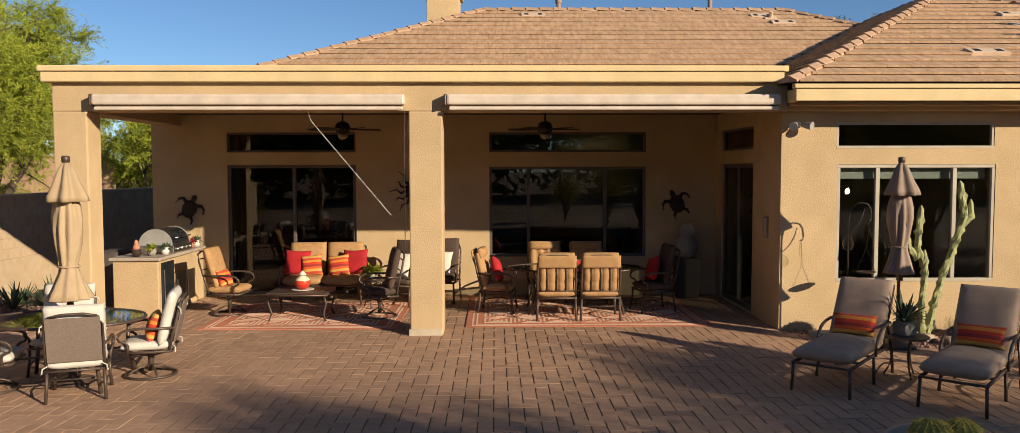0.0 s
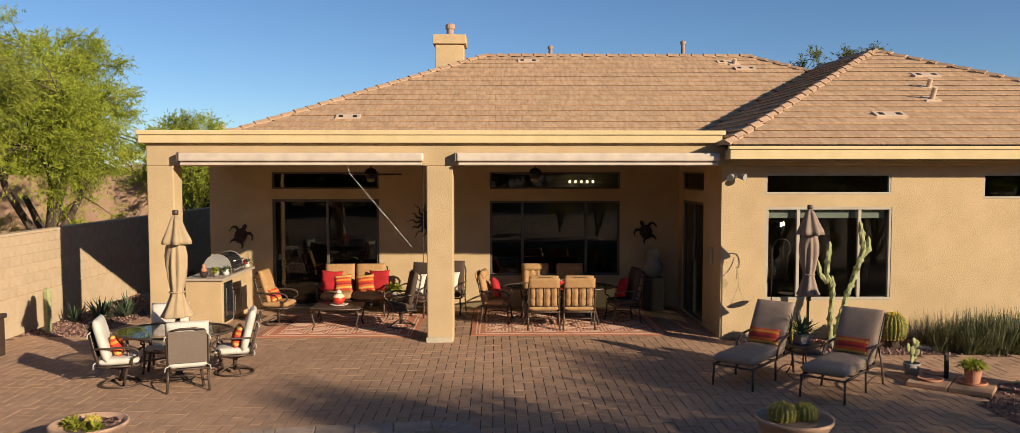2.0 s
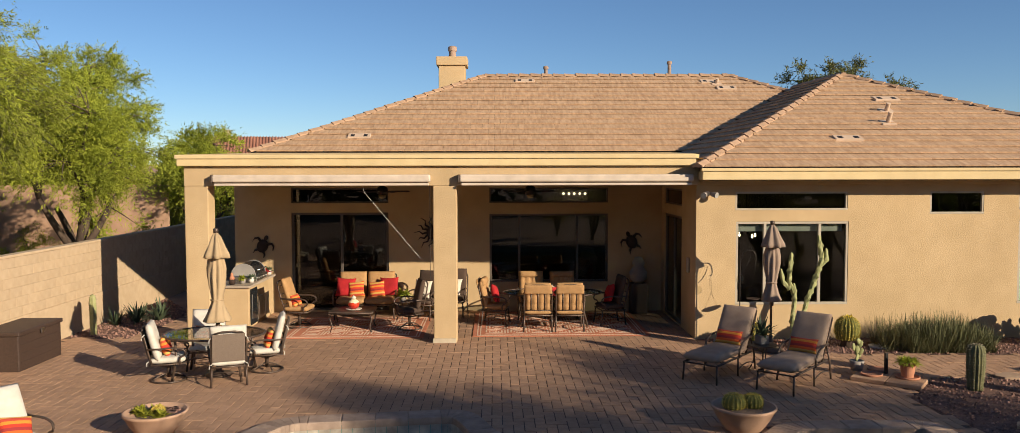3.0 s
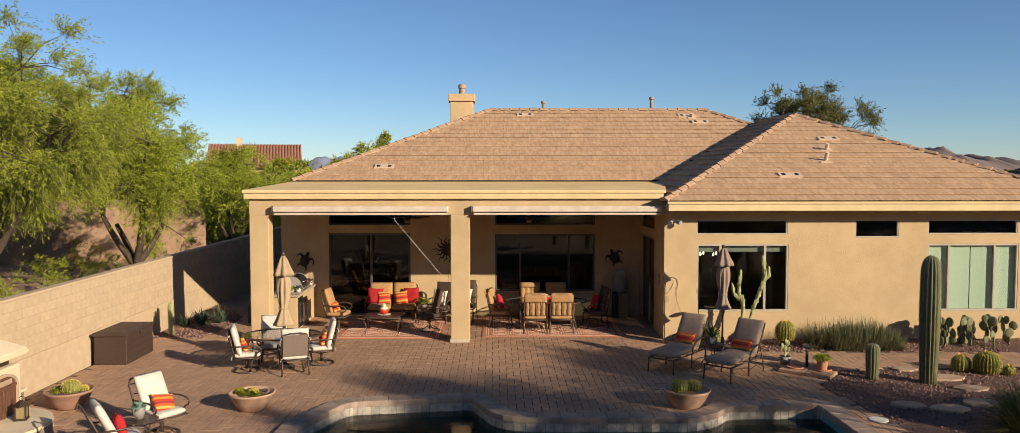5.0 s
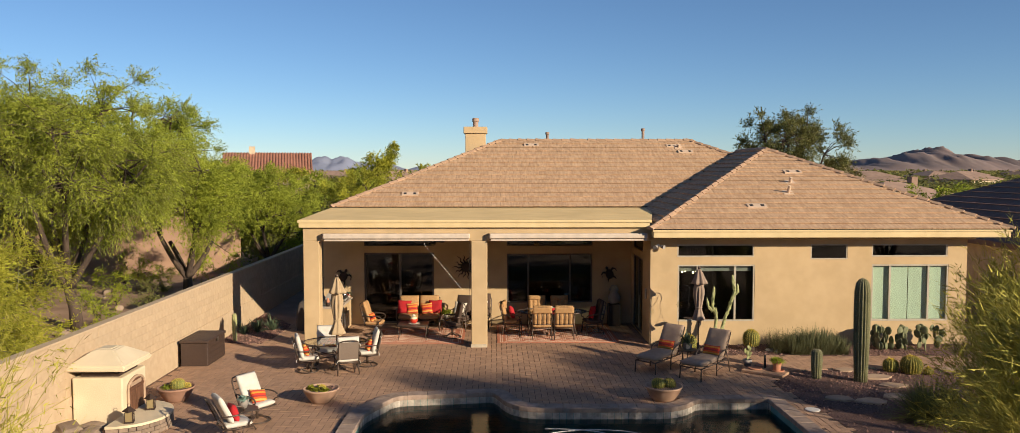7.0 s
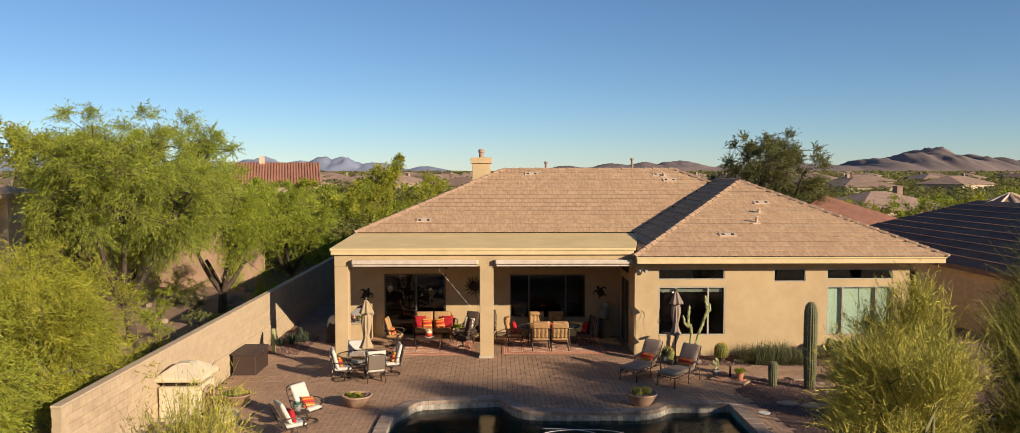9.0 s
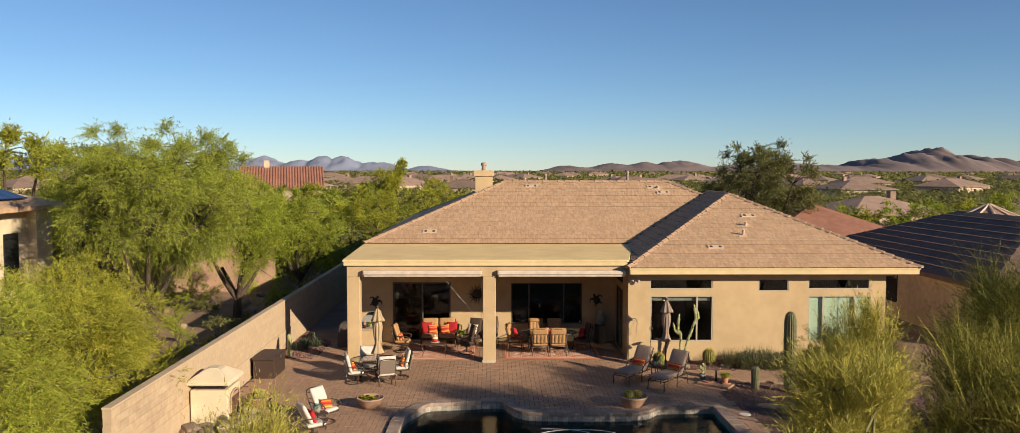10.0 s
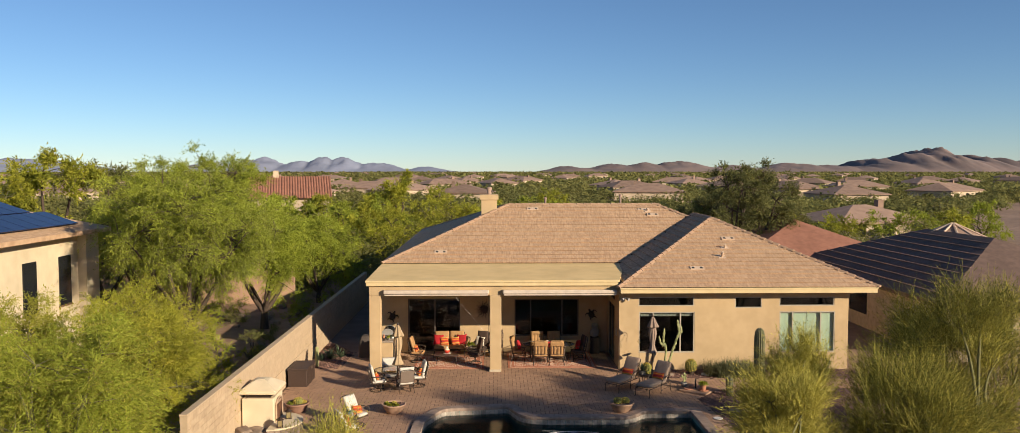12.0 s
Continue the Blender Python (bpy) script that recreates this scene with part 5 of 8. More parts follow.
# iron wall figures
for x, z, rot in ((-5.18, 1.63, 25), (3.86, 1.70, -25)):
    tu = thing("wall_turtle", "dark iron turtle hung on the stucco wall", "wall ornament", pose(x, FY - 0.006, z, 0, rot, 0) @ Matrix.Scale(0.82, 4), "iron turtles")
    part("shell", oval(nb(), 0.34, 0.42, 0.09, pose(0, -0.02, 0, 90)), RUSTY, tu, smooth=True)
    part("head", oval(nb(), 0.12, 0.17, 0.06, pose(0, -0.02, 0.26, 90)), RUSTY, tu, smooth=True)
    for sx in (-1, 1):
        part("flipper", tube(nb(), [(0.11 * sx, -0.02, 0.11), (0.22 * sx, -0.02, 0.17), (0.30 * sx, -0.02, 0.12), (0.33 * sx, -0.02, 0.0)], 0.048, 8, 0.014), RUSTY, tu, smooth=True)
        part("flipper", tube(nb(), [(0.09 * sx, -0.02, -0.15), (0.16 * sx, -0.02, -0.22), (0.17 * sx, -0.02, -0.31)], 0.040, 8, 0.014), RUSTY, tu, smooth=True)
sn = thing("wall_sun", "dark iron sun with wavy rays on the wall", "wall ornament", pose(-1.02, FY - 0.006, 1.95))
part("disc", oval(nb(), 0.34, 0.34, 0.08, pose(0, -0.02, 0, 90)), RUSTY, sn, smooth=True)
for i in range(14):
    a = i * 2 * math.pi / 14
    d, s = Vector((math.cos(a), 0, math.sin(a))), Vector((-math.sin(a), 0, math.cos(a)))
    pts = [d * 0.16, d * 0.26 + s * 0.035, d * 0.34 - s * 0.03, d * (0.47 if i % 2 else 0.40) + s * 0.01]
    part("ray", tube(nb(), [p + Vector((0, -0.02, 0)) for p in pts], 0.032, 6, 0.006), RUSTY, sn, smooth=True)

# by the side door: tall stand with a statue-like fountain, flood light and door chime
ft = thing("urn_stand", "dark urn on a tall stand in the shade", "urn", P(3.98, 3.42))
part("stand", box(nb(), -0.2, 0.2, -0.2, 0.2, 0.0, 0.72, 0.02), BROWN_RESIN, ft)
part("urn", lathe(nb(), [(0.10, 0.72), (0.20, 0.82), (0.22, 0.98), (0.12, 1.14), (0.16, 1.20), (0.10, 1.34), (0.06, 1.36)], n=20), GREY_POT, ft, smooth=True)
ds = tagged(new("wall_sconce", finish(box(nb(), 4.54, 4.597, 0.76, 0.86, 1.30, 1.62, 0.02), "wall_sconce", STEEL)), "small pale metal plaque on the side wall", "wall ornament")
fl = thing("flood_light", "twin white flood lights on the stucco wall", "lamp", pose(4.82, GY, 2.98))
part("wall_plate", lathe(nb(), [(0.055, 0.0), (0.055, 0.025), (0.02, 0.03)], n=16), WHITE_PLASTIC, fl, smooth=True, at=pose(0, 0.0, 0.0, 90))
for s, e in ((-1, (-0.14, -0.22, -0.06)), (1, (0.17, -0.20, -0.05))):
    d = Vector(e).normalized()
    hd = tube(nb(), [Vector((0.02 * s, -0.03, 0)), Vector((0.05 * s, -0.08, 0.0)) + d * 0.02], 0.012, 6)
    part("arm", hd, WHITE_PLASTIC, fl)
    bm = tube(nb(), [Vector((0.05 * s, -0.08, 0.0)), Vector((0.05 * s, -0.08, 0.0)) + d * 0.05, Vector((0.05 * s, -0.08, 0)) + d * 0.15], 0.035, 14, 0.062)
    part("lamp_head", bm, GREY_ENAMEL, fl, smooth=False)

# ---------- chaise corner by the wing ----------
def chaise(label, m):
    c = thing("chaise_longue", label, "chaise longue", m, "chaise longues")
    bm = nb()
    for s in (-1, 1):
        tube(bm, [(0.29 * s, -0.72, 0.30), (0.29 * s, 0.55, 0.32), (0.29 * s, 0.62, 0.32)], 0.018, 8)
    for y in (-0.72, -0.35, 0.05, 0.45):
        tube(bm, [(-0.29, y, 0.305), (0.29, y, 0.305)], 0.014, 6)
    part("seat_frame", bm, METAL, c, smooth=True)
    bm = nb()
    for s in (-1, 1):
        tube(bm, [(0.28 * s, 0.42, 0.32), (0.28 * s, 0.72, 0.72), (0.28 * s, 0.86, 1.00)], 0.016, 8)
    tube(bm, [(-0.28, 0.86, 1.0), (0.28, 0.86, 1.0)], 0.016, 8)
    part("back_frame", bm, METAL, c, smooth=True)
    for s in (-1, 1):
        part("leg", tube(nb(), [(0.29 * s, -0.70, 0.30), (0.30 * s, -0.72, 0.0)], 0.017, 8), METAL, c, smooth=True)
        part("leg", tube(nb(), [(0.29 * s, 0.10, 0.31), (0.31 * s, 0.06, 0.0)], 0.017, 8), METAL, c, smooth=True)
        part("leg", tube(nb(), [(0.30 * s, 0.56, 0.58), (0.31 * s, 0.70, 0.30), (0.32 * s, 0.74, 0.0)], 0.017, 8), METAL, c, smooth=True)
        part("arm", tube(nb(), arc((0.31 * s, 0.10, 0.30), (0.33 * s, 0.05, 0.62), (0.31 * s, 0.62, 0.60), 8), 0.018, 8), METAL, c, smooth=True)
        part("stretcher", tube(nb(), arc((0.305 * s, 0.07, 0.10), (0.305 * s, 0.4, 0.24), (0.315 * s, 0.73, 0.10), 6), 0.010, 6), METAL, c)
    part("seat_cushion", cushion(nb(), 0.60, 1.22, 0.16, pose(0, -0.14, 0.40), dent=0.05, n=12), TAUPE_CLOTH, c, smooth=True)
    part("back_cushion", cushion(nb(), 0.60, 0.80, 0.16, pose(0, 0.60, 0.72, 58), dent=0.05, n=12), TAUPE_CLOTH, c, smooth=True)
    return c


for x, y, a in ((4.30, -2.64, -41), (5.33, -3.31, -43)):
    chaise("bronze chaise longue with taupe cushions and a striped pillow", P(x, y, a))
    o = pose(x, y, 0, 0, 0, a) @ pose(0, 0.36, 0.58, -24)
    pillow(ORANGE_STRIPE, "red and orange striped lumbar pillow on a chaise", o, 0.48, 0.25, 0.15)
st = side_table("round bronze side table between the chaise longues", P(5.08, -2.42), 0.27, 0.46)
al = thing("potted_aloe", "spiky green aloe in a grey square pot", "plant", P(5.10, -2.40, 20, 0.465))
part("pot", box(nb(), -0.09, 0.09, -0.09, 0.09, 0.0, 0.15, 0.012), GREY_POT, al)
tagged(part("rosette", quads_mesh("rosette", leafy(46, (0, 0, 0.14), 0.04, 0.36, 0.045, 5, droop=0.25, up=0.75), AGAVE), None, al), kind="stuff")
closed_umbrella("closed taupe canvas umbrella on a round base", P(5.76, -0.92), UMB_TAUPE, METAL, base=True, slim=0.86)
hk = thing("shepherd_hook", "dark iron shepherd hook with a hanging glass globe", "garden hook", P(5.33, -0.35))
part("stake", tube(nb(), [(0, 0, -0.02), (0, 0, 1.70)], 0.010, 6), DARKMETAL, hk)
part("hook", tube(nb(), arc((0, 0, 1.6), (0.02, 0, 1.95), (0.26, 0, 1.86), 8) + arc((0.30, 0, 1.80), (0.34, 0, 1.60), (0.27, 0, 1.62), 5), 0.009, 6), DARKMETAL, hk, smooth=True)
part("scroll", tube(nb(), arc((0, 0, 1.45), (0.16, 0, 1.55), (0.22, 0, 1.80), 6), 0.007, 5), DARKMETAL, hk, smooth=True)
part("wire", tube(nb(), [(0.27, 0, 1.62), (0.27, 0, 1.40)], 0.003, 4), DARKMETAL, hk)
part("globe", lathe(nb(), [(0.01, 1.22), (0.06, 1.25), (0.075, 1.31), (0.05, 1.37), (0.015, 1.41)], n=16), BULB_GLASS, hk, "clear glass globe", smooth=True)
part("cord", tube(nb(), [(0.29, 0.0, 1.62), (0.27, 0.03, 1.26)], 0.003, 4), DARKMETAL, hk)
for x in (0.14, 0.40):
    part("cord", tube(nb(), [(0.27, 0.03, 1.26), (x, 0.03, 0.92)], 0.003, 4), DARKMETAL, hk)
part("dish", lathe(nb(), [(0.03, 0.89), (0.10, 0.90), (0.135, 0.925), (0.125, 0.92), (0.02, 0.905)], (0.27, 0.03, 0), n=20), RUSTY, hk, "shallow rusted dish", smooth=True)

# ---------- cacti, pots and garden ----------
def ribbed(bm, prof, ribs, depth, n_per=4, c=(0, 0, 0)):
    n = ribs * n_per
    return lathe(bm, prof, c, n, wob=lambda a, i: 1 - depth * (0.5 - 0.5 * math.cos(ribs * a)) ** 0.7)


def spines_on(prof, ribs, per_rib, length, seed, c=(0, 0, 0), w=0.004):
    """Short spine tufts along the ribs, as loose slivers."""
    g_ = np.random.default_rng(seed)
    zs = np.array([p[1] for p in prof])
    rs = np.array([p[0] for p in prof])
    s = np.concatenate([[0], np.cumsum(np.hypot(np.diff(rs), np.diff(zs)))])
    out = []
    for r in range(ribs):
        a = 2 * math.pi * r / ribs
        for k in range(per_rib):
            u = s[-1] * (k + 0.5) / per_rib
            rad, z = np.interp(u, s, rs), np.interp(u, s, zs)
            p = np.array([math.cos(a) * rad, math.sin(a) * rad, z]) + np.array(c)
            for q in range(4):
                d = np.array([math.cos(a), math.sin(a), 0.25]) + g_.normal(0, 0.7, 3)
                d = d / np.linalg.norm(d) * length * g_.uniform(0.6, 1.1)
                t = np.cross(d, g_.normal(0, 1, 3))
                t = t / (np.linalg.norm(t) + 1e-6) * w
                out.append([p - t, p + t, p + d + t * 0.2, p + d - t * 0.2])
    return np.array(out)


def dome(r, h, z0=0.0, neck=0.8):
    return [(r * neck, z0), (r * 0.97, z0 + h * 0.25), (r, z0 + h * 0.45), (r * 0.95, z0 + h * 0.65), (r * 0.78, z0 + h * 0.83), (r * 0.45, z0 + h * 0.96), (r * 0.08, z0 + h)]


def barrel(label, m, r, h, seed):
    prof = dome(r, h)
    ribs = max(14, int(r * 90))
    o = thing("barrel_cactus", label, "cactus", m)
    part("body", ribbed(nb(), prof, ribs, 0.16), BARREL, o, smooth=True)
    part("spine_cover", quads_mesh("spine_cover", spines_on(prof, ribs, max(10, int(h * 52)), 0.034, seed, w=0.005), SPINE), None, o, "golden spines")
    part("crown_bloom", quads_mesh("crown_bloom", leafy(26, (0, 0, h * 0.97), r * 0.35, 0.05, 0.025, seed + 1, droop=0, up=0.9), FLOWER), None, o)
    return o


def columnar(name, label, m, r, h, ribs, material, arms=(), seed=1, lean=0.0):
    o = thing(name, label, "cactus", m)
    prof = [(r * 0.82, -0.03), (r * 0.86, h * 0.1), (r * 0.97, h * 0.35), (r * 1.03, h * 0.65), (r * 0.98, h * 0.88), (r * 0.80, h * 0.955), (r * 0.45, h * 0.99), (r * 0.06, h)]
    part("trunk", ribbed(nb(), prof, ribs, 0.22), material, o, smooth=True)
    tagged(part("spine_cover", quads_mesh("spine_cover", spines_on(prof, ribs, int(h * 26), 0.03, seed, w=0.003), PALE_SPINE), None, o), kind="stuff")
    return o


columnar("saguaro", "tall ribbed saguaro cactus in the gravel", P(9.05, -4.02), 0.19, 2.56, 16, SAGUARO, seed=2)
columnar("small_saguaro", "short ribbed young saguaro in the gravel", P(8.07, -3.70), 0.135, 0.72, 14, SAGUARO, seed=3)
columnar("column_cactus", "narrow pale green column cactus by the block wall", P(-8.02, 1.02), 0.075, 0.86, 6, CACTUS, seed=4)
bw = barrel("golden barrel cactus on a bare woody foot by the wall", P(7.42, -0.50, 0, 0.13), 0.235, 0.46, 5)
part("woody_foot", lathe(nb(), [(0.13, -0.16), (0.11, -0.02), (0.15, 0.04)], n=14), BARK, bw, smooth=True)
barrel("golden barrel cactus behind the chaise longues", P(5.62, -0.45), 0.22, 0.44, 6)
barrel("golden barrel cactus in the gravel", P(10.72, -3.25), 0.27, 0.44, 7)
barrel("smaller golden barrel cactus in the gravel", P(10.28, -3.05), 0.19, 0.32, 8)
barrel("tiny golden barrel cactus in the gravel", P(11.08, -3.42), 0.11, 0.17, 9)

# totem pole cactus: knobbly stems
tc_ = thing("totem_cactus", "knobbly pale green totem cactus with three stems", "cactus", P(6.42, -0.30))
for pts, r in (([(0.0, 0, -0.02), (-0.02, 0.0, 0.5), (0.02, 0, 0.9), (0.0, 0, 1.22)], 0.055),
               ([(0.06, 0.02, -0.02), (0.14, 0, 0.4), (0.26, 0, 0.85), (0.44, 0, 1.35), (0.55, 0, 1.70), (0.47, 0, 2.18)], 0.060),
               ([(0.01, 0.02, 1.0), (-0.10, 0, 1.25), (-0.06, 0, 1.84)], 0.055),
               ([(-0.08, 0.02, 1.10), (-0.22, 0, 1.25), (-0.27, 0, 1.52)], 0.050),
               ([(0.52, 0, 1.55), (0.64, 0, 1.68), (0.63, 0, 1.92)], 0.052)):
    bm = nb()
    fine = []
    for a, b in zip(pts, pts[1:]):
        n = max(2, int((Vector(b) - Vector(a)).length / 0.05))
        fine += [Vector(a).lerp(Vector(b), i / n) for i in range(n)]
    fine.append(Vector(pts[-1]))
    random.seed(len(fine))
    rows = []
    for i, p in enumerate(fine):
        d = (fine[min(i + 1, len(fine) - 1)] - fine[max(i - 1, 0)]).normalized()
        a_ = d.cross(Vector((0, 1, 0))).normalized()
        b_ = d.cross(a_)
        endk = 1.0 if i < len(fine) - 3 else (0.9, 0.65, 0.25)[i - len(fine) + 3]
        rows.append([bm.verts.new(p + (a_ * math.cos(j * 0.628) + b_ * math.sin(j * 0.628)) * r * 0.86 * endk * ((1.34 if (i % 3 == 0 and j % 3 == (i // 3) % 3) else 0.90) * random.uniform(0.86, 1.16))) for j in range(10)])
    for a, b in zip(rows, rows[1:]):
        for j in range(10):
            bm.faces.new((a[j], a[(j + 1) % 10], b[(j + 1) % 10], b[j]))
    bm.faces.new(rows[-1])
    bmesh.ops.recalc_face_normals(bm, faces=bm.faces)
    part("stem", bm, CACTUS, tc_)

# prickly pear
pr = thing("prickly_pear", "prickly pear cactus with round pads by the wall", "cactus", P(12.05, -0.50))
random.seed(12)
pads = [((random.uniform(-0.95, 0.95), random.uniform(-0.25, 0.30), 0.12), random.uniform(-180, 180), random.uniform(-25, 25)) for _ in range(22)]
for lvl in range(4):
    nxt = []
    for (x, y, z), rz, ry in pads:
        h = random.uniform(0.19, 0.27)
        part("pad", oval(nb(), h * 0.82, h, 0.05, pose(x, y, z, 90, ry, rz), 10), PEAR, pr, smooth=True)
        for _ in range(1 if random.random() < 0.62 else 2):
            nxt.append(((x + random.uniform(-0.07, 0.07) + 0.002 * ry, y + random.uniform(-0.05, 0.05), z + h * random.uniform(0.55, 0.75)), rz + random.uniform(-60, 60), random.uniform(-40, 40)))
    pads = nxt[:26]

# grey-green bunch of fine grass against the wing
g_ = np.random.default_rng(21)
out = []
for i in range(7000):
    cx, cy = g_.uniform(8.35, 10.0), g_.uniform(-1.15, -0.25)
    edge = max(0.0, 1 - ((cx - 9.2) / 0.95) ** 2) * (0.75 + 0.25 * math.sin(cx * 9 + cy * 7))
    a, el = g_.uniform(0, 6.283), g_.uniform(0.35, 1.5)
    L_ = g_.uniform(0.25, 0.82) * (0.5 + 0.5 * edge)
    d = np.array([math.cos(a) * math.cos(el), math.sin(a) * math.cos(el), math.sin(el)])
    p = np.array([cx, cy, -0.02])
    s = np.array([-math.sin(a), math.cos(a), 0]) * 0.007
    out.append([p - s, p + s, p + d * L_ + s * 0.3, p + d * L_ - s * 0.3])
tagged(new("grass_clump", quads_mesh("grass_clump", np.array(out), GRASS)), "fine grey-green grassy shrub by the stucco wall", "shrub", kind="stuff")
g2 = np.random.default_rng(22)
out = []
for i in range(700):
    cx, cy = g2.uniform(7.95, 8.5), g2.uniform(-1.0, -0.3)
    a, el = g2.uniform(0, 6.283), g2.uniform(0.6, 1.4)
    L_ = g2.uniform(0.3, 0.75)
    d = np.array([math.cos(a) * math.cos(el), math.sin(a) * math.cos(el), math.sin(el)])
    s = np.array([-math.sin(a), math.cos(a), 0]) * 0.004
    p = np.array([cx, cy, -0.02])
    out.append([p - s, p + s, p + d * L_ + s * 0.3, p + d * L_ - s * 0.3])
tagged(new("dry_twigs", quads_mesh("dry_twigs", np.array(out), GREEN_BARK)), "dry thin twigs beside the grassy shrub", "shrub", kind="stuff")

# agaves and aloes in the bed by the block wall, and a dark rosette by the pool
for x, y, s, sd in ((-8.1, 2.2, 0.42, 1), (-7.75, 2.5, 0.5, 2), (-7.9, 3.0, 0.45, 3), (-7.35, 2.75, 0.5, 4), (-7.5, 3.3, 0.45, 5)):
    a = thing("agave", "dark spiky agave in the shaded gravel bed", "plant", P(x, y, 0, -0.02), "agaves by the wall")
    tagged(part("rosette", quads_mesh("rosette", leafy(34, (0, 0, 0), 0.05, s, 0.05, sd, droop=0.15, up=0.8), AGAVE), None, a), kind="stuff")
a = thing("sotol", "dense dark green spiky shrub by the flagstones", "shrub", P(9.1, -7.2, 0, -0.16))
part("rosette", quads_mesh("rosette", leafy(900, (0, 0, 0.15), 0.35, 0.85, 0.022, 31, droop=0.2, up=0.85), LEAF_DARK), None, a)

# flagstones
random.seed(41)
for x, y, a_, b_ in ((9.15, -2.95, 0.30, 0.2), (9.6, -3.68, 0.40, 0.24), (9.65, -4.5, 0.36, 0.22), (7.85, -5.62, 0.36, 0.22), (8.5, -5.85, 0.40, 0.25), (9.25, -5.5, 0.38, 0.24), (11.9, -2.98, 0.36, 0.2), (8.45, -0.8, 0.2, 0.11)):
    pts = [(x + a_ * random.uniform(0.75, 1.1) * math.cos(k * 0.785), y + b_ * random.uniform(0.75, 1.15) * math.sin(k * 0.785)) for k in range(8)]
    tagged(new("flagstone", finish(prism(nb(), pts, -0.03, 0.028), "flagstone", FLAG)), "flat tan flagstone laid in the gravel", "stone", "flagstones")
tagged(new("skimmer_lid", finish(lathe(nb(), [(0.16, 0.0), (0.16, 0.012), (0.14, 0.016)], (6.9, -6.45, 0), 24), "skimmer_lid", WHITE_PLASTIC)), "round white skimmer lid beside the pool", "lid")
tagged(new("skimmer_lid", finish(lathe(nb(), [(0.2, -0.02), (0.2, 0.02), (0.18, 0.026)], (8.02, -0.58, 0), 24), "skimmer_lid", WHITE_PLASTIC)), "round white lid in the gravel by the wall", "lid")

# low paver step with terracotta pots
stp = thing("paver_step", "low square paver step beside the gravel", "step", P(6.92, -3.1, -38))
part("slab", box(nb(), -0.45, 0.08, -0.38, 0.38, 0.0, 0.07, 0.012), PAVER, stp)
part("slab", box(nb(), 0.09, 0.62, -0.38, 0.38, 0.0, 0.07, 0.012), PAVER, stp)
for x, y, r in ((6.72, -3.05, 0.17), (6.98, -2.72, 0.17), (7.22, -3.25, 0.19)):
    tagged(new("saucer", finish(lathe(nb(), [(r * 0.85, 0.071), (r, 0.075), (r, 0.105), (r * 0.93, 0.105), (r * 0.8, 0.085)], (x, y, 0), 24), "saucer", TERRACOTTA, True)), "terracotta plant saucer on the paver step", "saucer", "saucers")
pt = thing("potted_shrub", "leafy green plant in a terracotta pot", "plant", P(7.22, -3.25, 0, 0.087))
part("pot", lathe(nb(), [(0.09, 0.0), (0.12, 0.20), (0.135, 0.20), (0.14, 0.25), (0.12, 0.25), (0.11, 0.22)], n=24), TERRACOTTA, pt, smooth=False)
part("foliage", quads_mesh("foliage", leafy(320, (0, 0, 0.23), 0.11, 0.17, 0.03, 51), LEAF), None, pt)
pt = thing("potted_cactus", "small pale cactus in a grey pot", "plant", P(6.62, -2.72, 0, 0.075))
part("pot", lathe(nb(), [(0.09, 0.0), (0.12, 0.16), (0.11, 0.17), (0.09, 0.13)], n=20), GREY_POT, pt, smooth=True)
random.seed(5)
for i in range(7):
    part("pad", oval(nb(), 0.09, 0.15, 0.04, pose(random.uniform(-0.07, 0.07), random.uniform(-0.04, 0.04), 0.22 + i * 0.045, 90, random.uniform(-40, 40), random.uniform(-40, 40)), 8), CACTUS, pt, smooth=True)
tagged(new("path_light_post", finish(box(nb(), 6.98, 7.03, -2.98, -2.93, 0.068, 0.42, 0.006), "path_light_post", BLACK_PLASTIC)), "black square path light post", "lamp")
tagged(new("edging_stone", finish(box(nb(), 4.85, 5.30, -0.42, -0.20, 0.0, 0.09, 0.02), "edging_stone", GREY_POT)), "grey flat stone at the corner of the wing", "stone")
for x, y in ((6.35, -0.55), (6.55, -0.75)):
    tagged(new("garden_stone", finish(cushion(nb(), 0.22, 0.16, 0.14, pose(x, y, 0.03, 0, 0, 30), p=3), "garden_stone", STONE, True)), "rough grey brown stone in the gravel", "stone", "garden stones")


# wide clay bowls with cacti
def bowl_planter(label, m, r, clay, plants, seed):
    o = thing("bowl_planter", label, "planter", m, "bowl planters")
    h = r * 0.78
    part("bowl", lathe(nb(), [(r * 0.50, 0.0), (r * 0.56, 0.02), (r * 0.78, h * 0.45), (r * 0.95, h * 0.86), (r * 0.99, h * 0.9), (r, h), (r * 0.93, h), (r * 0.88, h * 0.86)], n=36), clay, o, smooth=True)
    part("soil", lathe(nb(), [(r * 0.88, h * 0.80), (r * 0.6, h * 0.86), (r * 0.05, h * 0.88)], n=28), SOIL, o, smooth=True)
    random.seed(seed)
    for i, (px, py, pr_) in enumerate(plants):
        prof = [(a, b + h * 0.84) for a, b in dome(pr_, pr_ * 1.35)]
        bm = ribbed(nb(), prof, 16, 0.15, 4, (px, py, 0))
        c_ = part("cactus", bm, BARREL, o, smooth=True)
        part("spine_cover", quads_mesh("spine_cover", spines_on(prof, 16, 16, 0.03, seed + i, (px, py, 0), 0.003), SPINE), None, c_)
    return o, h


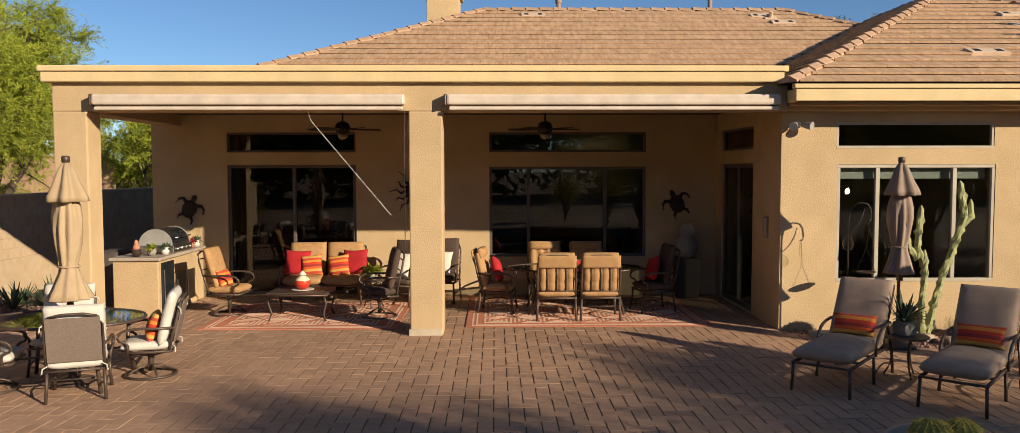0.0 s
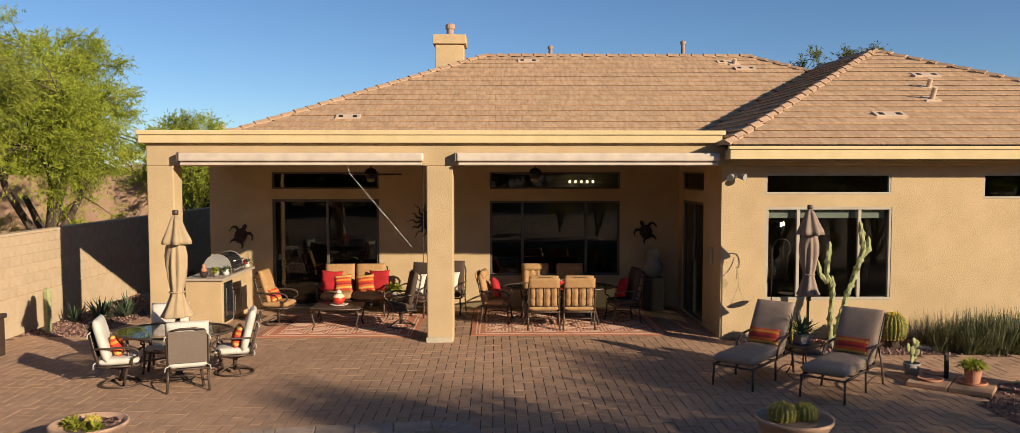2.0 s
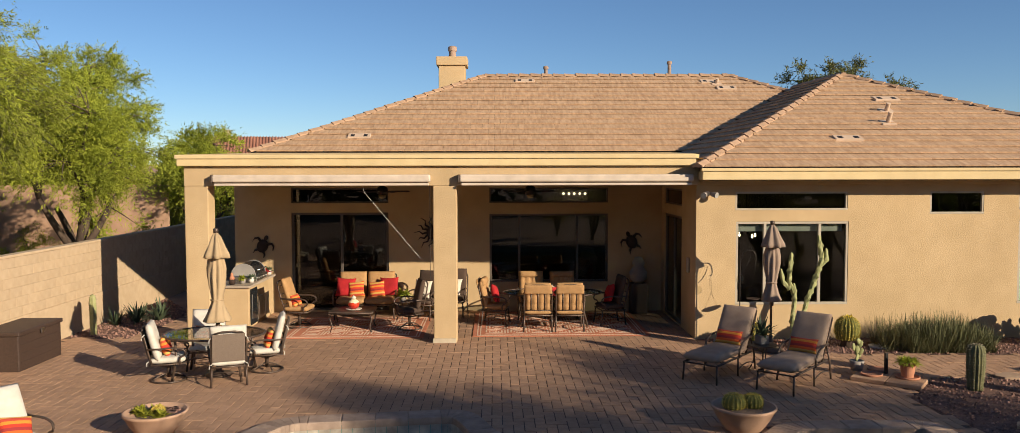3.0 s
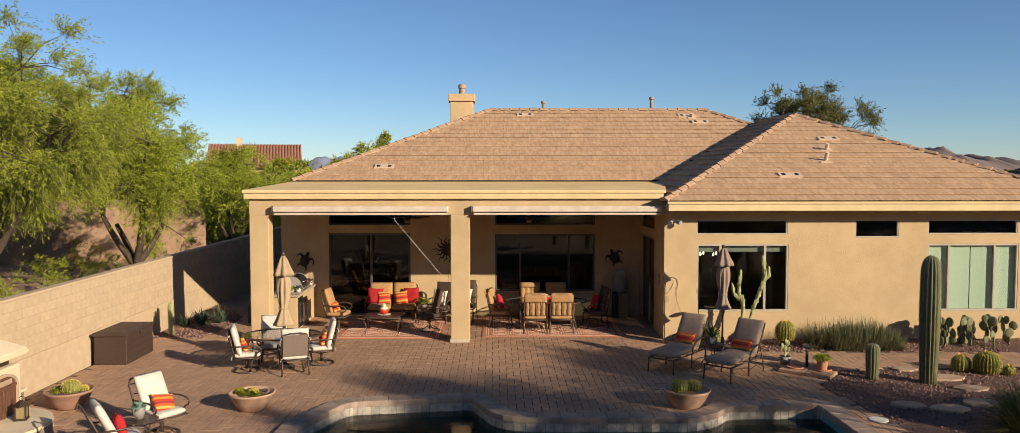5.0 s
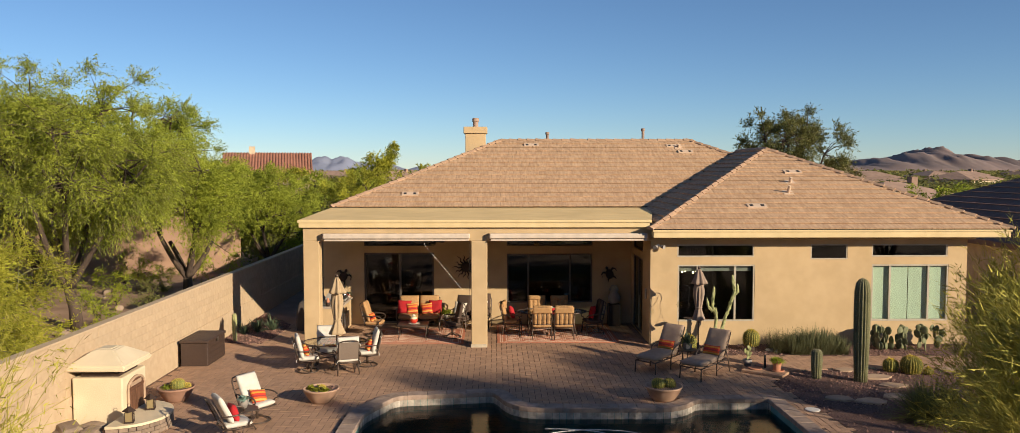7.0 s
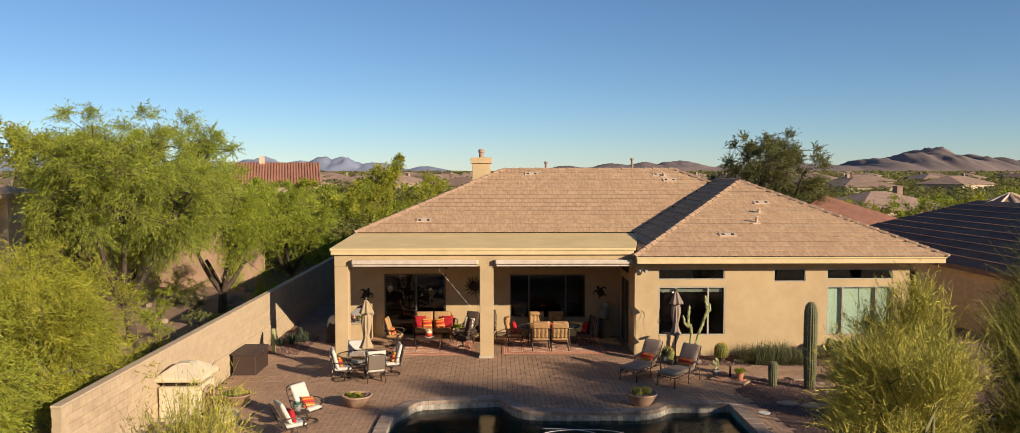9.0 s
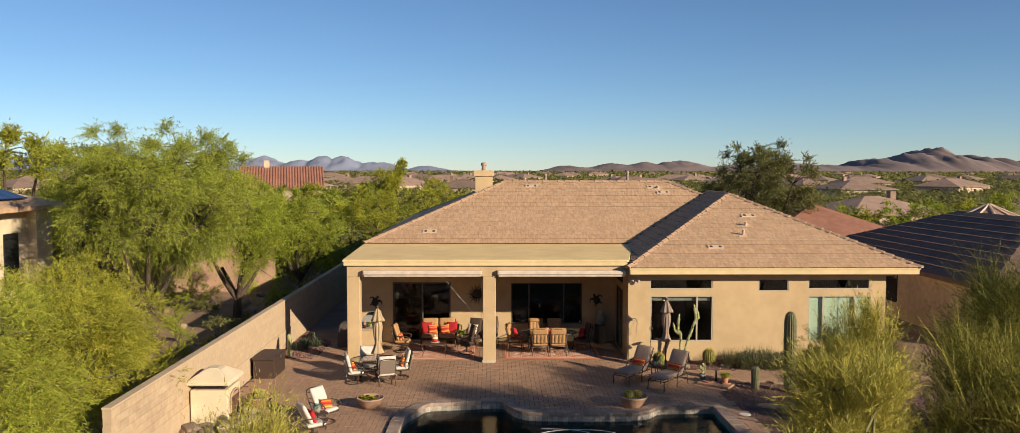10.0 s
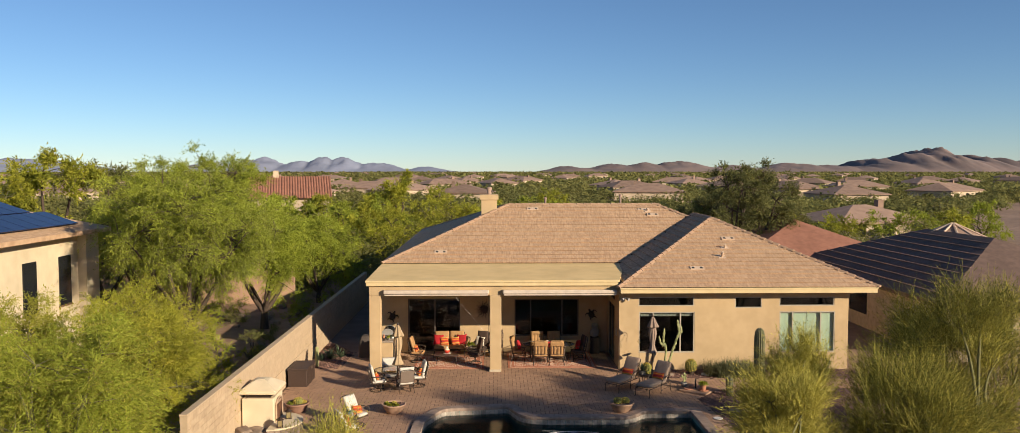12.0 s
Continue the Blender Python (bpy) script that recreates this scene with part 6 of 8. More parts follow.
bowl_planter("wide terracotta bowl with two barrel cacti", P(3.80, -5.62), 0.43, BOWL, [(-0.12, 0.02, 0.15), (0.14, 0.06, 0.14)], 61)
o, h = bowl_planter("wide terracotta bowl with low succulents", P(-3.98, -5.62), 0.41, BOWL, [(0.02, 0.05, 0.07)], 62)
part("succulent_carpet", quads_mesh("succulent_carpet", np.concatenate([leafy(60, (x, y, h * 0.86), 0.05, 0.13, 0.035, 70 + i) for i, (x, y) in enumerate(((-0.2, 0.0), (-0.08, -0.1), (-0.05, 0.14), (0.12, -0.12), (-0.25, 0.12)))]), LEAF_YELLOW), None, o)
part("gravel_top", boxes_mesh("gravel_top", [[(x + a, y + b, h * 0.84 + c) for c in (0, 0.03) for a, b in ((-0.02, -0.02), (0.02, -0.02), (0.02, 0.02), (-0.02, 0.02))] for x, y in np.random.default_rng(3).uniform(0.0, 0.26, (40, 2))], PEBBLE), None, o)
o, h = bowl_planter("wide clay bowl darkened for shade with a golden barrel cactus", P(-7.30, -5.45), 0.42, BOWL_SHADED, [(0.04, 0.0, 0.16), (0.22, 0.1, 0.07)], 63)
part("succulent_carpet", quads_mesh("succulent_carpet", leafy(90, (-0.2, 0.0, h * 0.85), 0.1, 0.16, 0.03, 77), LEAF), None, o)

# brown storage box against the block wall
sb = thing("deck_box", "dark brown resin storage box against the wall", "storage box", P(0, 0))
part("body", box(nb(), -8.42, -7.70, -2.24, -0.86, 0.0, 0.62, 0.02), BROWN_RESIN, sb)
part("lid", box(nb(), -8.45, -7.67, -2.27, -0.83, 0.623, 0.70, 0.02), BROWN_RESIN, sb)
part("latch", box(nb(), -7.668, -7.65, -1.60, -1.50, 0.56, 0.66, 0.004), STEEL, sb)
for z in (0.15, 0.30, 0.45):
    part("rib", box(nb(), -7.702, -7.69, -2.18, -0.92, z, z + 0.02, 0.004), BROWN_RESIN, sb)

# outdoor fireplace with raised hearth
fp = thing("outdoor_fireplace", "cream stucco fireplace with hooded cap and wooden doors", "fireplace", P(0, 0))
FX0, FX1, FY0, FY1 = -8.50, -7.50, -7.65, -6.55
part("body", box(nb(), FX0, FX1, FY0, FY1, 0.0, 1.08, 0.03), CREAM_WALL, fp)
part("spark_guard", box(nb(), FX0 + 0.12, FX1 - 0.12, FY0 + 0.12, FY1 - 0.12, 1.08, 1.23), RUSTY, fp, "rusted metal band under the cap")
bm = nb()
lo = [(FX0 - 0.08, FY0 - 0.10), (FX1 + 0.10, FY0 - 0.10), (FX1 + 0.10, FY1 + 0.10), (FX0 - 0.08, FY1 + 0.10)]
hi = [(FX0 + 0.30, FY0 + 0.30), (FX1 - 0.30, FY0 + 0.30), (FX1 - 0.30, FY1 - 0.30), (FX0 + 0.30, FY1 - 0.30)]
ra, rb, rc, rd = [[bm.verts.new((*p, z)) for p in L0] for L0, z in ((lo, 1.22), (lo, 1.32), (hi, 1.58), ([(x * 0.97 - 0.24, y * 0.97 - 0.2) for x, y in hi], 1.53))]
for r0, r1 in ((ra, rb), (rb, rc)):
    for i in range(4):
        bm.faces.new((r0[i], r0[(i + 1) % 4], r1[(i + 1) % 4], r1[i]))
bm.faces.new(rc)
bm.faces.new(ra[::-1])
for v in rd:
    bm.verts.remove(v)
bmesh.ops.bevel(bm, geom=list(bm.edges), offset=0.03, segments=2, affect="EDGES")
part("cap", bm, CREAM_WALL, fp)
part("flue_pot", box(nb(), FX0 + 0.38, FX1 - 0.38, FY0 + 0.38, FY1 - 0.38, 1.56, 1.595, 0.01), CREAM_WALL, fp)
dr = part("door_frame", box(nb(), FX1 - 0.01, FX1 + 0.03, FY0 + 0.18, FY1 - 0.18, 0.26, 0.78, 0.01), WOOD, fp, "carved dark wooden arched door")
bm = nb()
cy = (FY0 + FY1) / 2
pa = [(cy + 0.37 * math.cos(t), 0.78 + 0.20 * math.sin(t)) for t in [i * math.pi / 12 for i in range(13)]]
f0 = [bm.verts.new((FX1 - 0.01, y, z)) for y, z in pa]
f1 = [bm.verts.new((FX1 + 0.03, y, z)) for y, z in pa]
bm.faces.new(f0)
bm.faces.new(f1[::-1])
for i in range(13):
    bm.faces.new((f0[i], f1[i], f1[(i + 1) % 13], f0[(i + 1) % 13]))
bmesh.ops.recalc_face_normals(bm, faces=bm.faces)
part("door_arch", bm, WOOD, fp)
for s in (-1, 1):
    part("door_panel", box(nb(), FX1 + 0.03, FX1 + 0.045, cy + s * 0.18 - 0.12, cy + s * 0.18 + 0.12, 0.42, 0.74, 0.008), WOOD, fp)
bm = nb()
rim = [(FX1 + 0.035, cy - 0.37, 0.26)] + [(FX1 + 0.035, cy - 0.37 * math.cos(t), 0.78 + 0.20 * math.sin(t)) for t in [i * math.pi / 12 for i in range(13)]] + [(FX1 + 0.035, cy + 0.37, 0.26)]
tube(bm, rim, 0.028, 6)
part("door_trim", bm, FLAG, fp, "pale stone trim round the door")
part("door_rail", box(nb(), FX1 + 0.03, FX1 + 0.05, cy - 0.36, cy + 0.36, 0.755, 0.80, 0.006), WOOD, fp)
part("door_stile", box(nb(), FX1 + 0.03, FX1 + 0.052, cy - 0.025, cy + 0.025, 0.28, 0.755, 0.006), WOOD, fp)
part("arch_panel", box(nb(), FX1 + 0.03, FX1 + 0.042, cy - 0.24, cy + 0.24, 0.815, 0.90, 0.008), FLAG, fp)
sbn = thing("stone_bench", "low stacked-stone bench with a pale top beside the fireplace", "bench", P(0, 0))
part("core", box(nb(), -8.50, -7.92, -6.42, -5.82, 0.0, 0.40), MORTAR, sbn)
part("top", box(nb(), -8.52, -7.86, -6.44, -5.76, 0.402, 0.45, 0.01), CREAM_WALL, sbn)
random.seed(72)
for row in range(5):
    y = -6.42
    while y < -5.85:
        w = random.uniform(0.10, 0.26)
        y1 = min(y + w, -5.81)
        part("stone", box(nb(), -7.93, -7.885 + random.uniform(0, 0.02), y + 0.006, y1 - 0.006, row * 0.08 + 0.003, row * 0.08 + 0.076, 0.006), STONE, sbn)
        y = y1
    x = -8.50
    while x < -7.95:
        w = random.uniform(0.10, 0.26)
        x1 = min(x + w, -7.92)
        part("stone", box(nb(), x + 0.006, x1 - 0.006, -5.83, -5.79 + random.uniform(0, 0.02), row * 0.08 + 0.003, row * 0.08 + 0.076, 0.006), STONE, sbn)
        x = x1
hr = thing("hearth", "curved raised hearth with pale top and stacked stone sides", "hearth", P(0, 0))
HC, HR = (-7.55, -7.4), 0.85
half = [(HC[0] + HR * math.cos(t), HC[1] + HR * 1.05 * math.sin(t)) for t in [-math.pi / 2 + i * math.pi / 20 for i in range(21)]]
part("core", prism(nb(), half, 0.0, 0.248), STONE, hr)
part("top", prism(nb(), [(HC[0] + (x - HC[0]) * 1.05, HC[1] + (y - HC[1]) * 1.05) for x, y in half], 0.25, 0.30), CREAM_WALL, hr)
random.seed(71)
for row in range(3):
    t = -math.pi / 2
    while t < math.pi / 2:
        w = random.uniform(0.12, 0.30)
        t1 = min(t + w / HR, math.pi / 2)
        pts = []
        for k, rr in ((t + 0.01, 1.0), (t1 - 0.01, 1.0), (t1 - 0.01, 1.03 + random.uniform(0, 0.02)), (t + 0.01, 1.03 + random.uniform(0, 0.02))):
            pts.append((HC[0] + HR * rr * math.cos(k), HC[1] + HR * 1.05 * rr * math.sin(k)))
        part("stone", prism(nb(), pts[::-1], row * 0.082 + 0.004, row * 0.082 + 0.076), STONE, hr)
        t = t1
for x, y in ((-7.20, -8.05), (-7.16, -7.15)):
    ln = thing("lantern", "dark metal lantern with amber glass on the hearth", "lantern", P(x, y, 15, 0.302), "lanterns")
    part("base", box(nb(), -0.09, 0.09, -0.09, 0.09, 0.0, 0.03, 0.006), RUSTY, ln)
    part("glass", box(nb(), -0.065, 0.065, -0.065, 0.065, 0.03, 0.22), AMBER, ln)
    for sx in (-1, 1):
        for sy in (-1, 1):
            part("post", box(nb(), 0.075 * sx - 0.008, 0.075 * sx + 0.008, 0.075 * sy - 0.008, 0.075 * sy + 0.008, 0.03, 0.22), RUSTY, ln)
    part("roof", lathe(nb(), [(0.13, 0.22), (0.125, 0.235), (0.05, 0.29), (0.03, 0.31)], n=4), RUSTY, ln)
    part("ring", ring(nb(), (0, 0, 0.34), 0.03, 0.005, 14, 5, "y"), RUSTY, ln)
rk = thing("rock_pile", "stacked flat rocks beside the fireplace", "rocks", P(-8.15, -8.05))
random.seed(81)
for i in range(7):
    part("rock", cushion(nb(), random.uniform(0.3, 0.55), random.uniform(0.25, 0.4), 0.16, pose(random.uniform(-0.25, 0.35), random.uniform(-0.25, 0.2), 0.08 + 0.09 * (i // 3), random.uniform(-8, 8), random.uniform(-8, 8), random.uniform(0, 180)), p=4, n=6), STONE, rk)

# pair of chairs with white cushions by the pool
chair("reclining swivel chair with white cushions by the pool", WHITE_CLOTH, P(-5.02, -7.0, 58) @ LOW, "swivel", "pool chairs", lean=0.42)
pillow(ORANGE_STRIPE, "red and orange pillow on the white pool chair", pose(-4.98, -7.02, 0.52, -34, 10, 50), 0.38, 0.32)
chair("reclining swivel chair with white cushions by the pool", WHITE_CLOTH, P(-5.08, -8.30, 125) @ LOW, "swivel", "pool chairs", lean=0.42)
pillow(RED_CLOTH, "red pillow on the white pool chair", pose(-5.10, -8.28, 0.56, -14, 8, 122), 0.38, 0.36)
side_table("small round bronze table between the pool chairs", P(-5.05, -7.68), 0.25, 0.46)
pt = thing("potted_succulent", "pale blue-green succulent in a grey pot", "plant", P(-5.1, -7.65, 0, 0.465))
part("pot", lathe(nb(), [(0.07, 0.0), (0.11, 0.17), (0.10, 0.18), (0.08, 0.14)], n=18), GREY_POT, pt, smooth=True)
part("rosette", quads_mesh("rosette", leafy(70, (0, 0, 0.17), 0.06, 0.14, 0.05, 91), mat("blue_succulent", (0.20, 0.30, 0.24), 0.7)), None, pt)

# white pool hose floating on the water
hose = nb()
pts = [Vector((1.0 + 1.2 * math.sin(t * 2.1) * math.exp(-0.1 * t) + 0.35 * t, -7.55 + 0.5 * math.cos(t * 2.1) - 0.03 * t, -0.195)) for t in [i * 0.06 for i in range(60)]]
tube(hose, pts, 0.011, 6)
tagged(new("pool_hose", finish(hose, "pool_hose", WHITE_PLASTIC, True)), "white pool cleaner hose floating in loops", "hose")

# indoors: hanging lamp, table lamp, shades
ch_ = thing("chandelier", "small chandelier with lit glass shades indoors", "lamp", P(6.22, 2.2, 0, -0.16))
GLOW = bpy.data.materials.new("lit_bulb")
GLOW.use_nodes = True
GLOW.node_tree.nodes["Principled BSDF"].inputs["Emission Color"].default_value = (1.0, 0.75, 0.45, 1)
GLOW.node_tree.nodes["Principled BSDF"].inputs["Emission Strength"].default_value = 12.0
part("rod", tube(nb(), [(0, 0, 2.25), (0, 0, 3.26)], 0.01, 6), DARKMETAL, ch_)
for i in range(4):
    a = i * 1.571 + 0.3
    part("arm", tube(nb(), arc((0, 0, 2.25), (0.12 * math.cos(a), 0.12 * math.sin(a), 2.12), (0.25 * math.cos(a), 0.25 * math.sin(a), 2.2), 5), 0.008, 5), DARKMETAL, ch_)
    part("bulb", lathe(nb(), [(0.01, 2.09), (0.018, 2.10), (0.02, 2.13), (0.01, 2.18)], (0.25 * math.cos(a), 0.25 * math.sin(a), 0), 10), GLOW, ch_, smooth=True)
lb = thing("light_bar", "row of small lit bulbs on a bar indoors", "lamp", P(2.85, 7.9, 0, -0.045))
part("rod", tube(nb(), [(0, 0, 2.86), (0, 0, 3.245)], 0.01, 6), DARKMETAL, lb)
part("bar", tube(nb(), [(-0.36, 0, 2.86), (0.36, 0, 2.86)], 0.012, 6), DARKMETAL, lb)
for i in range(5):
    part("bulb", lathe(nb(), [(0.012, 2.78), (0.032, 2.80), (0.036, 2.83), (0.015, 2.85)], (-0.32 + 0.16 * i, 0, 0), 10), GLOW, lb, smooth=True)
sd = tagged(new("roller_shade", finish(box(nb(), 5.5, 7.66, GY + 0.13, GY + 0.16, 2.20, 2.37, 0.005), "roller_shade", SHADE_CLOTH)), "pale roller shade rolled up behind the window", "shade")
for x0, x1 in ((11.30, 11.83), (11.86, 12.42), (12.44, 12.99), (13.02, 13.57)):
    tagged(new("sliding_shade", finish(box(nb(), x0, x1, GY + 0.12, GY + 0.135, 0.74, 2.38, 0.004), "sliding_shade", SHADE_CLOTH)), "pale green fabric shade drawn behind the window", "shade", "drawn shades")
tl = thing("table_lamp", "table lamp with a pale shade indoors", "lamp", P(2.9, 4.6))
part("table", box(nb(), -0.35, 0.35, -0.25, 0.25, 0.02, 0.75, 0.02), ROOM_DARK, tl)
part("stem", lathe(nb(), [(0.09, 0.75), (0.05, 0.85), (0.08, 1.0), (0.02, 1.2)], n=14), STONE, tl, smooth=True)
part("shade", lathe(nb(), [(0.22, 1.18), (0.12, 1.48), (0.11, 1.48), (0.21, 1.18)], n=20), CREAM_CLOTH, tl, smooth=True)
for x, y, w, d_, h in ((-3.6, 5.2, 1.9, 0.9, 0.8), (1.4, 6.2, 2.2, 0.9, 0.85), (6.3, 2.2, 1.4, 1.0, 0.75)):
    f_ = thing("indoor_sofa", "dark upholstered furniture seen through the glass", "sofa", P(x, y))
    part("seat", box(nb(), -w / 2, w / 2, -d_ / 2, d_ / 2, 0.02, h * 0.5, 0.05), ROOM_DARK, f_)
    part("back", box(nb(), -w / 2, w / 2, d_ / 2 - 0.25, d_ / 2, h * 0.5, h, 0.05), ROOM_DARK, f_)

# ---------- chimney, pipes and roof vents ----------
cm = thing("chimney", "square tan stucco chimney with a metal flue", "chimney", kind="structure")
part("shaft", box(nb(), -1.24, -0.42, 9.3, 10.2, 5.0, 6.72, 0.015), STUCCO, cm)
part("crown", box(nb(), -1.31, -0.35, 9.23, 10.27, 6.72, 6.99, 0.02), STUCCO, cm)
part("flue", lathe(nb(), [(0.11, 6.99), (0.11, 7.20), (0.14, 7.22), (0.14, 7.34), (0.10, 7.37)], (-0.83, 9.75, 0), 16), PIPE, cm)
for x, y, z, h in ((2.15, 10.25, 6.2, 0.62), (6.15, 10.25, 6.2, 0.78)):
    o = thing("vent_pipe", "painted metal vent pipe on the roof", "vent", P(x, y), "vent pipes")
    part("pipe", lathe(nb(), [(0.06, z), (0.06, z + h - 0.1)], n=14), PIPE, o)
    part("cap", lathe(nb(), [(0.085, z + h - 0.1), (0.085, z + h - 0.02), (0.05, z + h)], n=14), PIPE, o)


def on_main(x, y):
    return Matrix.Translation((x, y, 3.93 + (y - 4.75) * 0.492)) @ Matrix.Rotation(math.atan(0.492), 4, "X")


def on_wing(x, y):
    return Matrix.Translation((x, y, 3.5 + (y + 0.4) * 0.4168)) @ Matrix.Rotation(math.atan(0.4168), 4, "X")


for m in (on_main(-3.1, 5.55), on_main(1.44, 9.35), on_main(7.23, 9.3), on_main(7.6, 8.8), on_wing(8.0, 1.0), on_wing(10.0, 3.5)):
    o = thing("roof_vent", "flat tan attic vent lying on the tiles", "vent", m, "roof vents")
    part("tray", box(nb(), -0.30, 0.30, -0.10, 0.16, 0.0, 0.075, 0.01), VENT, o)
    for s in (-1, 1):
        part("louvre", box(nb(), 0.17 * s - 0.05, 0.17 * s + 0.05, -0.05, 0.08, 0.075, 0.079), BLACK_PLASTIC, o)
for m, h in ((on_wing(9.3, 1.95), 0.30), (on_wing(9.62, 2.7), 0.24), (on_main(7.4, 9.2), 0.2)):
    o = thing("roof_jack", "short painted plumbing vent on the tiles", "vent", m, "plumbing vents")
    part("flashing", box(nb(), -0.16, 0.16, -0.12, 0.16, 0.0, 0.055, 0.01), VENT, o)
    part("pipe", tube(nb(), [(0, 0, 0.0), (0, -0.12 * h, h)], 0.05, 12), VENT, o)

# ---------- trees ----------
def leaf_quads(pts, g_, length, width, droop, upright):
    n = len(pts)
    a = g_.uniform(0, 2 * np.pi, n)
    el = np.clip(g_.normal(upright, 0.5, n), -1.5, 1.5)
    d = np.stack([np.cos(a) * np.cos(el), np.sin(a) * np.cos(el), np.sin(el) - droop], 1)
    d /= np.linalg.norm(d, axis=1)[:, None]
    s = np.cross(d, g_.normal(0, 1, (n, 3)))
    s /= np.linalg.norm(s, axis=1)[:, None] + 1e-6
    L_ = length * g_.uniform(0.6, 1.35, n)[:, None]
    W_ = width * g_.uniform(0.7, 1.3, n)[:, None] / 2
    return np.stack([pts - s * W_, pts + s * W_, pts + d * L_], 1)


def shell_quads(n, g_, c, r, squash, size):
    """Small tufts that lie along the outside of a rounded crown, lit and shaded as one mass."""
    p = g_.normal(0, 1, (n, 3))
    p[:, 2] = np.abs(p[:, 2]) * 1.1 - 0.25
    p /= np.linalg.norm(p, axis=1)[:, None]
    u = np.cross(p, g_.normal(0, 1, (n, 3)))
    u /= np.linalg.norm(u, axis=1)[:, None] + 1e-6
    w = np.cross(p, u) + p * g_.normal(0, 0.35, n)[:, None]
    lump = 1 + 0.16 * np.sin(p[:, 0] * 5 + c[0]) * np.cos(p[:, 1] * 6 + c[1]) + g_.normal(0, 0.07, n)
    q = np.array(c) + p * lump[:, None] * np.array([r, r, r * squash])
    k = size * g_.uniform(0.6, 1.4, n)[:, None]
    return np.stack([q - u * k, q + u * k, q + w * k * 1.5], 1)


def tree(label, x, y, h, R, leaf, bark, seed, leaves=20000, size=(0.10, 0.03), low=0.28, sag=0.25, rise=0.15, tips=60, shoot=0.6, per=16, twig=0.0, twig_mat=None, name="tree", thick=1.0, z0=-0.05, limbs=5, lean=(0.0, 0.0), spread=0.34, fork=0.13):
    """A broad desert tree: limbs to several lobes, boughs to their tips, and leafy shoots that arch from every tip."""
    g_ = np.random.default_rng(seed)
    t = thing(name, label, "tree", P(x, y, 0, z0))
    bm = nb()
    top = Vector((lean[0], lean[1], h * fork))
    r0 = 0.030 * h * thick
    tube(bm, [(0, 0, -0.1), (top.x * 0.3, top.y * 0.3, top.z * 0.55), top], r0 * 1.15, 8, r0 * 0.8)
    cz, hz = h * (low + 1) / 2, h * (1 - low) / 2
    lobes = []
    nl = max(4, tips // 9)
    for i in range(nl):
        a = i * 2.399 + g_.uniform(-0.5, 0.5)
        v_ = g_.uniform(-0.75, 0.95)
        k = math.sqrt(max(0.0, 1 - v_ * v_)) * g_.uniform(0.6, 0.95)
        lobes.append(Vector((lean[0] + math.cos(a) * k * R * 0.72, lean[1] + math.sin(a) * k * R * 0.72, cz + v_ * hz * 0.80)))
    forks = []
    for i in range(limbs):
        a = i * 2 * math.pi / limbs + g_.uniform(-0.4, 0.4)
        e = top + Vector((math.cos(a) * R * 0.34, math.sin(a) * R * 0.34, (cz - top.z) * g_.uniform(0.45, 0.8)))
        mid = top.lerp(e, 0.5) + Vector((g_.uniform(-0.2, 0.2), g_.uniform(-0.2, 0.2), -0.03 * h))
        tube(bm, arc(top, mid, e, 6), r0 * 0.66, 7, r0 * 0.38)
        forks.append(e)
    cl = []
    for c in lobes:
        f = min(forks, key=lambda e: (e - c).length)
        m_ = f.lerp(c, 0.5) + Vector((g_.uniform(-0.3, 0.3), g_.uniform(-0.3, 0.3), g_.uniform(0.0, 0.08) * h))
        tube(bm, arc(f, m_, c, 6), r0 * 0.36, 6, r0 * 0.16, caps=False)
        for _ in range(max(1, tips // nl)):
            p = g_.normal(0, 1, 3)
            p /= np.linalg.norm(p)
            rr = spread * R * g_.uniform(0.55, 1.15)
            q = c + Vector((p[0] * rr, p[1] * rr, p[2] * rr * 0.72))
            if q.z < h * low * 0.8:
                continue
            cl.append(q)
            m_ = c.lerp(q, 0.5) + Vector((0, 0, g_.uniform(0.0, 0.12) * rr))
            tube(bm, [c, m_, q], r0 * 0.13, 4, r0 * 0.03, caps=False)
    part("trunk", bm, bark, t, smooth=True)
    # shoots: start, direction and length of each, arching under their weight
    S = max(len(cl), leaves // per)
    own = g_.integers(0, len(cl), S)
    q = np.array([tuple(v) for v in cl])[own]
    mid = np.array([lean[0], lean[1], cz])
    out = (q - mid) / np.array([R, R, hz])
    d = out * 0.7 + np.clip(g_.normal(0, 0.55, (S, 3)), -1.0, 1.0) + np.array([0, 0, rise])
    d /= np.linalg.norm(d, axis=1)[:, None] + 1e-6
    L_ = shoot * g_.uniform(0.5, 1.35, S)
    q = q + np.clip(g_.normal(0, 0.16, (S, 3)), -0.35, 0.35) * shoot
    def along(u, idx):
        return q[idx] + d[idx] * (L_[idx] * u)[:, None] - np.array([0, 0, sag]) * (L_[idx] * u * u)[:, None]
    idx = np.repeat(np.arange(S), per)
    u = g_.uniform(0.1, 1.0, len(idx))
    pts = along(u, idx) + g_.normal(0, 0.025, (len(idx), 3)) * (0.6 + shoot)
    tan = d[idx] - np.array([0, 0, 2 * sag]) * u[:, None]
    tan = tan + g_.normal(0, 0.55, (len(idx), 3))
    tan /= np.linalg.norm(tan, axis=1)[:, None] + 1e-6
    s_ = np.cross(tan, g_.normal(0, 1, (len(idx), 3)))
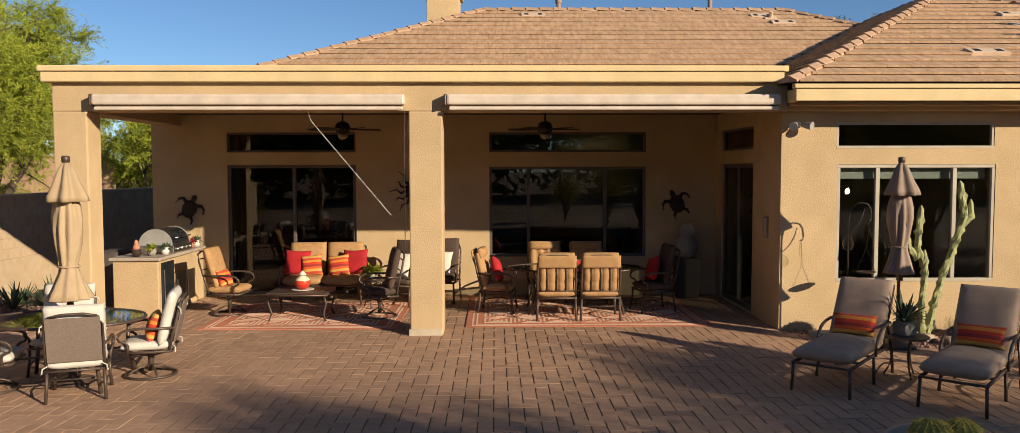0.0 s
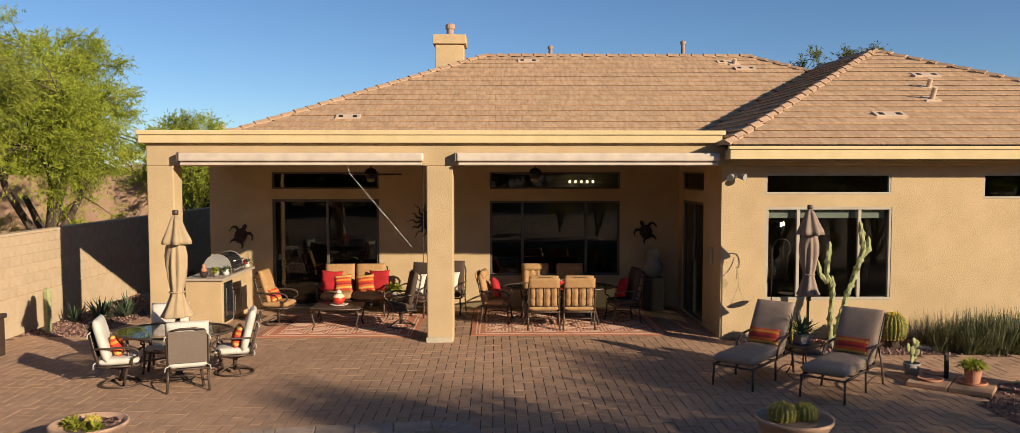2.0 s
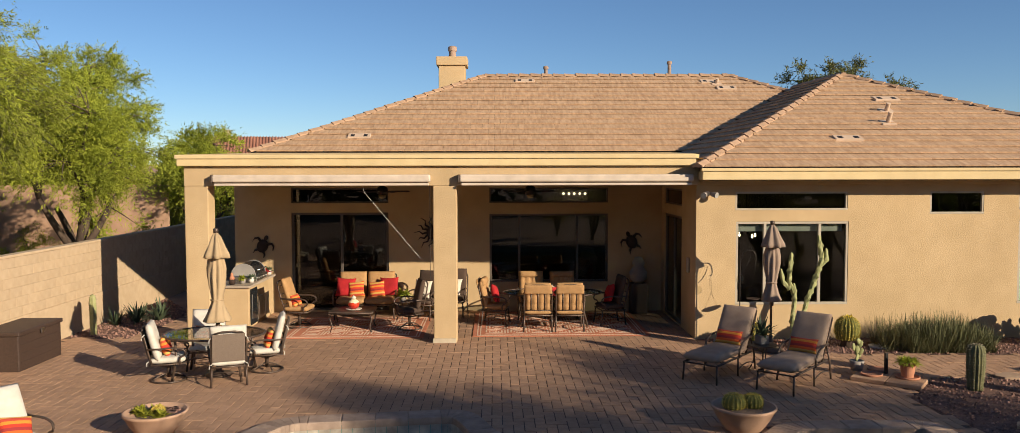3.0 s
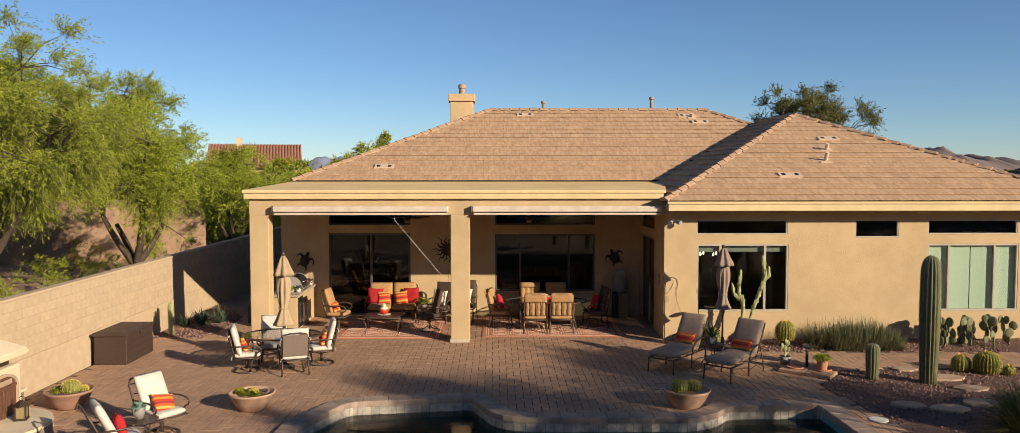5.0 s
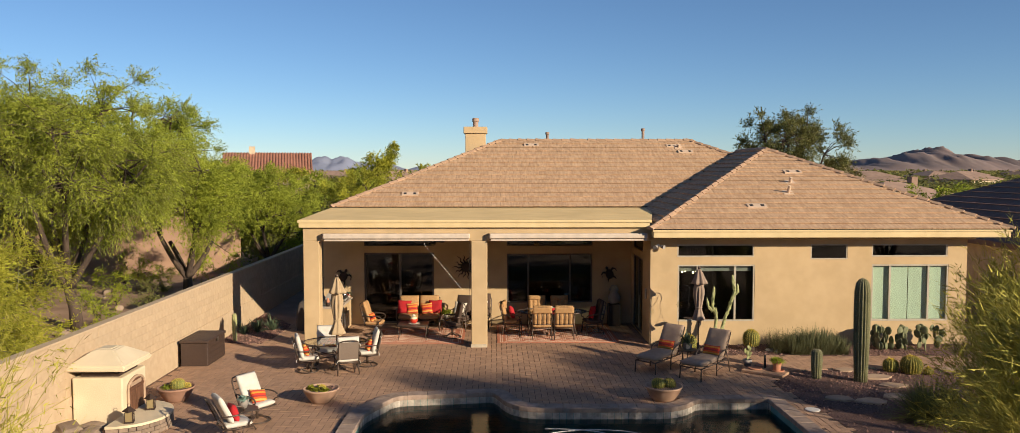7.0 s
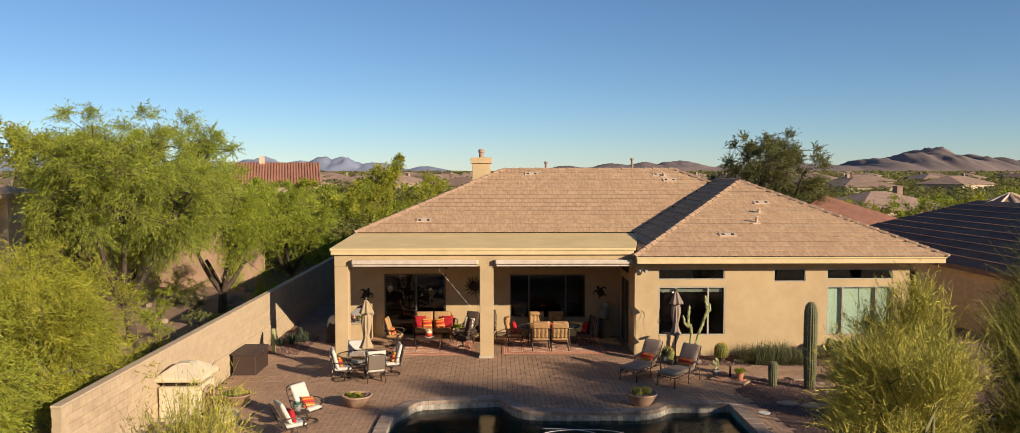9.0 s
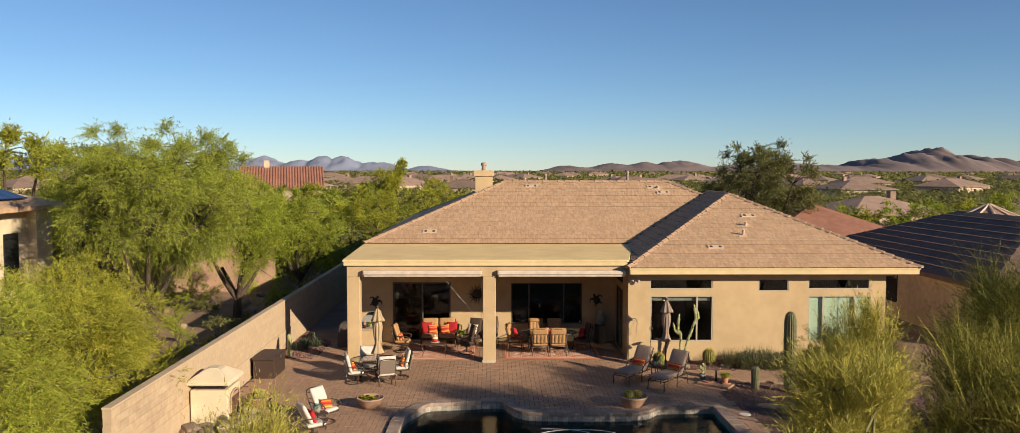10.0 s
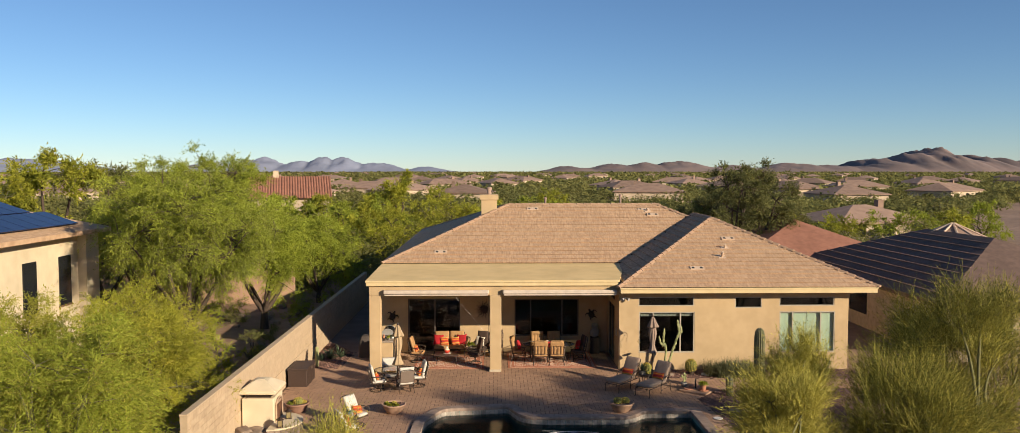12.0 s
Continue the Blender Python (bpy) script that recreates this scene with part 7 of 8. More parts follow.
    s_ /= np.linalg.norm(s_, axis=1)[:, None] + 1e-6
    W_ = size[1] * g_.uniform(0.35, 0.65, len(idx))[:, None]
    K_ = size[0] * g_.uniform(0.6, 1.35, len(idx))[:, None]
    tri = np.stack([pts - s_ * W_, pts + s_ * W_, pts + tan * K_], 1)
    part("crown", quads_mesh("crown", tri[pts[:, 2] > 0.12], leaf), None, t)
    if twig:
        i_ = np.arange(S)
        a0, a1, a2 = along(np.zeros(S), i_), along(np.full(S, 0.5), i_), along(np.full(S, 1.08), i_)
        w_ = np.cross(d, g_.normal(0, 1, (S, 3)))
        w_ *= twig / 2 / (np.linalg.norm(w_, axis=1)[:, None] + 1e-6)
        part("fine_foliage", quads_mesh("fine_foliage", np.concatenate([np.stack([a0 - w_, a0 + w_, a1 + w_ * 0.7, a1 - w_ * 0.7], 1), np.stack([a1 - w_ * 0.7, a1 + w_ * 0.7, a2 + w_ * 0.2, a2 - w_ * 0.2], 1)]), twig_mat or bark), None, t)
    return t


# beyond the boundary wall
tree("tall bright green mesquite tree on the bank", -18.9, 21.0, 9.7, 3.8, LEAF, BARK, 101, 74000, (0.135, 0.040), 0.12, tips=200, shoot=0.7, per=12, spread=0.40)
tree("green mesquite tree with an open crown", -19.2, 10.5, 8.3, 3.4, LEAF, BARK, 102, 52000, (0.125, 0.037), 0.16, tips=140, shoot=0.7, per=12, spread=0.40)
tree("spreading mesquite with a dark leaning trunk by the wall", -13.9, 3.2, 8.3, 4.1, LEAF, BARK, 103, 120000, (0.105, 0.031), 0.30, sag=0.45, tips=230, shoot=0.75, per=12, twig=0.010, twig_mat=GREEN_BARK, limbs=6, lean=(-0.35, 0.2), fork=0.16, thick=0.8, spread=0.40)
tree("green mesquite leaning over the side of the house", -12.6, 9.5, 7.0, 3.0, LEAF, BARK, 104, 66000, (0.11, 0.032), 0.12, tips=150, shoot=0.66, per=12, spread=0.42)
tree("low green mesquite near the side of the house", -11.6, 18.0, 5.2, 2.8, LEAF, BARK, 105, 44000, (0.12, 0.034), 0.06, tips=110, shoot=0.62, per=12, spread=0.42)
tree("young green mesquite behind the block wall", -15.0, 29.0, 5.2, 3.6, LEAF, BARK, 106, 22000, (0.16, 0.042), 0.08, tips=80, per=10, spread=0.42)
tree("young green mesquite behind the house", -9.0, 33.0, 4.8, 3.2, LEAF_YELLOW, BARK, 107, 20000, (0.17, 0.042), 0.08, tips=80, per=10, spread=0.42)
tree("dark green mesquite beside the neighbouring house", -23.0, 14.0, 6.4, 3.2, LEAF_DARK, BARK, 108, 24000, (0.15, 0.042), 0.08, tips=90, per=10, spread=0.42)
# trees along the street behind the house
random.seed(91)
for i, (x, y, h) in enumerate(((-19, 37, 4.2), (-12, 38.5, 3.8), (-24, 36, 4.6), (-16, 50, 5.0), (-9, 52, 4.6), (-4, 50, 4.2), (-12, 58, 5.2), (-6, 64, 5.0), (-17, 72, 5.6), (-1, 70, 4.6), (-9, 78, 5.6), (-3, 88, 5.4), (-30, 44, 5.2), (-37, 52, 6.0), (-33, 64, 6.0), (4, 62, 4.4), (8, 84, 5.0), (38, 57, 3.6), (44, 55, 3.4), (50, 58, 3.8), (33, 62, 3.4), (57, 62, 4.0))):
    tree("leafy green desert tree along the street", x, y, h, random.uniform(2.6, 3.8), (LEAF, LEAF_YELLOW, LEAF_YELLOW)[i % 3], BARK, 300 + i, 6500, (0.26, 0.08), 0.05, tips=60, shoot=0.75, per=8, spread=0.42)
# yellow-green palo verdes nearer the pool end of the wall
for i, (x, y, h, R, n) in enumerate(((-12.9, -4.2, 4.2, 2.2, 50000), (-11.6, -8.6, 4.2, 2.3, 56000), (-11.3, -12.6, 4.7, 2.2, 50000), (-15.8, -7.2, 3.9, 2.5, 46000), (-15.2, -12.6, 4.6, 2.5, 46000))):
    tree("yellow-green palo verde with fine drooping twigs", x, y, h, R, LEAF if i in (2, 4) else LEAF_YELLOW, GREEN_BARK, 120 + i, int(n * 0.95), (0.10, 0.024), 0.02, sag=0.30, rise=0.2, tips=150, shoot=0.72, per=14, twig=0.008, twig_mat=TWIG, spread=0.44)
# thin palo verdes between pool and open desert
for i, (x, y, h, R, n, mt) in enumerate(((10.6, -13.9, 5.7, 2.0, 44000, LEAF_OLIVE), (6.5, -14.6, 4.6, 1.15, 26000, TWIG), (5.4, -17.0, 4.5, 0.95, 22000, TWIG), (12.9, -11.3, 5.0, 2.1, 30000, LEAF_OLIVE), (3.8, -19.5, 3.6, 0.7, 11000, TWIG), (8.3, -16.2, 4.2, 1.5, 40000, LEAF_OLIVE))):
    tree("thin-twigged palo verde with sparse yellow-green leaves", x, y, h, R, mt, GREEN_BARK, 140 + i, n, (0.10, 0.013), 0.10, sag=0.10, rise=0.85, tips=110, shoot=0.8 if mt is LEAF_OLIVE else 0.6, per=9, twig=0.010, twig_mat=TWIG, thick=0.75, limbs=7, spread=0.36, fork=0.06)
tree("upright twiggy shrub beyond the pool deck", -3.6, -19.0, 4.1, 0.9, TWIG, GREEN_BARK, 150, 9000, (0.075, 0.011), 0.2, sag=0.1, rise=0.9, tips=40, shoot=0.6, per=8, twig=0.009, twig_mat=TWIG, thick=0.5, name="shrub", fork=0.06)
tree("low twiggy shrub beyond the boundary wall end", -9.3, -13.6, 1.5, 0.6, TWIG, GREEN_BARK, 151, 3000, (0.075, 0.011), 0.2, sag=0.1, rise=0.9, tips=24, shoot=0.4, per=8, twig=0.008, twig_mat=TWIG, thick=0.7, name="shrub", fork=0.06)
# an open tree off to the sunny side, whose thin shade falls across the patio
tree("open-crowned mesquite beside the yard", 19.0, -14.5, 5.0, 2.6, LEAF, BARK, 160, 2400, (0.2, 0.06), 0.4, tips=40, shoot=0.8, per=6)
# behind the roof
tree("dark olive ironwood tree rising behind the roof", 17.2, 24.5, 8.7, 5.0, LEAF_DARK, BARK, 170, 70000, (0.15, 0.042), 0.16, tips=190, shoot=0.65, per=11, twig=0.012)
tree("olive green tree behind the wing", 22.0, 33.0, 5.2, 3.4, LEAF_DARK, BARK, 171, 9000, (0.24, 0.07), 0.15, tips=50, per=8)
tree("pale green tree beyond the red roof", -13.0, 66.0, 7.6, 4.2, LEAF_YELLOW, BARK, 172, 10000, (0.32, 0.10), 0.2, tips=60, shoot=0.9, per=8)
tree("green tree beside the red-roofed house", -24.0, 52.0, 5.0, 4.2, LEAF, BARK, 173, 10000, (0.30, 0.09), 0.15, tips=60, shoot=0.9, per=8)
tree("green mesquite in front of the red-roofed house", -23.5, 62.0, 5.2, 3.6, LEAF, BARK, 176, 9000, (0.3, 0.09), 0.1, tips=60, shoot=0.8, per=8)
tree("green mesquite in front of the red-roofed house", -20.2, 60.0, 5.4, 3.0, LEAF_YELLOW, BARK, 177, 11000, (0.26, 0.07), 0.1, tips=60, shoot=0.7, per=8)
tree("tall yellow-green palo verde behind the neighbouring house", -33.0, 17.0, 8.6, 4.3, LEAF_YELLOW, GREEN_BARK, 178, 26000, (0.2, 0.05), 0.2, tips=90, shoot=0.8, per=10)
tree("yellow-green tree at the edge of the yard", -30.8, 22.0, 9.7, 4.2, LEAF_YELLOW, BARK, 174, 20000, (0.28, 0.08), 0.15, tips=60, shoot=0.9, per=8)
tree("dark green tree at the edge of the yard", -27.2, 27.0, 9.2, 3.4, LEAF_DARK, BARK, 175, 18000, (0.26, 0.07), 0.15, tips=60, shoot=0.8, per=8)

# low shrubs and rocks on the bank beyond the wall
random.seed(200)
for i in range(34):
    x, y = random.uniform(-19, -9.8), random.uniform(-4, 19)
    tree("small green desert shrub on the bank", x, y, random.uniform(0.6, 1.7), random.uniform(0.5, 1.1), (LEAF, LEAF_YELLOW, LEAF_DARK)[i % 3], BARK, 210 + i, 1500, (0.08, 0.026), 0.05, tips=20, shoot=0.28, per=8, name="shrub")
for i in range(46):
    x, y = random.uniform(-18, -9.3), random.uniform(-9, 17)
    w_ = random.uniform(0.10, 0.42)
    tagged(new("boulder", finish(cushion(nb(), w_ * 1.3, w_, w_ * 0.9, pose(x, y, w_ * 0.12, random.uniform(-20, 20), random.uniform(-20, 20), random.uniform(0, 180)), p=3, n=5), "boulder", STONE)), "rough tan boulder on the dirt bank", "rock", "boulders")
solid("road", box(nb(), -46.0, -6.6, 40.0, 47.0, -0.034, -0.02), mat("asphalt", (0.075, 0.07, 0.066), 0.9, (0.055, 0.05, 0.048), 8.0, bump=0.3), "grey asphalt street beyond the trees", "road", "structure")
solid("kerb", box(nb(), -46.0, -6.6, 39.7, 39.98, -0.034, 0.10, 0.02), PLINTH, "pale concrete kerb along the street", "kerb", "structure")
solid("neighbour_wall", box(nb(), -34.0, -13.0, 17.6, 17.8, -0.05, 2.9), mat("pink_stucco", (0.44, 0.28, 0.19), 0.9, (0.39, 0.245, 0.165), 2.0, bump=0.3), "pinkish tan stucco boundary wall behind the trees", "wall", "structure")


# ---------- neighbouring houses ----------
def hip(bm, x0, x1, y0, y1, z0, z1, over=0.5):
    x0, x1, y0, y1 = x0 - over, x1 + over, y0 - over, y1 + over
    w, d = x1 - x0, y1 - y0
    if w >= d:
        r = [((x0 + d / 2), (y0 + y1) / 2), ((x1 - d / 2), (y0 + y1) / 2)]
    else:
        r = [((x0 + x1) / 2, y0 + w / 2), ((x0 + x1) / 2, y1 - w / 2)]
    e = [bm.verts.new((x, y, z0)) for x, y in ((x0, y0), (x1, y0), (x1, y1), (x0, y1))]
    q = [bm.verts.new((*p, z1)) for p in r]
    if w >= d:
        fs = ((e[0], e[1], q[1], q[0]), (e[1], e[2], q[1]), (e[2], e[3], q[0], q[1]), (e[3], e[0], q[0]))
    else:
        fs = ((e[0], e[1], q[0]), (e[1], e[2], q[1], q[0]), (e[2], e[3], q[1]), (e[3], e[0], q[0], q[1]))
    for f in fs:
        bm.faces.new(f)
    bm.faces.new(e[::-1])
    # drip edge
    lo = [bm.verts.new((v.co.x, v.co.y, z0 - 0.2)) for v in e]
    for i in range(4):
        bm.faces.new((lo[i], lo[(i + 1) % 4], e[(i + 1) % 4], e[i]))
    return bm


def far_house(label, m, w, d, h, rise, roof_mat, wall_mat, name="house", group=""):
    o = thing(name, label, "house", m, group)
    part("wall", box(nb(), -w / 2, w / 2, -d / 2, d / 2, -0.1, h), wall_mat, o)
    rf = part("roof", hip(nb(), -w / 2, w / 2, -d / 2, d / 2, h, h + rise), roof_mat, o)
    if d > 10 and w > 12:
        part("chimney", box(nb(), w * 0.18, w * 0.18 + 0.8, -0.4, 0.4, h + rise * 0.4, h + rise + 0.6), roof_mat, rf)
    for x in (-w * 0.3, 0.0, w * 0.3):
        part("window", box(nb(), x - 0.8, x + 0.8, -d / 2 - 0.03, -d / 2 + 0.02, 0.9, 2.3), BLACK_GLASS, o)
    part("side_window", box(nb(), -w / 2 - 0.03, -w / 2 + 0.02, -1, 1, 0.9, 2.3), BLACK_GLASS, o)
    return o


# red clay roof house
rh = thing("red_roof_house", "cream house with a ribbed red clay roof behind trees", "house", P(-27.3, 80.0, 14, -0.7))
part("wall", box(nb(), -6.2, 3.6, -4.5, 4.5, 0.6, 5.3), PALE_WALL, rh)
bm = nb()
for s in (-1, 1):
    vs = [bm.verts.new(p) for p in ((-6.7, 5.2 * s, 5.3), (4.0, 5.2 * s, 5.3), (4.0, 0, 8.1), (-6.7, 0, 8.1))]
    bm.faces.new(vs if s < 0 else vs[::-1])
rf = part("roof", bm, RED_TILE_ROOF, rh)
for i in range(31):
    x = -6.6 + i * 0.35
    part("roof_rib", tube(nb(), [(x, -5.2, 5.33), (x, 0, 8.13)], 0.10, 5), RED_TILE_ROOF, rf)
part("chimney", box(nb(), -3.6, -2.9, -0.4, 0.4, 7.6, 8.9), PALE_WALL, rh)

# house with solar panels on its roof
sh_ = thing("solar_house", "cream stucco house with solar panels on its tiled roof", "house", P(-0.6, 0))
part("wall", box(nb(), -33.0, -19.4, -10.0, 6.4, -0.1, 5.35), CREAM_WALL, sh_)
sr = part("roof", hip(nb(), -33.0, -19.4, -10.0, 6.4, 5.5, 8.1, 0.7), TILE, sh_)
E_ = Vector((-18.7, 0, 5.5))
up = (Vector((-26.2, 0, 8.1)) - E_)
su = up.normalized()
nrm = Vector((-su.z, 0, su.x))
if nrm.z < 0:
    nrm = -nrm
rot = Matrix((Vector((0, 1, 0)), su, nrm)).transposed().to_4x4()
if rot.determinant() < 0:
    rot = Matrix((Vector((0, -1, 0)), su, nrm)).transposed().to_4x4()
pm = finish(box(nb(), -0.48, 0.48, -0.80, 0.80, 0.0, 0.04, 0.005), "panel", SOLAR)
for r, ys in ((1.4, range(-8, 5)), (3.1, range(-6, 4)), (4.8, range(-4, 2))):
    for k in ys:
        part("panel", pm, None, sr, at=Matrix.Translation(E_ + su * r + Vector((0, k * 1.0 + 0.5, 0)) + nrm * 0.10) @ rot)
for y in (-3.0, 1.2, 4.0):
    w_ = part("window", box(nb(), -19.42, -19.36, y - 0.5, y + 0.5, 2.2, 4.4), BLACK_GLASS, sh_)
    part("window_frame", box(nb(), -19.40, -19.34, y - 0.56, y + 0.56, 2.12, 2.2), WOOD, w_)
part("pier", box(nb(), -19.4, -19.0, 5.2, 6.4, -0.1, 5.3), CREAM_WALL, sh_)

# houses on the sunny side
nh = far_house("house with a dark brown tiled hip roof in shade", P(24.2, 10.0, 0, -0.2), 10.5, 17.0, 2.8, 2.3, DARK_ROOF, PALE_WALL)
rf_ = [o for o in nh.children if o.name.startswith("roof")][0]
for i in range(9):
    k = (i + 1) / 10
    part("tile_course", box(nb(), -5.75 + 5.75 * k, -5.70 + 5.75 * k, -9.0 + 5.75 * k, 9.0 - 5.75 * k, 2.82 + 2.3 * k, 2.845 + 2.3 * k), BROWN_ROOF, rf_)
gz = thing("gazebo_roof_house", "round tower with a ribbed conical tile roof", "house", P(25.2, 12.2))
part("wall", lathe(nb(), [(1.9, -0.1), (1.9, 4.15)], n=10), PALE_WALL, gz)
cr_ = part("roof", lathe(nb(), [(2.35, 4.1), (2.3, 4.25), (0.05, 5.25)], n=10), BROWN_ROOF, gz)
for i in range(10):
    a = i * 2 * math.pi / 10
    part("rib", tube(nb(), [(2.33 * math.cos(a), 2.33 * math.sin(a), 4.24), (0.06 * math.cos(a), 0.06 * math.sin(a), 5.27)], 0.07, 5), VENT, cr_)
far_house("house with a dull red hipped roof", P(20.0, 22.5, 0), 9.0, 9.5, 2.9, 2.0, RED_TILE_ROOF, CREAM_WALL)
far_house("tan house with broad brown roof", P(46.0, 70.0, 12, -0.6), 13.0, 11.0, 2.6, 1.9, BROWN_ROOF, PALE_WALL)
rng2 = np.random.default_rng(77)
spots = []
while len(spots) < 120:
    dist = 165 * (10 ** rng2.uniform(0, 1))
    ang = rng2.uniform(-0.62, 0.62)
    x, y = math.sin(ang) * dist, math.cos(ang) * dist
    if any((x - a) ** 2 + (y - b) ** 2 < (22 + dist * 0.02) ** 2 for a, b in spots) or (abs(x + 27) < 20 and y < 105) or (abs(x - 46) < 22 and y < 85):
        continue
    spots.append((x, y))
protos = [far_house("distant tan desert house with brown roof", P(*spots[i], 10 * i), w, d, 3.0, 2.0, BROWN_ROOF, PALE_WALL, group="distant houses") for i, (w, d) in enumerate(((17, 12), (13, 13), (20, 11)))]
for i, (x, y) in enumerate(spots[3:]):
    copy_thing(protos[i % 3], P(x, y, rng2.uniform(0, 180)))

# scrub and trees over the plain, as one sheet of growth
g_ = np.random.default_rng(301)
blobs = []
def scatter(n, d0, d1, quads, r0, r1, spread=0.66):
    for i in range(n):
        dist = d0 * ((d1 / d0) ** g_.uniform(0, 1))
        ang = g_.uniform(-spread, spread)
        x, y = math.sin(ang) * dist, math.cos(ang) * dist
        if (-7 < x < 16 and y < 18) or any((x - a) ** 2 + (y - b) ** 2 < 110 for a, b in spots if abs(y - b) < 12) or (abs(x + 27) < 6.5 and 66 < y < 87) or (15 < x < 33 and 2 < y < 28) or (abs(x - 46) < 11 and abs(y - 66) < 8) or (x < -18.5 and y < 8):
            continue
        r = g_.uniform(r0, r1) * (1 + 0.4 * g_.random() ** 3)
        k = 1.15 * r / math.sqrt(quads)
        blobs.append(shell_quads(quads, g_, (x, y, r * 0.40), r, g_.uniform(0.6, 0.95), k))
        blobs.append(shell_quads(quads // 3, g_, (x + g_.uniform(-0.7, 0.7) * r, y - 0.5 * r, r * 0.25), r * 0.62, 0.8, k))
scatter(170, 24, 80, 900, 1.1, 2.5, 0.75)
scatter(1500, 80, 260, 170, 1.2, 2.5)
scatter(6500, 220, 1000, 30, 1.2, 2.6)
scatter(9000, 800, 3600, 8, 1.6, 3.6)
# a belt of the same growth round the yard on the sunny side and beyond its far end, out of view, made tall to block low
# sky light
for i in range(150):
    x = g_.uniform(-70, 75)
    y = g_.uniform(-54, -40) if x < 0 else g_.uniform(-68, -53)
    r = g_.uniform(4.6, 7.2)
    p = g_.normal(0, 0.42, (330, 3)) * np.array([r, r, r * 0.85]) + np.array([x, y, r * 0.9])
    p[:, 2] = np.maximum(p[:, 2], 0.05)
    blobs.append(leaf_quads(p, g_, r * 0.17, r * 0.12, 0.0, 0.2))
tagged(new("scrub", quads_mesh("scrub", np.concatenate(blobs), SCRUB)), "olive green desert trees and scrub across the plain", "trees", kind="stuff")


# ---------- distant hills ----------
def hills(name, label, material, y, peaks, depth, seed, x0, x1, nx=160, ny=26, jag=0.26):
    """A ridge line far off: sums of humps with rough slopes."""
    bm = nb()
    noise.seed_set(seed)
    rows = []
    for j in range(ny + 1):
        v = j / ny
        row = []
        for i in range(nx + 1):
            x = x0 + (x1 - x0) * i / nx
            h = max(p[2] * math.exp(-((x - p[0]) / p[1]) ** 2) for p in peaks)
            prof = math.sin(math.pi * min(v * 1.0, 1.0)) ** 0.9
            rough = noise.fractal(Vector((x * 0.009, v * 4, seed)), 0.7, 2.2, 7)
            z = h * prof * (1 + jag * rough) - 2.0
            row.append(bm.verts.new((x, y + (v - 0.5) * depth, z)))
        rows.append(row)
    for a, b in zip(rows, rows[1:]):
        for i in range(nx):
            bm.faces.new((a[i], a[i + 1], b[i + 1], b[i]))
    return solid(name, bm, material, label, "hills", "structure", smooth=True)


K = 3700
def px(p):
    return (p - 784) / 1255 + 0.018
hills("backdrop_hill", "dark rocky desert hill on the horizon", ROCKY, K, [(px(1437) * K, 120, 108), (px(1400) * K, 120, 84), (px(1350) * K, 120, 62), (px(1492) * K, 80, 84), (px(1312) * K, 130, 34), (px(1530) * K, 140, 62), (px(1470) * K, 160, 66), (px(1620) * K, 300, 60)], 900, 3, px(1270) * K, px(1750) * K)
hills("backdrop_low_hills", "low brown hills on the horizon", ROCKY, K - 100, [(px(880) * K, 140, 28), (px(940) * K, 150, 34), (px(985) * K, 120, 42), (px(1040) * K, 170, 48), (px(1120) * K, 160, 30), (px(1210) * K, 160, 40), (px(1265) * K, 150, 34)], 600, 5, px(830) * K, px(1330) * K)
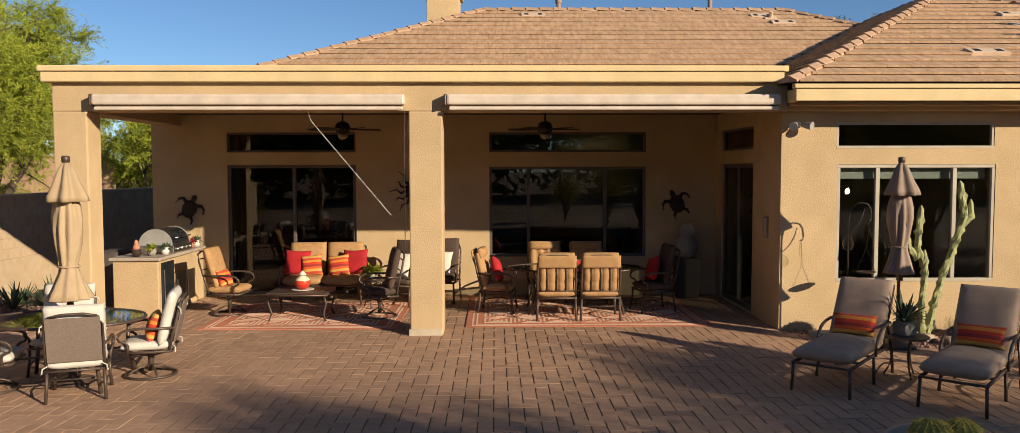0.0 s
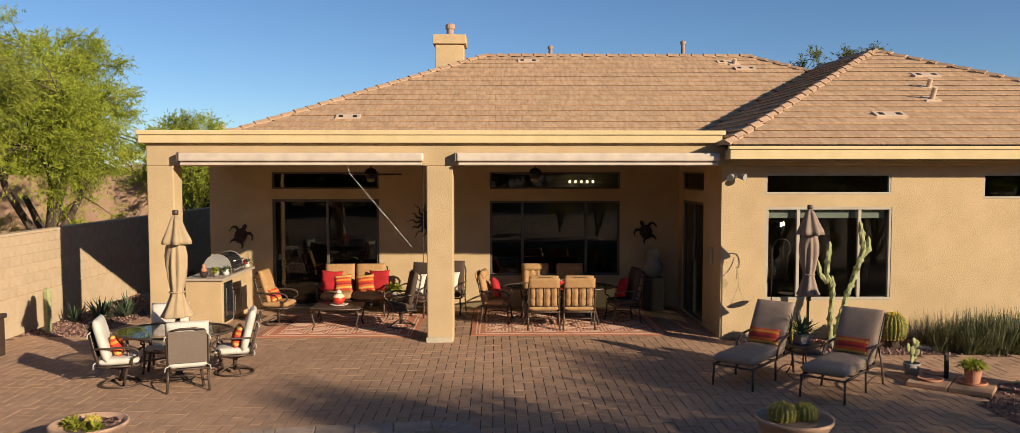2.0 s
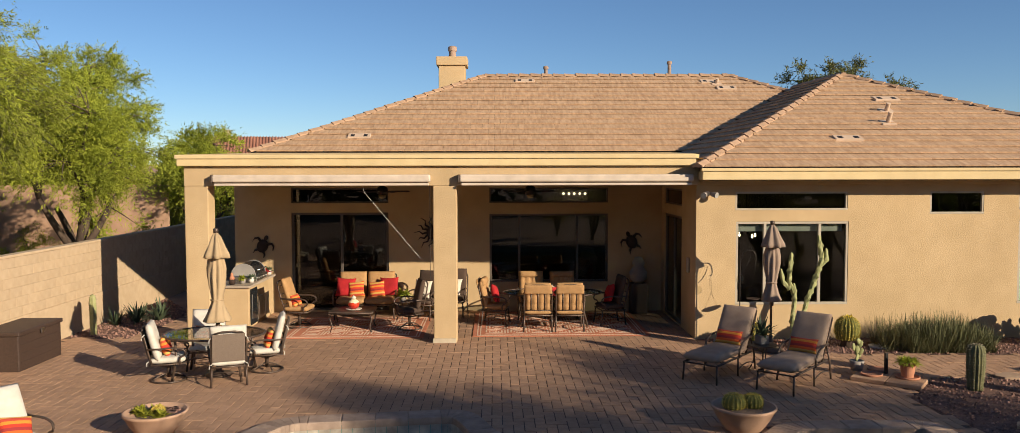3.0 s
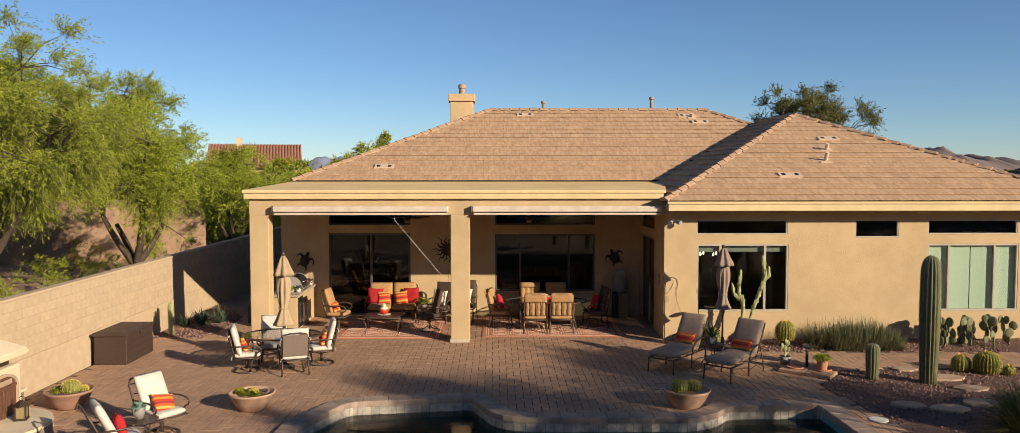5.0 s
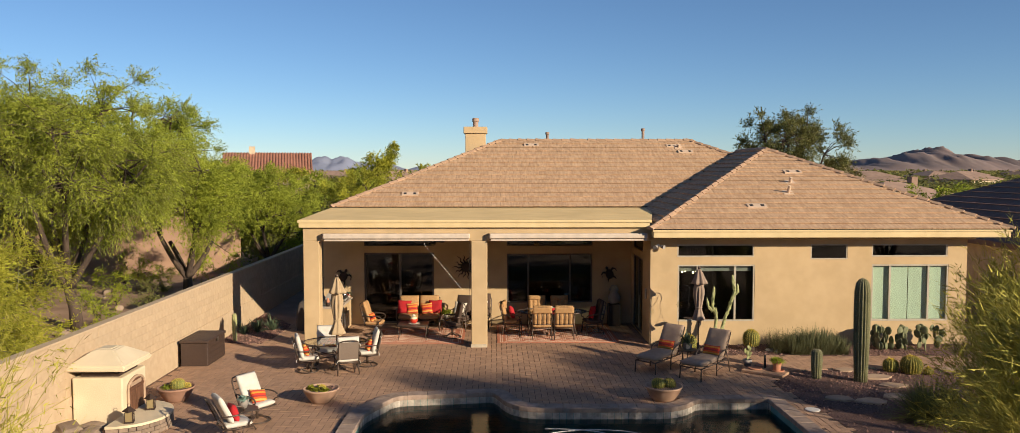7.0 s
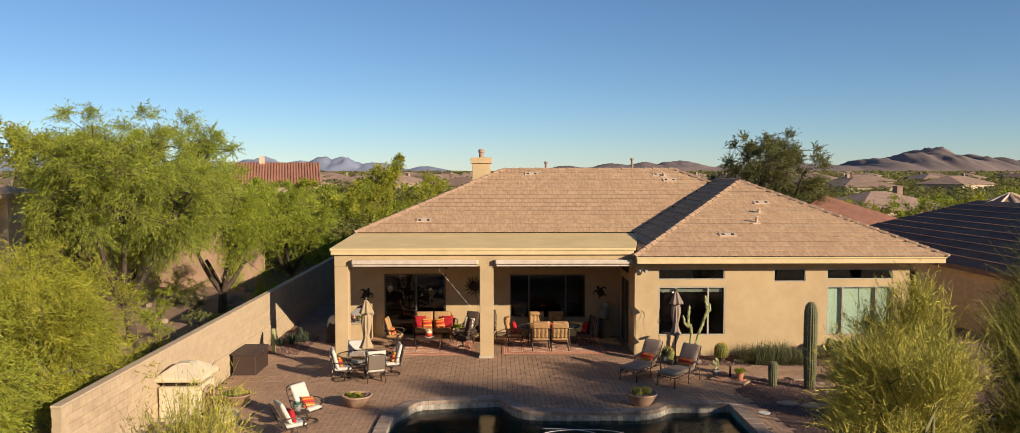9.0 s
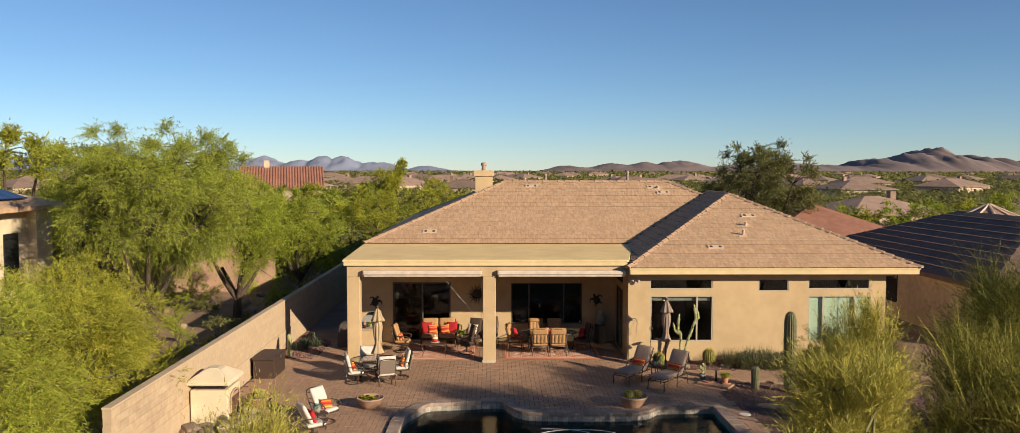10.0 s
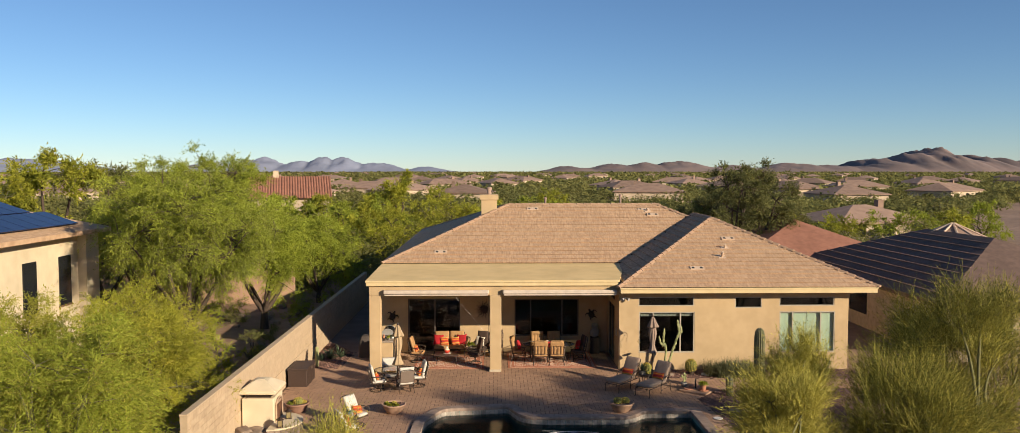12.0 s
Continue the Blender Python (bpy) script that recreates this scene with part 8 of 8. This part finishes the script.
hills("backdrop_range", "hazy blue mountain range on the horizon", HAZE_ROCK, 4300, [(px(385) * 4300, 90, 66), (px(410) * 4300, 110, 74), (px(460) * 4300, 110, 58), (px(500) * 4300, 100, 74), (px(530) * 4300, 120, 72), (px(580) * 4300, 150, 46), (px(655) * 4300, 120, 26), (px(330) * 4300, 160, 54)], 500, 7, px(280) * 4300, px(760) * 4300, jag=0.3)
hills("backdrop_left_hills", "hazy hills on the horizon beyond the trees", HAZE_ROCK, 3300, [(px(20) * 3300, 120, 58), (px(85) * 3300, 110, 50), (px(-60) * 3300, 220, 70), (px(130) * 3300, 80, 34)], 500, 9, px(-220) * 3300, px(190) * 3300)

# ---------- pavers ----------
PW = 0.148
bm = nb()
g, e = 0.0065, 0.0022
def paver_corners(w, h):
    b = [(g, e, -0.028), (w - g, e, -0.028), (w - g, h - e, -0.028), (g, h - e, -0.028)]
    return b, [(x + (0.001 if x < w / 2 else -0.001), y + (0.001 if y < h / 2 else -0.001), 0.0) for x, y, _ in b]
PM = []
for w, h in ((2 * PW, PW), (PW, 2 * PW)):
    lo, hi = paver_corners(w, h)
    bm = nb()
    a, b, c = [bm.verts.new(p) for p in lo], [bm.verts.new((p[0], p[1], -0.002)) for p in lo], [bm.verts.new(p) for p in hi]
    for r0, r1 in ((a, b), (b, c)):
        for i in range(4):
            bm.faces.new((r0[i], r0[(i + 1) % 4], r1[(i + 1) % 4], r1[i]))
    bm.faces.new(c)
    PM.append(finish(bm, "paver", PAVER))
rest, loose = [], 0
for iy in range(int(-9.6 / PW), int(3.7 / PW)):
    for ix in range(int(-8.45 / PW), int(14.6 / PW)):
        d = (ix - iy) % 4
        if d not in (0, 3):
            continue
        w, h = (2, 1) if d == 0 else (1, 2)
        x0, y0 = ix * PW, iy * PW
        cx, cy = x0 + w * PW / 2, y0 + h * PW / 2
        if not in_poly(cx, cy, PATIO) or in_poly(cx, cy, POOL_OUT):
            continue
        dz = random.uniform(-0.003, 0.002)
        if -1.6 < cx < 3.4 and -4.6 < cy < -1.8 and loose < 300:
            part("paver", PM[0 if w == 2 else 1], None, patio, at=pose(x0, y0, dz))
            loose += 1
        else:
            lo, hi = paver_corners(w * PW, h * PW)
            rest.append([(x0 + p[0], y0 + p[1], p[2] + dz) for p in lo + hi])
tagged(part("pavers", boxes_mesh("pavers", rest, PAVERS), None, patio), kind="stuff")
